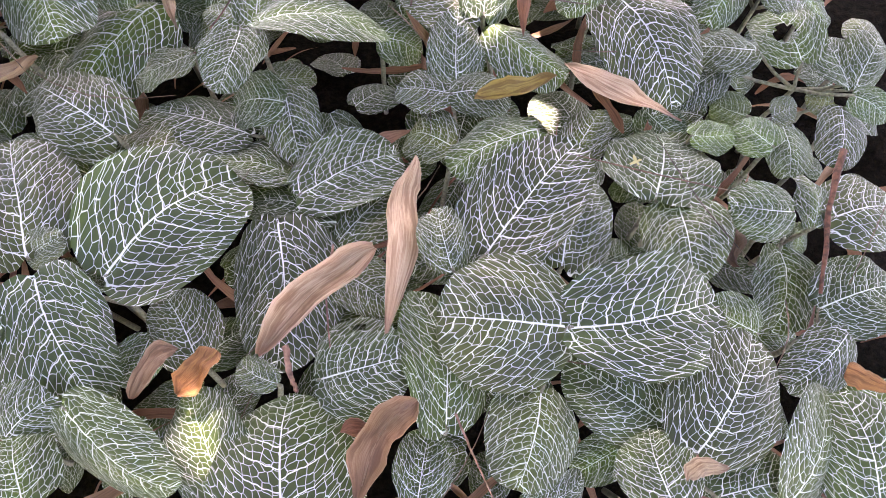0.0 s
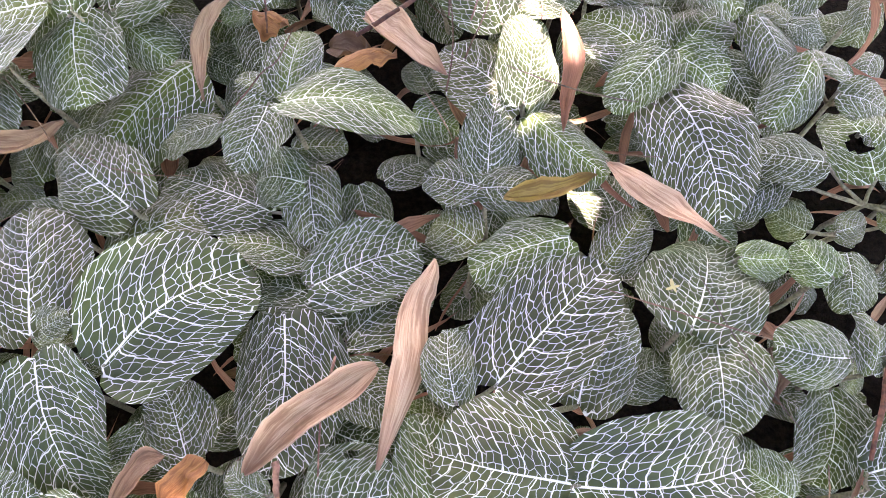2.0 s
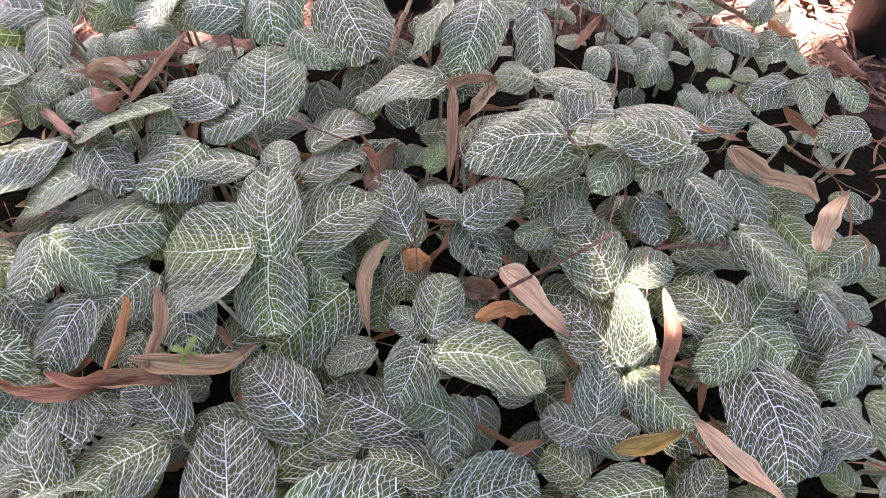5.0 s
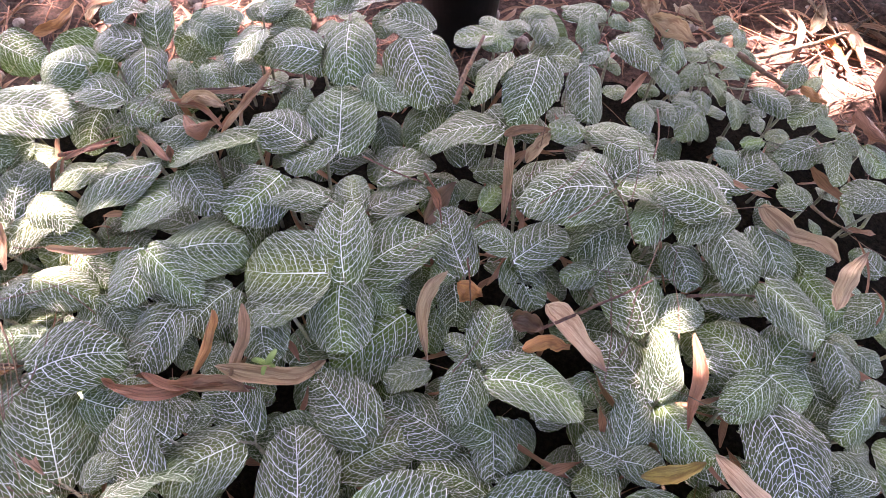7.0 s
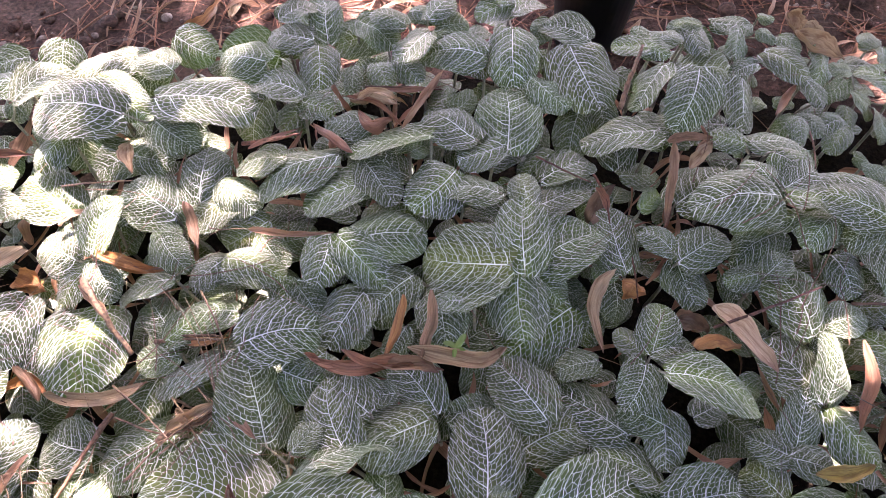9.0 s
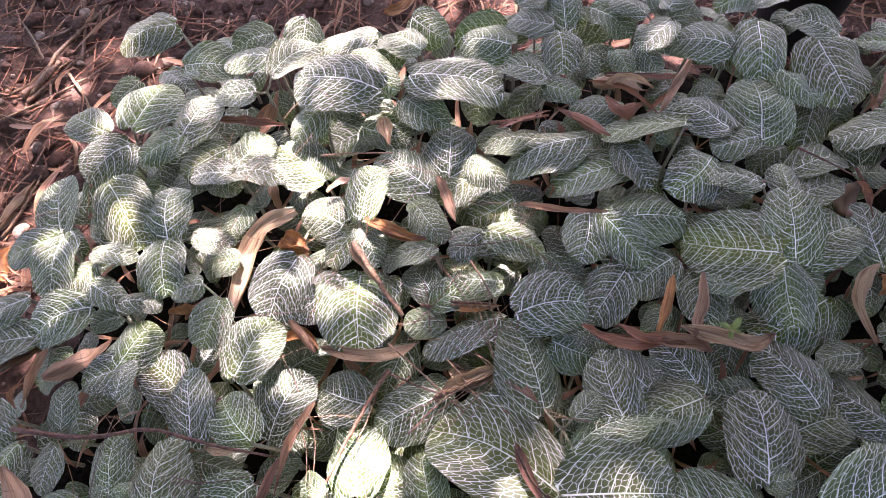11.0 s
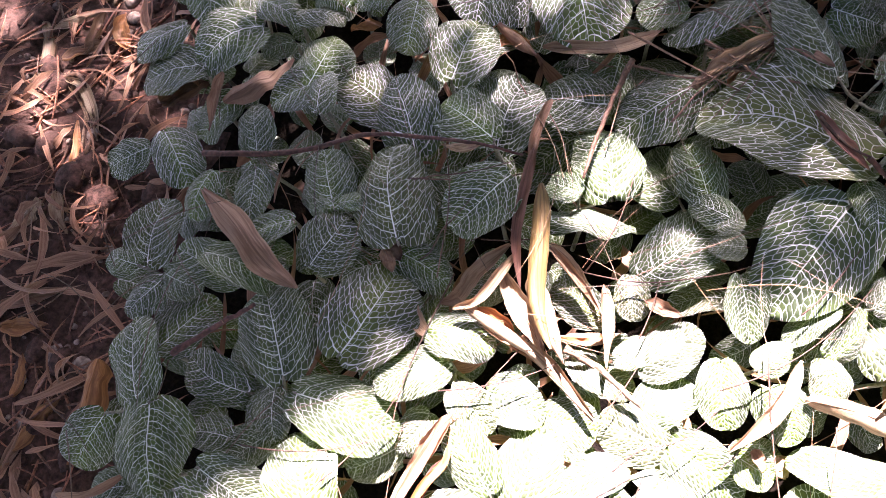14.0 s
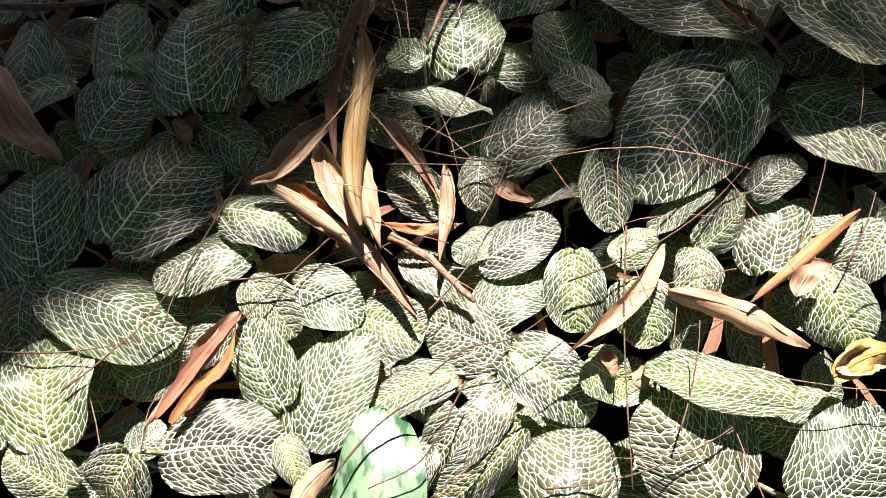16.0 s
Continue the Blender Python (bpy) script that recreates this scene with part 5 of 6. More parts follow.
dry_leaf("brown", 0.0133, (-0.819, 0.129, 0.165), (-0.795, 0.118, 0.161), (-0.769, 0.103, 0.161))
twig("tan", 0.0090, (-0.780, 0.237, 0.194), (-0.736, 0.207, 0.188), (-0.690, 0.179, 0.176))
dry_leaf("orange", 0.0155, (-0.782, 0.272, 0.194), (-0.744, 0.267, 0.187), (-0.701, 0.277, 0.184))
dry_leaf("tan", 0.0231, (-0.824, 0.416, 0.200), (-0.813, 0.399, 0.197), (-0.799, 0.380, 0.195))
dry_leaf("brown", 0.0281, (-1.047, -0.046, 0.177), (-1.022, -0.014, 0.174), (-1.003, 0.024, 0.168))
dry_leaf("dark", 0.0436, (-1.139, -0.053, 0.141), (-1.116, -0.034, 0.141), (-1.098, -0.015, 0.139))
dry_leaf("brown", 0.0130, (-1.064, -0.014, 0.175), (-1.054, -0.046, 0.179), (-1.042, -0.082, 0.181))
dry_leaf("darkred", 0.0200, (-1.066, 0.356, 0.158), (-1.021, 0.369, 0.154), (-0.963, 0.382, 0.160))
dry_leaf("orange", 0.0157, (-0.965, 0.081, 0.157), (-0.953, 0.090, 0.153), (-0.940, 0.103, 0.147))
twig("darkred", 0.0058, (-1.037, -0.106, 0.181), (-0.952, -0.082, 0.188), (-0.889, -0.049, 0.198), (-0.850, -0.040, 0.204))
twig("darkred", 0.0040, (-0.850, -0.040, 0.204), (-0.787, -0.030, 0.208), (-0.744, -0.017, 0.185))
twig("brown", 0.0059, (-0.678, 0.115, 0.173), (-0.685, 0.054, 0.173), (-0.687, -0.018, 0.175))
dry_leaf("brown", 0.0105, (-0.737, 0.051, 0.175), (-0.738, -0.002, 0.185), (-0.726, -0.056, 0.188))
dry_leaf("orange", 0.0113, (-0.658, 0.211, 0.167), (-0.615, 0.211, 0.188), (-0.584, 0.223, 0.202))
twig("tan", 0.0089, (-0.617, 0.104, 0.172), (-0.592, 0.136, 0.177), (-0.561, 0.155, 0.197))
dry_leaf("brown", 0.0119, (-0.556, 0.158, 0.194), (-0.533, 0.146, 0.200), (-0.510, 0.135, 0.203))
dry_leaf("brown", 0.0302, (-1.018, -0.140, 0.186), (-0.966, -0.164, 0.196), (-0.926, -0.189, 0.198), (-0.885, -0.201, 0.198))
twig("darkred", 0.0066, (-0.973, -0.289, 0.183), (-0.946, -0.257, 0.187), (-0.917, -0.225, 0.191))
dry_leaf("orange", 0.0296, (-1.097, -0.322, 0.093), (-1.085, -0.359, 0.096), (-1.070, -0.422, 0.096))
dry_leaf("brown", 0.0149, (-0.831, -0.140, 0.188), (-0.824, -0.149, 0.185), (-0.817, -0.157, 0.179))
dry_leaf("tan", 0.0159, (-0.797, -0.171, 0.173), (-0.779, -0.193, 0.171), (-0.761, -0.202, 0.167))
dry_leaf("darkred", 0.0129, (-0.518, 0.089, 0.201), (-0.496, 0.063, 0.206), (-0.471, 0.041, 0.211))
dry_leaf("brown", 0.0153, (-0.728, -0.255, 0.179), (-0.735, -0.286, 0.182), (-0.743, -0.315, 0.184))
dry_leaf("tan", 0.0097, (-0.736, -0.268, 0.182), (-0.741, -0.303, 0.185), (-0.748, -0.340, 0.189))
dry_leaf("pale", 0.0186, (-0.632, -0.317, 0.187), (-0.642, -0.339, 0.188), (-0.643, -0.358, 0.189))
twig("dark", 0.0015, (-0.764, -0.142, 0.184), (-0.770, -0.201, 0.184), (-0.771, -0.251, 0.187), (-0.766, -0.281, 0.189))
twig("dark", 0.0014, (-0.683, -0.169, 0.180), (-0.702, -0.209, 0.181), (-0.722, -0.261, 0.188))
twig("dark", 0.0016, (-0.631, -0.335, 0.196), (-0.613, -0.288, 0.194), (-0.582, -0.251, 0.196))
dry_leaf("pale", 0.0150, (-0.484, -0.123, 0.191), (-0.490, -0.156, 0.190), (-0.501, -0.182, 0.192), (-0.521, -0.211, 0.192))
dry_leaf("tan", 0.0214, (-0.472, -0.149, 0.182), (-0.441, -0.146, 0.183), (-0.414, -0.146, 0.183), (-0.383, -0.156, 0.184))
dry_leaf("yellow", 0.0215, (-0.365, -0.168, 0.183), (-0.351, -0.152, 0.185), (-0.334, -0.139, 0.186))
dry_leaf("orange", 0.0100, (-0.374, -0.062, 0.198), (-0.390, -0.087, 0.194), (-0.408, -0.117, 0.194), (-0.423, -0.141, 0.189))
dry_leaf("tan", 0.0178, (-0.398, -0.128, 0.188), (-0.394, -0.110, 0.190), (-0.382, -0.100, 0.190))
dry_leaf("tan", 0.0185, (-0.473, -0.208, 0.157), (-0.468, -0.199, 0.156), (-0.464, -0.191, 0.155))
dry_leaf("brown", 0.0111, (-0.497, -0.197, 0.173), (-0.493, -0.205, 0.175), (-0.489, -0.212, 0.176))
twig("dark", 0.0016, (-0.509, -0.117, 0.187), (-0.492, -0.190, 0.193), (-0.467, -0.274, 0.203))
twig("dark", 0.0013, (-0.596, -0.252, 0.192), (-0.580, -0.229, 0.192), (-0.554, -0.212, 0.192), (-0.527, -0.172, 0.187))
twig("dark", 0.0013, (-0.574, -0.248, 0.194), (-0.582, -0.298, 0.197), (-0.606, -0.325, 0.194))
dry_leaf("olive", 0.0186, (-0.716, -0.055, 0.223), (-0.704, -0.096, 0.218), (-0.689, -0.145, 0.211), (-0.667, -0.182, 0.211))
dry_leaf("tan", 0.0211, (-0.700, -0.124, 0.198), (-0.684, -0.148, 0.196), (-0.654, -0.187, 0.194))
dry_leaf("pale", 0.0209, (-0.725, -0.128, 0.191), (-0.703, -0.153, 0.188), (-0.671, -0.184, 0.186))
dry_leaf("tan", 0.0143, (-0.756, -0.159, 0.172), (-0.714, -0.176, 0.173), (-0.669, -0.186, 0.172), (-0.619, -0.217, 0.178))
dry_leaf("tan", 0.0177, (-0.727, -0.102, 0.186), (-0.748, -0.134, 0.177), (-0.755, -0.157, 0.172), (-0.768, -0.169, 0.174))
dry_leaf("darkred", 0.0115, (-0.733, -0.019, 0.208), (-0.728, -0.061, 0.213), (-0.722, -0.101, 0.207), (-0.706, -0.139, 0.196))
dry_leaf("brown", 0.0082, (-0.695, -0.091, 0.180), (-0.664, -0.111, 0.174), (-0.637, -0.129, 0.166))
dry_leaf("tan", 0.0134, (-0.641, -0.105, 0.166), (-0.628, -0.135, 0.165), (-0.619, -0.175, 0.167))
dry_leaf("orange", 0.0076, (-0.665, -0.161, 0.166), (-0.641, -0.157, 0.161), (-0.627, -0.145, 0.160))
twig("pale", 0.0069, (-0.657, -0.170, 0.172), (-0.624, -0.177, 0.169), (-0.586, -0.197, 0.179))
dry_leaf("tan", 0.0135, (-0.797, -0.169, 0.175), (-0.782, -0.190, 0.173), (-0.762, -0.201, 0.169))
dry_leaf("brown", 0.0153, (-0.604, -0.106, 0.159), (-0.588, -0.109, 0.161), (-0.571, -0.110, 0.164))
dry_leaf("dark", 0.0150, (-0.830, -0.133, 0.186), (-0.822, -0.139, 0.182), (-0.815, -0.145, 0.178))
twig("red", 0.0032, (-0.260, 0.537, 0.208), (-0.239, 0.518, 0.197), (-0.227, 0.486, 0.193))
twig("darkred", 0.0026, (-0.330, 0.534, 0.219), (-0.286, 0.521, 0.221), (-0.260, 0.524, 0.209))
dry_leaf("red", 0.0117, (-0.253, 0.522, 0.204), (-0.241, 0.514, 0.197), (-0.232, 0.501, 0.194))
dry_leaf("brown", 0.0168, (-0.731, 0.373, 0.171), (-0.708, 0.350, 0.170), (-0.682, 0.318, 0.174))
twig("brown", 0.0046, (-0.665, 0.210, 0.168), (-0.627, 0.217, 0.187), (-0.591, 0.222, 0.203))
twig("tan", 0.0033, (-0.619, 0.149, 0.177), (-0.589, 0.145, 0.181), (-0.552, 0.144, 0.198))
twig("tan", 0.0032, (-0.604, 0.125, 0.177), (-0.567, 0.123, 0.189), (-0.534, 0.115, 0.198))
dry_leaf("tan", 0.0170, (-0.614, 0.139, 0.175), (-0.581, 0.135, 0.184), (-0.560, 0.150, 0.196))
twig("tan", 0.0040, (0.186, 0.640, 0.155), (0.212, 0.621, 0.157), (0.231, 0.614, 0.158))
dry_leaf("brown", 0.0139, (-0.144, 0.605, 0.202), (-0.141, 0.623, 0.202), (-0.136, 0.635, 0.203))
dry_leaf("brown", 0.0243, (-0.127, 0.415, 0.147), (-0.109, 0.411, 0.152), (-0.092, 0.410, 0.154))
twig("red", 0.0025, (-0.191, 0.464, 0.169), (-0.182, 0.438, 0.169), (-0.174, 0.409, 0.170))
twig("red", 0.0028, (-0.004, 0.749, 0.144), (-0.003, 0.685, 0.172), (-0.012, 0.624, 0.205))
dry_leaf("orange", 0.0223, (-0.888, 0.220, 0.149), (-0.864, 0.221, 0.154), (-0.838, 0.218, 0.160))
twig("tan", 0.0029, (-0.883, 0.343, 0.180), (-0.837, 0.352, 0.196), (-0.788, 0.369, 0.199))
twig("tan", 0.0025, (-0.690, 0.141, 0.178), (-0.637, 0.123, 0.180), (-0.579, 0.100, 0.187))
twig("tan", 0.0024, (-0.627, 0.058, 0.179), (-0.605, 0.105, 0.185), (-0.565, 0.151, 0.207))
twig("tan", 0.0024, (-0.620, 0.149, 0.183), (-0.581, 0.125, 0.190), (-0.557, 0.106, 0.191))
twig("tan", 0.0025, (-0.638, 0.262, 0.203), (-0.603, 0.233, 0.205), (-0.574, 0.203, 0.208))
dry_leaf("tan", 0.0158, (-0.610, 0.115, 0.178), (-0.585, 0.138, 0.190), (-0.560, 0.157, 0.203))
twig("tan", 0.0052, (-0.677, 0.201, 0.168), (-0.634, 0.212, 0.182), (-0.590, 0.218, 0.203))
dry_leaf("pale", 0.0106, (-0.813, -0.039, 0.206), (-0.794, -0.036, 0.206), (-0.780, -0.026, 0.201))
dry_leaf("red", 0.0222, (-0.565, 0.549, 0.201), (-0.535, 0.527, 0.214), (-0.512, 0.552, 0.212))
dry_leaf("pink", 0.0109, (-0.843, 0.288, 0.195), (-0.833, 0.305, 0.198), (-0.821, 0.316, 0.197))
dry_leaf("orange", 0.0157, (-0.819, 0.102, 0.154), (-0.798, 0.120, 0.149), (-0.772, 0.111, 0.146))
twig("dark", 0.0033, (-0.514, 0.083, 0.204), (-0.494, 0.062, 0.208), (-0.473, 0.050, 0.214))
twig("darkred", 0.0049, (-0.473, 0.052, 0.210), (-0.456, 0.040, 0.209), (-0.438, 0.024, 0.207))
dry_leaf("orange", 0.0177, (-0.780, 0.270, 0.196), (-0.745, 0.270, 0.190), (-0.708, 0.271, 0.186))
dry_leaf("brown", 0.0122, (-0.782, 0.230, 0.189), (-0.754, 0.217, 0.186), (-0.725, 0.201, 0.184))
dry_leaf("red", 0.0100, (-0.743, -0.334, 0.190), (-0.737, -0.305, 0.189), (-0.731, -0.276, 0.186), (-0.724, -0.253, 0.185))
dry_leaf("orange", 0.0080, (-0.731, -0.332, 0.195), (-0.725, -0.309, 0.194), (-0.717, -0.287, 0.192), (-0.722, -0.264, 0.190))
dry_leaf("darkred", 0.0090, (-0.727, -0.326, 0.187), (-0.724, -0.301, 0.185), (-0.717, -0.286, 0.184))
dry_leaf("pale", 0.0200, (-0.364, -0.164, 0.181), (-0.352, -0.154, 0.181), (-0.335, -0.148, 0.182))
dry_leaf("pale", 0.0100, (-0.753, -0.174, 0.195), (-0.735, -0.161, 0.196), (-0.724, -0.129, 0.197), (-0.717, -0.107, 0.195))
dry_leaf("pale", 0.0120, (-0.745, -0.170, 0.198), (-0.713, -0.176, 0.193), (-0.669, -0.188, 0.181), (-0.614, -0.222, 0.174))
dry_leaf("orange", 0.0100, (-0.735, -0.166, 0.188), (-0.711, -0.168, 0.180), (-0.697, -0.174, 0.175))
dry_leaf("tan", 0.0120, (-0.695, -0.085, 0.172), (-0.670, -0.096, 0.155), (-0.629, -0.135, 0.162))
dry_leaf("brown", 0.0120, (-0.659, -0.158, 0.157), (-0.633, -0.149, 0.153), (-0.615, -0.138, 0.153))
dry_leaf("orange", 0.0120, (-0.421, 0.321, 0.215), (-0.417, 0.283, 0.207), (-0.418, 0.248, 0.204))
dry_leaf("red", 0.0140, (-0.485, 0.224, 0.218), (-0.443, 0.226, 0.214), (-0.403, 0.251, 0.201), (-0.356, 0.261, 0.194))
dry_leaf("red", 0.0100, (-0.495, 0.228, 0.217), (-0.467, 0.224, 0.217), (-0.427, 0.246, 0.205))
dry_leaf("red", 0.0120, (-0.461, 0.243, 0.216), (-0.427, 0.239, 0.212), (-0.394, 0.257, 0.200), (-0.360, 0.257, 0.194))
dry_leaf("red", 0.0090, (-0.592, 0.563, 0.202), (-0.541, 0.557, 0.210), (-0.494, 0.528, 0.218))
dry_leaf("darkred", 0.0090, (-0.574, 0.577, 0.203), (-0.505, 0.584, 0.218), (-0.469, 0.604, 0.216))
dry_leaf("red", 0.0090, (-0.507, 0.529, 0.213), (-0.485, 0.570, 0.219), (-0.480, 0.624, 0.216))
dry_leaf("tan", 0.0130, (-0.569, 0.560, 0.208), (-0.545, 0.571, 0.217), (-0.509, 0.558, 0.225))
dry_leaf("darkred", 0.0080, (-0.679, 0.458, 0.191), (-0.653, 0.479, 0.196), (-0.622, 0.503, 0.199))
dry_leaf("darkred", 0.0080, (-0.606, 0.508, 0.199), (-0.579, 0.498, 0.198), (-0.552, 0.487, 0.198))
dry_leaf("darkred", 0.0100, (-0.761, 0.265, 0.192), (-0.732, 0.270, 0.186), (-0.702, 0.278, 0.186))
twig("tan", 0.0026, (-0.680, 0.112, 0.169), (-0.608, 0.115, 0.174), (-0.557, 0.155, 0.197))
twig("pale", 0.0014, (-0.557, 0.154, 0.201), (-0.587, 0.132, 0.191), (-0.622, 0.098, 0.177))
twig("pale", 0.0014, (-0.557, 0.154, 0.201), (-0.590, 0.114, 0.185), (-0.628, 0.059, 0.175))
twig("pale", 0.0014, (-0.559, 0.150, 0.200), (-0.574, 0.116, 0.190), (-0.594, 0.070, 0.182))
twig("pale", 0.0014, (-0.561, 0.156, 0.201), (-0.582, 0.130, 0.192), (-0.607, 0.093, 0.178))
twig("pale", 0.0014, (-0.558, 0.153, 0.201), (-0.566, 0.117, 0.192), (-0.578, 0.065, 0.194))
twig("pale", 0.0014, (-0.563, 0.155, 0.200), (-0.615, 0.209, 0.197), (-0.676, 0.253, 0.195))
twig("pale", 0.0014, (-0.568, 0.161, 0.200), (-0.608, 0.211, 0.199), (-0.654, 0.251, 0.197))
twig("pale", 0.0014, (-0.561, 0.156, 0.201), (-0.588, 0.198, 0.201), (-0.621, 0.232, 0.196))
twig("pale", 0.0014, (-0.562, 0.162, 0.201), (-0.588, 0.208, 0.204), (-0.619, 0.243, 0.204))
twig("pale", 0.0014, (-0.572, 0.153, 0.198), (-0.626, 0.180, 0.188), (-0.688, 0.191, 0.185))
twig("pale", 0.0014, (-0.745, 0.026, 0.185), (-0.722, 0.004, 0.181), (-0.701, -0.030, 0.185))
twig("pale", 0.0014, (-0.738, 0.038, 0.176), (-0.717, 0.014, 0.178), (-0.699, -0.021, 0.181))
twig("pale", 0.0014, (-0.676, 0.016, 0.171), (-0.677, 0.062, 0.169), (-0.681, 0.096, 0.171))
twig("pale", 0.0014, (-0.557, 0.144, 0.200), (-0.538, 0.138, 0.211), (-0.523, 0.125, 0.212))
# litter on the bare soil
dry_leaf("pale", 0.0166, (-1.380, -0.015, 0.025), (-1.347, -0.019, 0.025), (-1.311, -0.050, 0.025), (-1.290, -0.081, 0.025))
dry_leaf("pale", 0.0308, (-1.325, -0.177, 0.021), (-1.332, -0.207, 0.021), (-1.341, -0.244, 0.021))
dry_leaf("pale", 0.0193, (-1.307, -0.160, 0.021), (-1.286, -0.184, 0.021), (-1.264, -0.207, 0.021))
dry_leaf("tan", 0.0174, (-1.477, 0.072, 0.023), (-1.430, 0.011, 0.023), (-1.431, -0.051, 0.023))
dry_leaf("orange", 0.0242, (-1.437, -0.108, 0.020), (-1.407, -0.099, 0.020), (-1.378, -0.084, 0.020))
dry_leaf("brown", 0.0185, (-1.299, -0.314, 0.020), (-1.260, -0.294, 0.020), (-1.223, -0.264, 0.020))
dry_leaf("orange", 0.0249, (-1.282, -0.335, 0.020), (-1.255, -0.327, 0.020), (-1.225, -0.312, 0.020))
dry_leaf("orange", 0.0162, (-1.222, -0.400, 0.021), (-1.228, -0.376, 0.021), (-1.236, -0.352, 0.021))
dry_leaf("brown", 0.0155, (-1.375, 0.029, 0.020), (-1.378, 0.065, 0.020), (-1.385, 0.100, 0.020))
dry_leaf("tan", 0.0127, (-1.283, -0.136, 0.021), (-1.298, -0.077, 0.021), (-1.327, -0.036, 0.021))
dry_leaf("orange", 0.0189, (-1.186, -0.449, 0.021), (-1.184, -0.412, 0.021), (-1.166, -0.380, 0.021))
dry_leaf("brown", 0.0156, (-1.189, -0.475, 0.020), (-1.187, -0.444, 0.020), (-1.190, -0.420, 0.020))
dry_leaf("brown", 0.0297, (-1.399, 0.131, 0.021), (-1.397, 0.169, 0.021), (-1.398, 0.213, 0.021))
dry_leaf("orange", 0.0240, (-1.318, 0.051, 0.021), (-1.345, 0.079, 0.021), (-1.355, 0.106, 0.021))
twig("tan", 0.0091, (-1.520, 0.361, 0.023), (-1.541, 0.463, 0.022), (-1.541, 0.603, 0.008))
twig("brown", 0.0083, (-1.601, 0.600, 0.006), (-1.544, 0.537, 0.012), (-1.489, 0.462, 0.020))
twig("brown", 0.0079, (-1.520, 0.343, 0.021), (-1.502, 0.429, 0.021), (-1.492, 0.508, 0.015))
twig("tan", 0.0061, (-1.559, 0.436, 0.021), (-1.618, 0.474, 0.019), (-1.672, 0.503, 0.016))
twig("brown", 0.0062, (-1.563, 0.563, 0.010), (-1.570, 0.510, 0.015), (-1.589, 0.486, 0.017))
dry_leaf("orange", 0.0272, (-1.029, 0.773, -0.007), (-0.997, 0.804, -0.010), (-1.005, 0.870, -0.017))
dry_leaf("pale", 0.0202, (-0.964, 0.833, -0.017), (-0.966, 0.863, -0.020), (-0.976, 0.899, -0.024))
twig("pale", 0.0093, (0.181, 1.042, -0.015), (0.251, 1.085, -0.015), (0.327, 1.137, -0.015))
twig("tan", 0.0076, (0.215, 1.173, -0.020), (0.243, 1.140, -0.020), (0.271, 1.114, -0.020))
twig("pale", 0.0066, (0.261, 1.205, -0.020), (0.289, 1.158, -0.020), (0.325, 1.103, -0.020))
dry_leaf("tan", 0.0274, (0.263, 1.128, -0.023), (0.277, 1.158, -0.023), (0.286, 1.201, -0.023))
dry_leaf("brown", 0.0317, (0.310, 1.169, -0.025), (0.337, 1.123, -0.025), (0.354, 1.077, -0.025))
twig("tan", 0.0057, (0.179, 1.147, -0.023), (0.227, 1.119, -0.023), (0.309, 1.134, -0.023))
dry_leaf("orange", 0.0193, (0.287, 1.124, -0.025), (0.310, 1.091, -0.025), (0.327, 1.052, -0.025))
dry_leaf("tan", 0.0375, (0.029, 1.137, -0.025), (0.060, 1.111, -0.025), (0.090, 1.086, -0.025))
twig("brown", 0.0086, (0.328, 1.147, -0.025), (0.356, 1.181, -0.025), (0.394, 1.218, -0.025))
twig("brown", 0.0075, (0.314, 1.055, -0.025), (0.337, 1.111, -0.025), (0.375, 1.186, -0.025))
dry_leaf("tan", 0.0210, (-1.391, 0.113, 0.023), (-1.394, 0.167, 0.023), (-1.396, 0.218, 0.023))
dry_leaf("tan", 0.0144, (-1.576, 0.206, 0.021), (-1.527, 0.166, 0.021), (-1.478, 0.118, 0.021))
twig("brown", 0.0083, (-1.396, -0.021, 0.023), (-1.365, -0.005, 0.023), (-1.326, -0.035, 0.023), (-1.291, -0.089, 0.023))
twig("brown", 0.0139, (-1.536, 0.351, 0.025), (-1.521, 0.399, 0.025), (-1.522, 0.440, 0.025))
dry_leaf("tan", 0.0205, (-1.453, 0.050, 0.021), (-1.426, 0.072, 0.021), (-1.392, 0.095, 0.021))
dry_leaf("brown", 0.0223, (-1.403, 0.011, 0.021), (-1.376, 0.035, 0.021), (-1.345, 0.055, 0.021))
twig("tan", 0.0047, (-1.486, 0.138, 0.023), (-1.487, 0.232, 0.023), (-1.466, 0.301, 0.023))
twig("tan", 0.0048, (-1.576, 0.303, 0.023), (-1.473, 0.311, 0.023), (-1.401, 0.361, 0.023))
twig("tan", 0.0060, (-1.556, 0.274, 0.020), (-1.496, 0.358, 0.020), (-1.444, 0.443, 0.020))
twig("tan", 0.0060, (-1.378, 0.111, 0.020), (-1.382, 0.170, 0.020), (-1.395, 0.229, 0.020))
twig("tan", 0.0060, (-1.517, 0.130, 0.020), (-1.471, 0.100, 0.020), (-1.436, 0.069, 0.020))
twig("tan", 0.0060, (-1.388, -0.007, 0.020), (-1.327, -0.052, 0.020), (-1.277, -0.098, 0.020))
twig("tan", 0.0060, (-1.288, -0.155, 0.020), (-1.306, -0.100, 0.020), (-1.332, -0.045, 0.020))
twig("tan", 0.0060, (-1.563, 0.350, 0.020), (-1.532, 0.401, 0.020), (-1.509, 0.450, 0.020))
dry_leaf("tan", 0.0160, (-1.393, 0.117, 0.020), (-1.392, 0.161, 0.020), (-1.399, 0.219, 0.020))
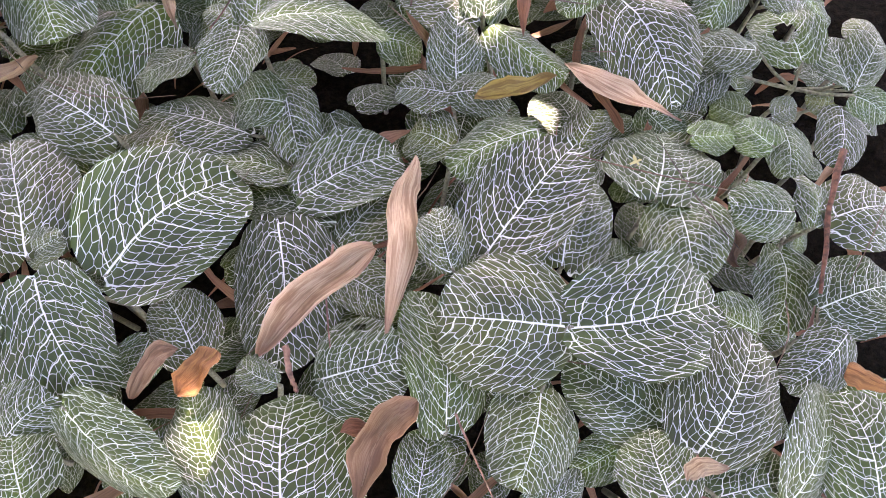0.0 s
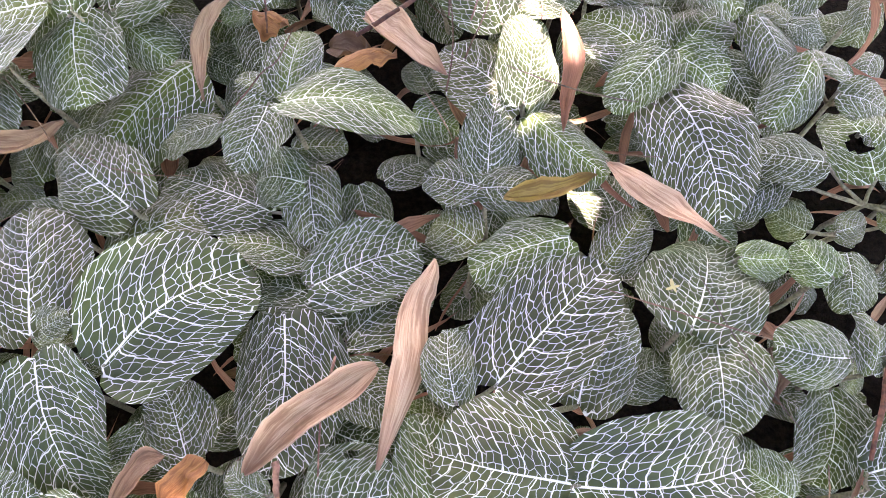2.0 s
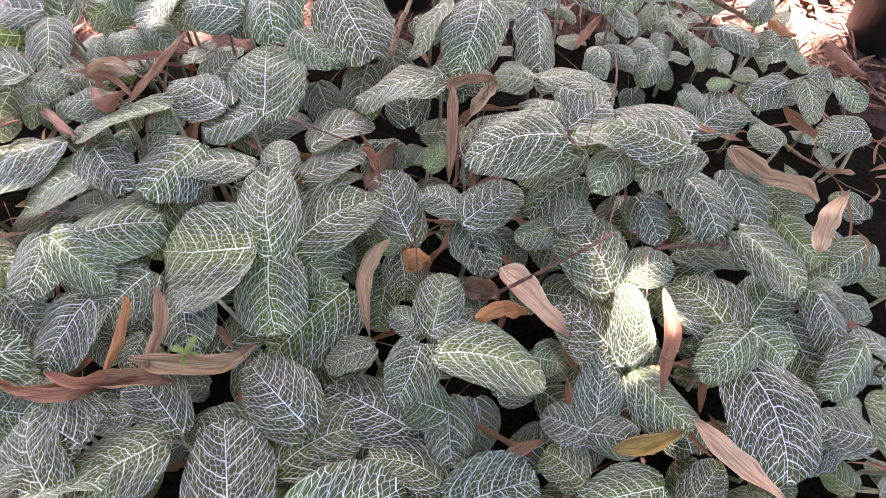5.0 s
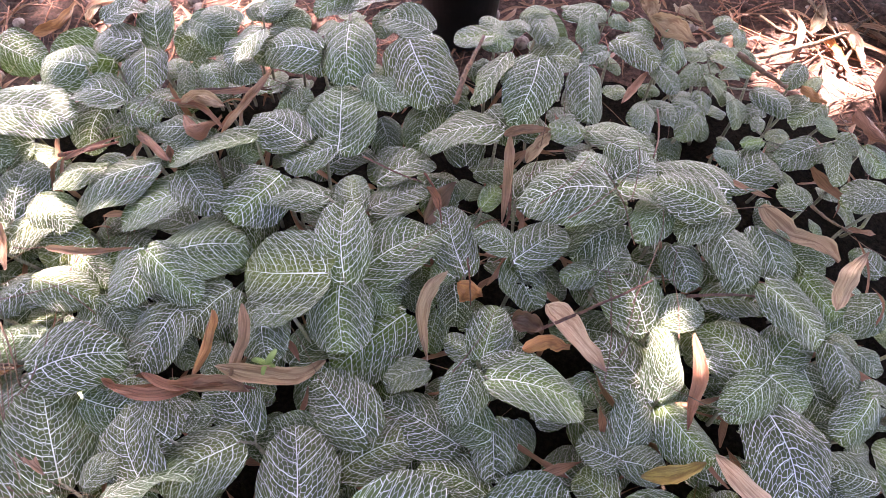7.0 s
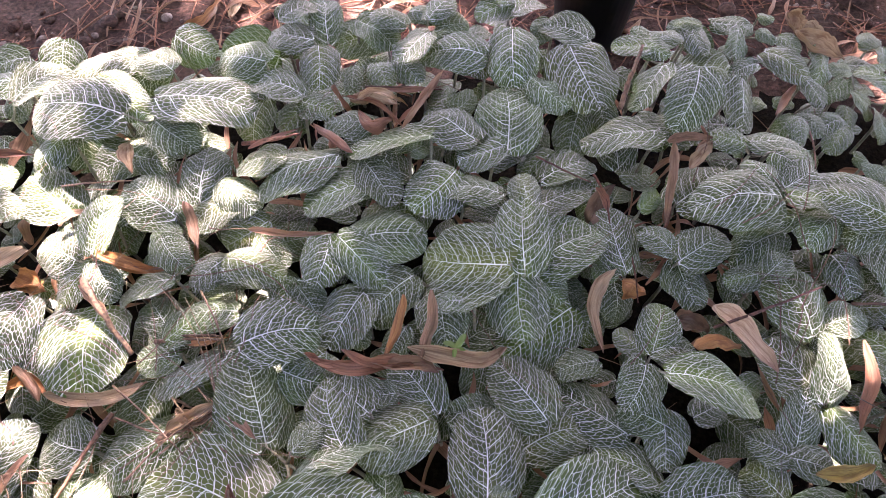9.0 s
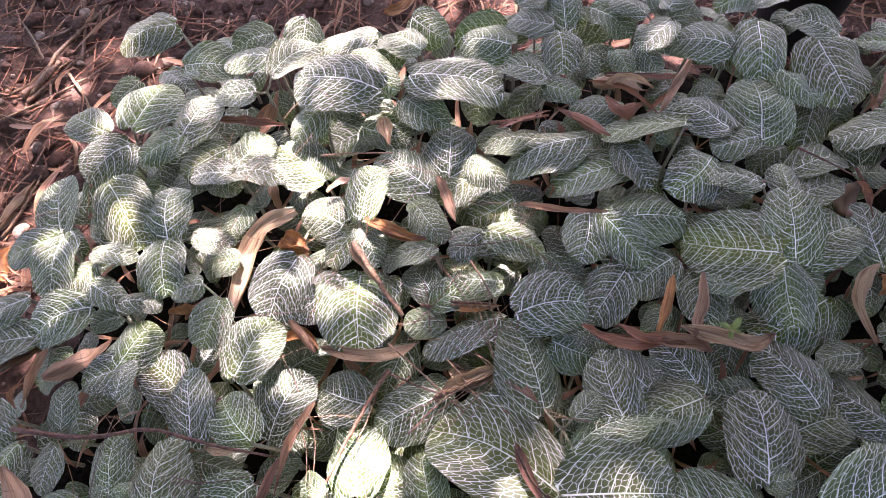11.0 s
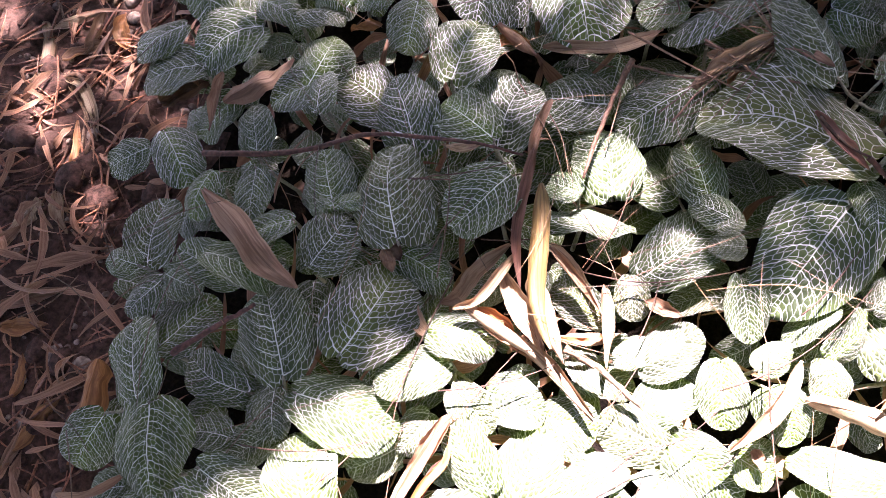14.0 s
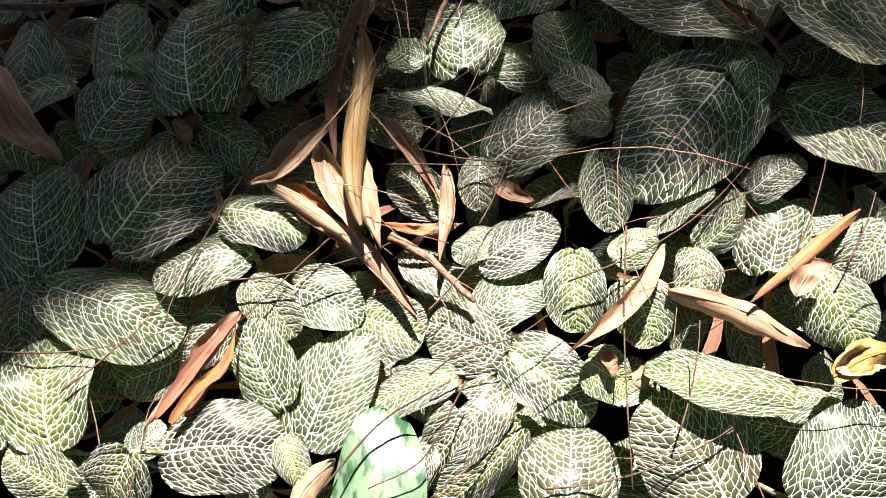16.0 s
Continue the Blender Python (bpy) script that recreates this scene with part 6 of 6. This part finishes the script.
dry_leaf("brown", 0.0120, (-1.382, -0.015, 0.020), (-1.338, -0.038, 0.020), (-1.280, -0.100, 0.020))
twig("brown", 0.0048, (-1.506, 0.393, 0.023), (-1.437, 0.311, 0.023), (-1.410, 0.222, 0.023))
twig("tan", 0.0058, (-1.491, 0.425, 0.023), (-1.415, 0.382, 0.023), (-1.359, 0.324, 0.023))
twig("brown", 0.0065, (-1.294, -0.106, 0.023), (-1.309, -0.038, 0.023), (-1.322, 0.015, 0.023))
dry_leaf("orange", 0.0166, (-1.287, -0.155, 0.021), (-1.307, -0.110, 0.021), (-1.332, -0.064, 0.021))

# ---- a weed seedling and other small growth ----
def plain_leaf_material(name, dark, light):
    m = Tree(name)
    uv = m.node("UVMap")
    parts = m.node("SeparateXYZ")
    m.put(parts.inputs[0], uv.outputs[0])
    grain = m.noise(uv.outputs[0], 14.0, 3.0)
    color = m.mix(grain, dark, light)
    color = m.mix(m.ramp(m.math("ABSOLUTE", parts.outputs[1]), 0.03, 0.09, 0.6, 0.0), color, light)
    return m.done(color, 0.5, m.bump(grain, 0.0005), 0.35, light, 0.3)


FRESH = plain_leaf_material("fresh_leaf", (0.07, 0.11, 0.02, 1), (0.17, 0.22, 0.06, 1))
PETAL = plain_leaf_material("petal", (0.36, 0.30, 0.10, 1), (0.50, 0.46, 0.20, 1))


def sprig(name, part_name, material, x, y, z, sizes, headings, label, category):
    thing = tagged(new(name), label, category)
    thing.location = (x, y, z - 0.03)
    verts, faces = tube([(0, 0, 0), (0.002, 0, 0.016), (0, 0, 0.03)], [0.0011, 0.001, 0.0008], 5)
    new("stem", mesh_of("stem", verts, faces, STEM)).parent = thing
    for size, heading in zip(sizes, headings):
        verts, faces, uvs = blade(size, size * 0.42, chance)
        ob = new(part_name, mesh_of(part_name, verts, faces, material, uvs))
        ob.parent = thing
        ob.matrix_basis = Matrix.Translation((0, 0, 0.03)) @ Matrix.Rotation(radians(heading), 4, "Z") @ Matrix.Rotation(radians(chance.uniform(-10, 25)), 4, "X")


sprig("weed_seedling", "leaf", FRESH, -0.350, 0.283, 0.212, (0.017, 0.014, 0.012, 0.011), (-20, 95, 190, 265), "tiny yellow green weed seedling growing between the plants", "seedling")
sprig("flower", "petal", PETAL, 0.136, 0.222, 0.182, (0.006, 0.005, 0.004, 0.004), (10, 110, 200, 290), "small withered yellow flower among the leaves", "flower")


def plant_pot(x, y, radius, high):
    """Black plastic pot, tapered, with a rolled rim and soil in it."""
    base = ground_height(x, y) - 0.004
    pot = tagged(new("plant_pot"), "black plastic plant pot standing on the soil", "plant pot", "pots beyond the bed")
    pot.location = (x, y, base)
    ring = [(0.72, 0.0), (0.76, 0.02), (0.97, 0.86), (1.06, 0.87), (1.07, 0.98), (1.04, 1.0), (0.99, 0.99), (0.96, 0.88), (0.93, 0.80), (0.72, 0.03), (0.0, 0.03)]
    count = 40
    verts = [Vector((r * radius * math.cos(math.tau * k / count), r * radius * math.sin(math.tau * k / count), h * high)) for r, h in ring for k in range(count)]
    faces = [(i * count + k, i * count + (k + 1) % count, (i + 1) * count + (k + 1) % count, (i + 1) * count + k) for i in range(len(ring) - 1) for k in range(count)]
    new("body", mesh_of("body", verts, faces, POT_PLASTIC)).parent = pot
    verts = [Vector((0, 0, 0.74 * high))] + [Vector((0.92 * radius * math.cos(math.tau * k / 24), 0.92 * radius * math.sin(math.tau * k / 24), 0.72 * high)) for k in range(24)]
    new("potting_soil", mesh_of("potting_soil", verts, [(0, k + 1, (k + 1) % 24 + 1) for k in range(24)], BLACK_SOIL)).parent = pot


plant_pot(-0.33, 1.0, 0.078, 0.20)
plant_pot(0.31, 1.37, 0.09, 0.14)
plant_pot(0.43, 1.03, 0.075, 0.12)


def mottled_material():
    m = Tree("mottled_leaf")
    uv = m.node("UVMap")
    parts = m.node("SeparateXYZ")
    m.put(parts.inputs[0], uv.outputs[0])
    blot = m.noise(m.vector(m.math("MULTIPLY", parts.outputs[0], 2.6), parts.outputs[1]), 4.2, 4.0)
    color = m.mix(m.ramp(blot, 0.46, 0.60), (0.10, 0.155, 0.095, 1), (0.022, 0.060, 0.030, 1))
    color = m.mix(m.ramp(m.math("ABSOLUTE", parts.outputs[1]), 0.02, 0.06, 0.5, 0.0), color, (0.16, 0.21, 0.12, 1))
    return m.done(color, 0.36, m.bump(blot, 0.0005), 0.45, (0.16, 0.26, 0.06, 1), 0.2)


def broad_leaf_plant(x, y, z, heading, pitch, length, width):
    base = ground_height(x, y - 0.05)
    plant = tagged(new("foliage_plant"), "smooth broad grey green leaf mottled with dark blotches", "plant")
    plant.location = (x, y - 0.05, base)
    verts, faces, uvs = blade(length, width, chance, 0.03, 0.25)
    leaf = new("leaf", mesh_of("leaf", verts, faces, mottled_material(), uvs))
    leaf.parent = plant
    leaf.matrix_basis = Matrix.Translation((0, 0.05, z - base)) @ Matrix.Rotation(radians(heading), 4, "Z") @ Matrix.Rotation(radians(pitch), 4, "X")
    verts, faces = tube([(0, 0, 0), (0.004, 0.01, (z - base) * 0.6), (0, 0.05, z - base)], [0.004, 0.0032, 0.0022], 7)
    new("stalk", mesh_of("stalk", verts, faces, STEM)).parent = plant


broad_leaf_plant(-0.598, -0.43, 0.176, 7, 3, 0.152, 0.062)

# ---- soil litter ----
def joined(name, pieces, material, label, category, uv=False):
    verts, faces, uvs = [], [], []
    for v, f, *t in pieces:
        faces += [tuple(k + len(verts) for k in face) for face in f]
        verts += v
        uvs += t[0] if t else []
    ob = new(name, mesh_of(name, verts, faces, material, uvs if uv else None))
    return tagged(ob, label, category, kind="stuff")


def bare(x, y):
    return not inside(x + 0.03, y - 0.03)


def straw_piece(x, y, z, length, width, rise=0.008):
    a = chance.uniform(0, math.tau)
    way = Vector((math.cos(a), math.sin(a), 0))
    mid = Vector((x, y, z + chance.uniform(0.002, rise)))
    line = bow(mid - way * length / 2, mid + way * length / 2 + Vector((0, 0, chance.uniform(-0.004, rise))), chance.uniform(-0.1, 0.1) * length, 5, (-way.y, way.x, 0.2))
    return tube(line, [width * 0.4, width / 2, width / 2, width / 2, width * 0.25], 4)


def scatter(count, low, high, test):
    done = 0
    while done < count:
        x, y = chance.uniform(low[0], high[0]), chance.uniform(low[1], high[1])
        if test(x, y):
            done += 1
            yield x, y, ground_height(x, y)


joined("straw_litter", [straw_piece(x, y, z, chance.uniform(0.03, 0.11), chance.uniform(0.0010, 0.0036)) for x, y, z in
       [*scatter(850, (-1.75, -0.6), (-1.05, 0.65), bare), *scatter(1300, (-1.3, 0.6), (0.6, 1.4), bare)]],
       TWIG, "brown dry straw and needles scattered over the soil", "straw").color = (1.45, 0.95, 0.8, 1)
joined("needle_litter", [straw_piece(x, y, z + chance.uniform(0.10, 0.19), chance.uniform(0.05, 0.13), chance.uniform(0.0006, 0.0011), 0.03) for x, y, z in
       scatter(200, (-1.2, -0.45), (0.4, 0.8), inside)], TWIG, "fine brown needles fallen over the leaves", "needles").color = (0.7, 0.7, 0.62, 1)


def flake(x, y, z):
    """A narrow curled strip of dry leaf."""
    length, width, a = chance.uniform(0.03, 0.13), chance.uniform(0.002, 0.008) if chance.random() < 0.85 else chance.uniform(0.008, 0.014), chance.gauss(1.2, 0.9)
    way, side = Vector((math.cos(a), math.sin(a), chance.uniform(-0.08, 0.12))), Vector((-math.sin(a), math.cos(a), chance.uniform(-0.6, 0.6))).normalized()
    bent, arch, roll = chance.uniform(-0.22, 0.22) * length, chance.uniform(0, 0.014), chance.uniform(-1.2, 1.2)
    verts, uvs = [], []
    for i in range(9):
        u = i / 8
        mid = Vector((x, y, z + 0.006)) + way * (u - 0.5) * length + Vector((-way.y, way.x, 0)) * bent * 4 * u * (1 - u) + Vector((0, 0, arch * 4 * u * (1 - u)))
        tilt = side * math.cos(roll * u) + Vector((0, 0, 1)) * math.sin(roll * u)
        half = width / 2 * min(1.0, 3.2 * (1 - u), 5 * u + 0.25) * (1 + 0.25 * math.sin(11 * u + x * 90))
        for s in (-1, 0, 1):
            verts.append(mid + tilt * s * half + Vector((0, 0, 0.35 * half * (s * s))))
            uvs.append((u, s))
    return verts, sheet_faces(9, 3), uvs


joined("leaf_litter", [flake(x, y, z) for x, y, z in [*scatter(170, (-1.7, -0.6), (-1.02, 0.6), bare), *scatter(190, (-1.6, -0.6), (-1.02, 0.16), bare), *scatter(330, (-1.2, 0.62), (0.6, 1.35), bare)]],
       DRY, "broken dry brown leaves strewn over the soil", "leaf litter", True).color = (0.78, 0.56, 0.48, 1)


joined("fallen_bits", [flake(x, y, z + chance.uniform(0.01, 0.12)) for x, y, z in scatter(500, (-1.2, -0.5), (0.45, 0.82), inside)],
       DRY, "rust brown dry leaf scraps caught between the plants", "leaf scraps", True).color = (0.62, 0.42, 0.34, 1)
for x, y, z in scatter(240, (-1.15, -0.45), (0.4, 0.75), inside):
    v, f, t = flake(x, y, z + chance.uniform(0.03, 0.12))
    scrap = new("leaf_scrap", mesh_of("leaf_scrap", [p - v[0] for p in v], f, DRY, t))
    scrap.location = v[0]
    scrap.color = (0.62, 0.42, 0.34, 1) if chance.random() < 0.7 else (0.8, 0.62, 0.48, 1)
    tagged(scrap, "curled scrap of rust brown dry leaf between the plants", "leaf scrap", "leaf scraps")
joined("dry_strands", [straw_piece(x, y, z + chance.uniform(0.13, 0.19), chance.uniform(0.06, 0.15), chance.uniform(0.0004, 0.0007), 0.03) for x, y, z in
       scatter(75, (-0.98, -0.25), (-0.42, 0.34), inside)], TWIG, "fine straw coloured strands tangled over the leaves", "strands").color = (1.3, 1.2, 1.0, 1)


def stone(x, y, z, size):
    ball = bmesh.new()
    bmesh.ops.create_icosphere(ball, subdivisions=2, radius=1)
    seed = chance.uniform(0, 99)
    stretch = Vector((chance.uniform(0.7, 1.2), chance.uniform(0.7, 1.2), chance.uniform(0.45, 0.75)))
    verts = [Vector((x, y, z + size * 0.2)) + Vector([c * s for c, s in zip(v.co * (1 + 0.22 * noise.noise(v.co * 1.3 + Vector((seed, 0, 0)))), stretch)]) * size for v in ball.verts]
    faces = [tuple(v.index for v in f.verts) for f in ball.faces]
    ball.free()
    return verts, faces


joined("pebbles", [stone(x, y, z, chance.uniform(0.002, 0.005) if chance.random() < 0.88 else chance.uniform(0.006, 0.014)) for x, y, z in
       [*scatter(520, (-1.75, -0.55), (-1.1, 0.7), bare), *scatter(330, (-1.2, 0.62), (0.6, 1.35), bare)]], PEBBLE, "small brown stones and soil crumbs on the ground", "pebbles")
joined("soil_clods", [stone(x, y, z, chance.uniform(0.006, 0.012) if chance.random() < 0.8 else chance.uniform(0.012, 0.022)) for x, y, z in
       [*scatter(420, (-1.75, -0.55), (-1.08, 0.75), bare), *scatter(200, (-1.2, 0.62), (0.6, 1.35), bare)]], SOIL, "crumbled red brown clods of dry soil", "soil clods")



def dry_fibre(x, y, angle, length, luck):
    """A hair-thin dry strand lying across the leaves, gently bowed."""
    points = []
    for k in range(6):
        s = (k / 5 - 0.5) * length
        px, py = x + s * math.cos(angle) - 2.2 * s * s * math.sin(angle), y + s * math.sin(angle) + 2.2 * s * s * math.cos(angle)
        near = sorted((p.x - px) ** 2 + (p.y - py) ** 2 + 0.0004 * (0.25 - p.z) for p, _ in CANOPY)[0]
        high = max((p.z for p, _ in CANOPY if (p.x - px) ** 2 + (p.y - py) ** 2 < near + 0.0022), default=0.17)
        points.append(Vector((px, py, high + 0.014)))
    low = min(q.z for q in points)
    for q in points:
        q.z = 0.6 * q.z + 0.4 * (low + 0.01)
    middle = points[2].copy()
    v, f = tube(smooth_line([q - middle for q in points], 12), [0.0007 - 0.00003 * k for k in range(12)], 5)
    ob = tagged(new("dry_fibre", mesh_of("dry_fibre", v, f, TWIG)), "hair-thin dark dry fibre lying across the leaves", "fibre", "dry fibres on the plants")
    ob.location, ob.color = middle, (0.35 + luck, 0.30 + 0.8 * luck, 0.28 + 0.7 * luck, 1)


strands = random.Random(77)
for _ in range(24):
    dry_fibre(strands.uniform(-0.82, -0.36), strands.uniform(-0.36, -0.04), strands.uniform(0.3, 1.9), strands.uniform(0.05, 0.15), strands.uniform(0, 0.25))
for _ in range(16):
    dry_fibre(strands.uniform(-0.78, -0.54), strands.uniform(0.06, 0.36), strands.uniform(0, 3.1), strands.uniform(0.04, 0.10), strands.uniform(0.2, 0.7))
for _ in range(12):
    dry_fibre(strands.uniform(-0.20, 0.05), strands.uniform(0.36, 0.62), strands.uniform(0.8, 2.3), strands.uniform(0.05, 0.12), strands.uniform(0.1, 0.5))

# ---- unseen shade tree added beyond the bed, towards the sun ----
LIT_EDGE = [(-0.93, -0.46), (-0.84, -0.34), (-0.785, -0.25), (-0.72, -0.15), (-0.63, -0.10), (-0.53, -0.115), (-0.44, -0.065), (-0.36, 0.0), (-0.29, -0.02), (-0.29, -0.9), (-0.97, -0.9)]
# crown thinned to fit the sun patches: centre, half sizes, share of sun through
GAPS = [(-0.90, 0.37, 0.075, 0.09, 0.17), (-0.765, 0.48, 0.09, 0.055, 0.09), (-0.84, 0.56, 0.12, 0.06, 0.09), (-0.47, 0.0, 0.20, 0.14, 0.011),
        (-0.685, 0.39, 0.052, 0.055, 0.13), (-0.755, 0.40, 0.07, 0.06, 0.10), (-0.80, 0.265, 0.08, 0.055, 0.10), (-0.742, 0.20, 0.06, 0.08, 0.095),
        (-0.84, 0.12, 0.055, 0.09, 0.14), (-0.64, 0.12, 0.045, 0.045, 0.15), (-0.675, 0.02, 0.045, 0.05, 0.48), (-0.655, -0.03, 0.06, 0.022, 0.40),
        (0.046, 0.403, 0.020, 0.038, 0.34), (-0.90, 0.30, 0.34, 0.33, 0.055), (-1.45, 0.25, 0.24, 0.45, 0.08), (-0.15, 0.28, 0.44, 0.22, 0.003),
        (-0.80, 1.05, 0.36, 0.12, 0.14), (0.22, 1.21, 0.13, 0.09, 0.3), (-0.68, 0.12, 0.15, 0.16, 0.022),
        (-0.60, -0.03, 0.08, 0.06, 0.05)]


def in_loop(x, y, loop):
    hit = False
    for (ax, ay), (bx, by) in zip(loop, loop[1:] + loop[:1]):
        if (ay > y) != (by > y) and x < (bx - ax) * (y - ay) / (by - ay) + ax:
            hit = not hit
    return hit


def sunlit(x, y):
    if in_loop(x, y, LIT_EDGE):
        return 1.0
    share = 0.0025
    for cx, cy, rx, ry, top in GAPS:
        r = ((x - cx) / rx) ** 2 + ((y - cy) / ry) ** 2
        if r < 1:
            share = max(share, top * min(1.0, 2.5 * (1 - r)))
    return share


def tree_leaf_material():
    m = Tree("tree_leaf")
    grain = m.noise(m.node("TexCoord").outputs["Object"], 30.0, 3.0)
    color = m.mix(grain, (0.03, 0.07, 0.015, 1), (0.07, 0.12, 0.03, 1))
    return m.done(color, 0.5, None, 0.4, color, 0.15)


TREE_LEAF = tree_leaf_material()


def shade_tree():
    chance = random.Random(31)
    foot = Vector((-0.2, 4.6, -0.04))
    tree = tagged(new("tree"), "unseen broad leafy tree added to shade the planting bed", "tree")
    tree.location = foot
    crown, high = [], 3.0
    over = SUN_WAY * (high / SUN_WAY.z)
    # crown also runs on overhead, to hold back sky light
    for i in range(96):
        for j in range(182):
            for layer in range(6):
                x, y = -2.6 + i * 0.04 + chance.uniform(-0.02, 0.02), -4.2 + j * 0.034 + chance.uniform(-0.02, 0.02)
                if y < -0.95 and layer > 1:
                    continue
                size = chance.uniform(0.045, 0.07)
                open_share = max(sunlit(x + dx, y + dy) for dx, dy in ((0, 0), (0.016, 0), (-0.016, 0), (0, 0.016), (0, -0.016)))
                if chance.random() > -math.log(open_share) / 6:
                    continue
                fine = open_share > 0.006
                for _ in range(4 if fine else 1):
                    wide = size * (0.5 if fine else 1.0)
                    dx, dy = (chance.uniform(-0.035, 0.035), chance.uniform(-0.035, 0.035)) if fine else (0, 0)
                    if fine and sunlit(x + dx, y + dy) > 0.6:
                        continue
                    at = Vector((x + dx, y + dy, 0.17)) + over + SUN_WAY * (chance.uniform(-0.25, 0.25) + 0.22 * layer)
                    a, b = chance.uniform(0, math.tau), chance.uniform(-0.6, 0.6)
                    way = Vector((math.cos(a), math.sin(a), b)).normalized()
                    side = way.cross(SUN_WAY + Vector((chance.uniform(-0.4, 0.4), chance.uniform(-0.4, 0.4), 0))).normalized()
                    verts = [at - way * wide * 0.6 - foot, at + side * wide * 0.34 - foot, at + way * wide * 0.6 - foot, at - side * wide * 0.34 - foot]
                    crown.append((verts, [(0, 1, 2, 3)]))
    verts, faces = [], []
    for v, f in crown:
        faces.append(tuple(range(len(verts), len(verts) + 4)))
        verts += v
    new("crown", mesh_of("crown", verts, faces, TREE_LEAF)).parent = tree
    top = Vector((-0.7, 0.2, 0.17)) + over - foot
    v, f = tube(smooth_line([(0, 0, -0.05), (0.05, 0.02, 0.9), (-0.05, -0.1, 1.8), (top * 0.5 + Vector((0, 0, 1.2)))], 14), [0.11 - 0.005 * k for k in range(14)], 10)
    new("trunk", mesh_of("trunk", v, f, TWIG)).parent = tree
    limbs = random.Random(12)
    for k in range(7):
        end = top + Vector((limbs.uniform(-1.3, 1.3), limbs.uniform(0.3, 1.2), 0.35))
        v, f = tube(smooth_line([(-0.05, -0.1, 1.7), Vector((0, 0, 2.3)).lerp(end, 0.4), end], 10), [0.05 - 0.004 * q for q in range(10)], 7)
        new("limb", mesh_of("limb", v, f, TWIG)).parent = tree


shade_tree()


# ---- unseen trees added round the bed, to screen off the low sky ----
def sky_screen_tree():
    tree = tagged(new("tree"), "unseen leafy tree added round the bed to block low sky", "tree", "trees round the bed")
    verts, faces = [], []
    for _ in range(3600):
        d = Vector((chance.gauss(0, 1), chance.gauss(0, 1), chance.gauss(0, 1))).normalized() * (chance.uniform(0.35, 1.0) ** 0.5)
        d *= 1 + 0.25 * noise.noise(d * 2.3)
        at = Vector((d.x * 1.45, d.y * 1.45, 2.3 + d.z * 1.35))
        way = Vector((chance.gauss(0, 1), chance.gauss(0, 1), chance.gauss(0, 0.5))).normalized()
        side, size = way.orthogonal().normalized(), chance.uniform(0.09, 0.16)
        faces.append(tuple(range(len(verts), len(verts) + 4)))
        verts += [at - way * size * 0.6, at + side * size * 0.33, at + way * size * 0.6, at - side * size * 0.33]
    new("crown", mesh_of("crown", verts, faces, TREE_LEAF)).parent = tree
    v, f = tube(smooth_line([(0, 0, -0.05), (0.04, 0.02, 0.8), (-0.03, 0.05, 1.7), (0, 0, 2.7)], 12), [0.10 - 0.006 * k for k in range(12)], 10)
    new("trunk", mesh_of("trunk", v, f, TWIG)).parent = tree
    for k in range(6):
        a = k * 1.05
        v, f = tube(smooth_line([(-0.02, 0.03, 1.3 + 0.1 * k), (0.5 * math.cos(a), 0.5 * math.sin(a), 1.9 + 0.1 * k), (1.1 * math.cos(a), 1.1 * math.sin(a), 2.3 + 0.12 * k)], 9), [0.04 - 0.004 * q for q in range(9)], 7)
        new("limb", mesh_of("limb", v, f, TWIG)).parent = tree
    return tree


def ring_pose(angle, far=3.5):
    return pose(-0.4 + far * math.cos(radians(angle)), 0.2 + far * math.sin(radians(angle)), -0.02, 0, 0, angle * 3)


first_tree = sky_screen_tree()
first_tree.matrix_basis = ring_pose(10)
for angle in (50, 165, 200, 235, 265, 300, 335):
    copy_thing(first_tree, ring_pose(angle))
for angle in (0, 32, 66, 145, 183, 218, 250, 283, 318):
    copy_thing(first_tree, ring_pose(angle, 5.6))
for angle in (84, 104, 124):
    copy_thing(first_tree, ring_pose(angle, 6.2))
copy_thing(first_tree, ring_pose(36, 2.4))
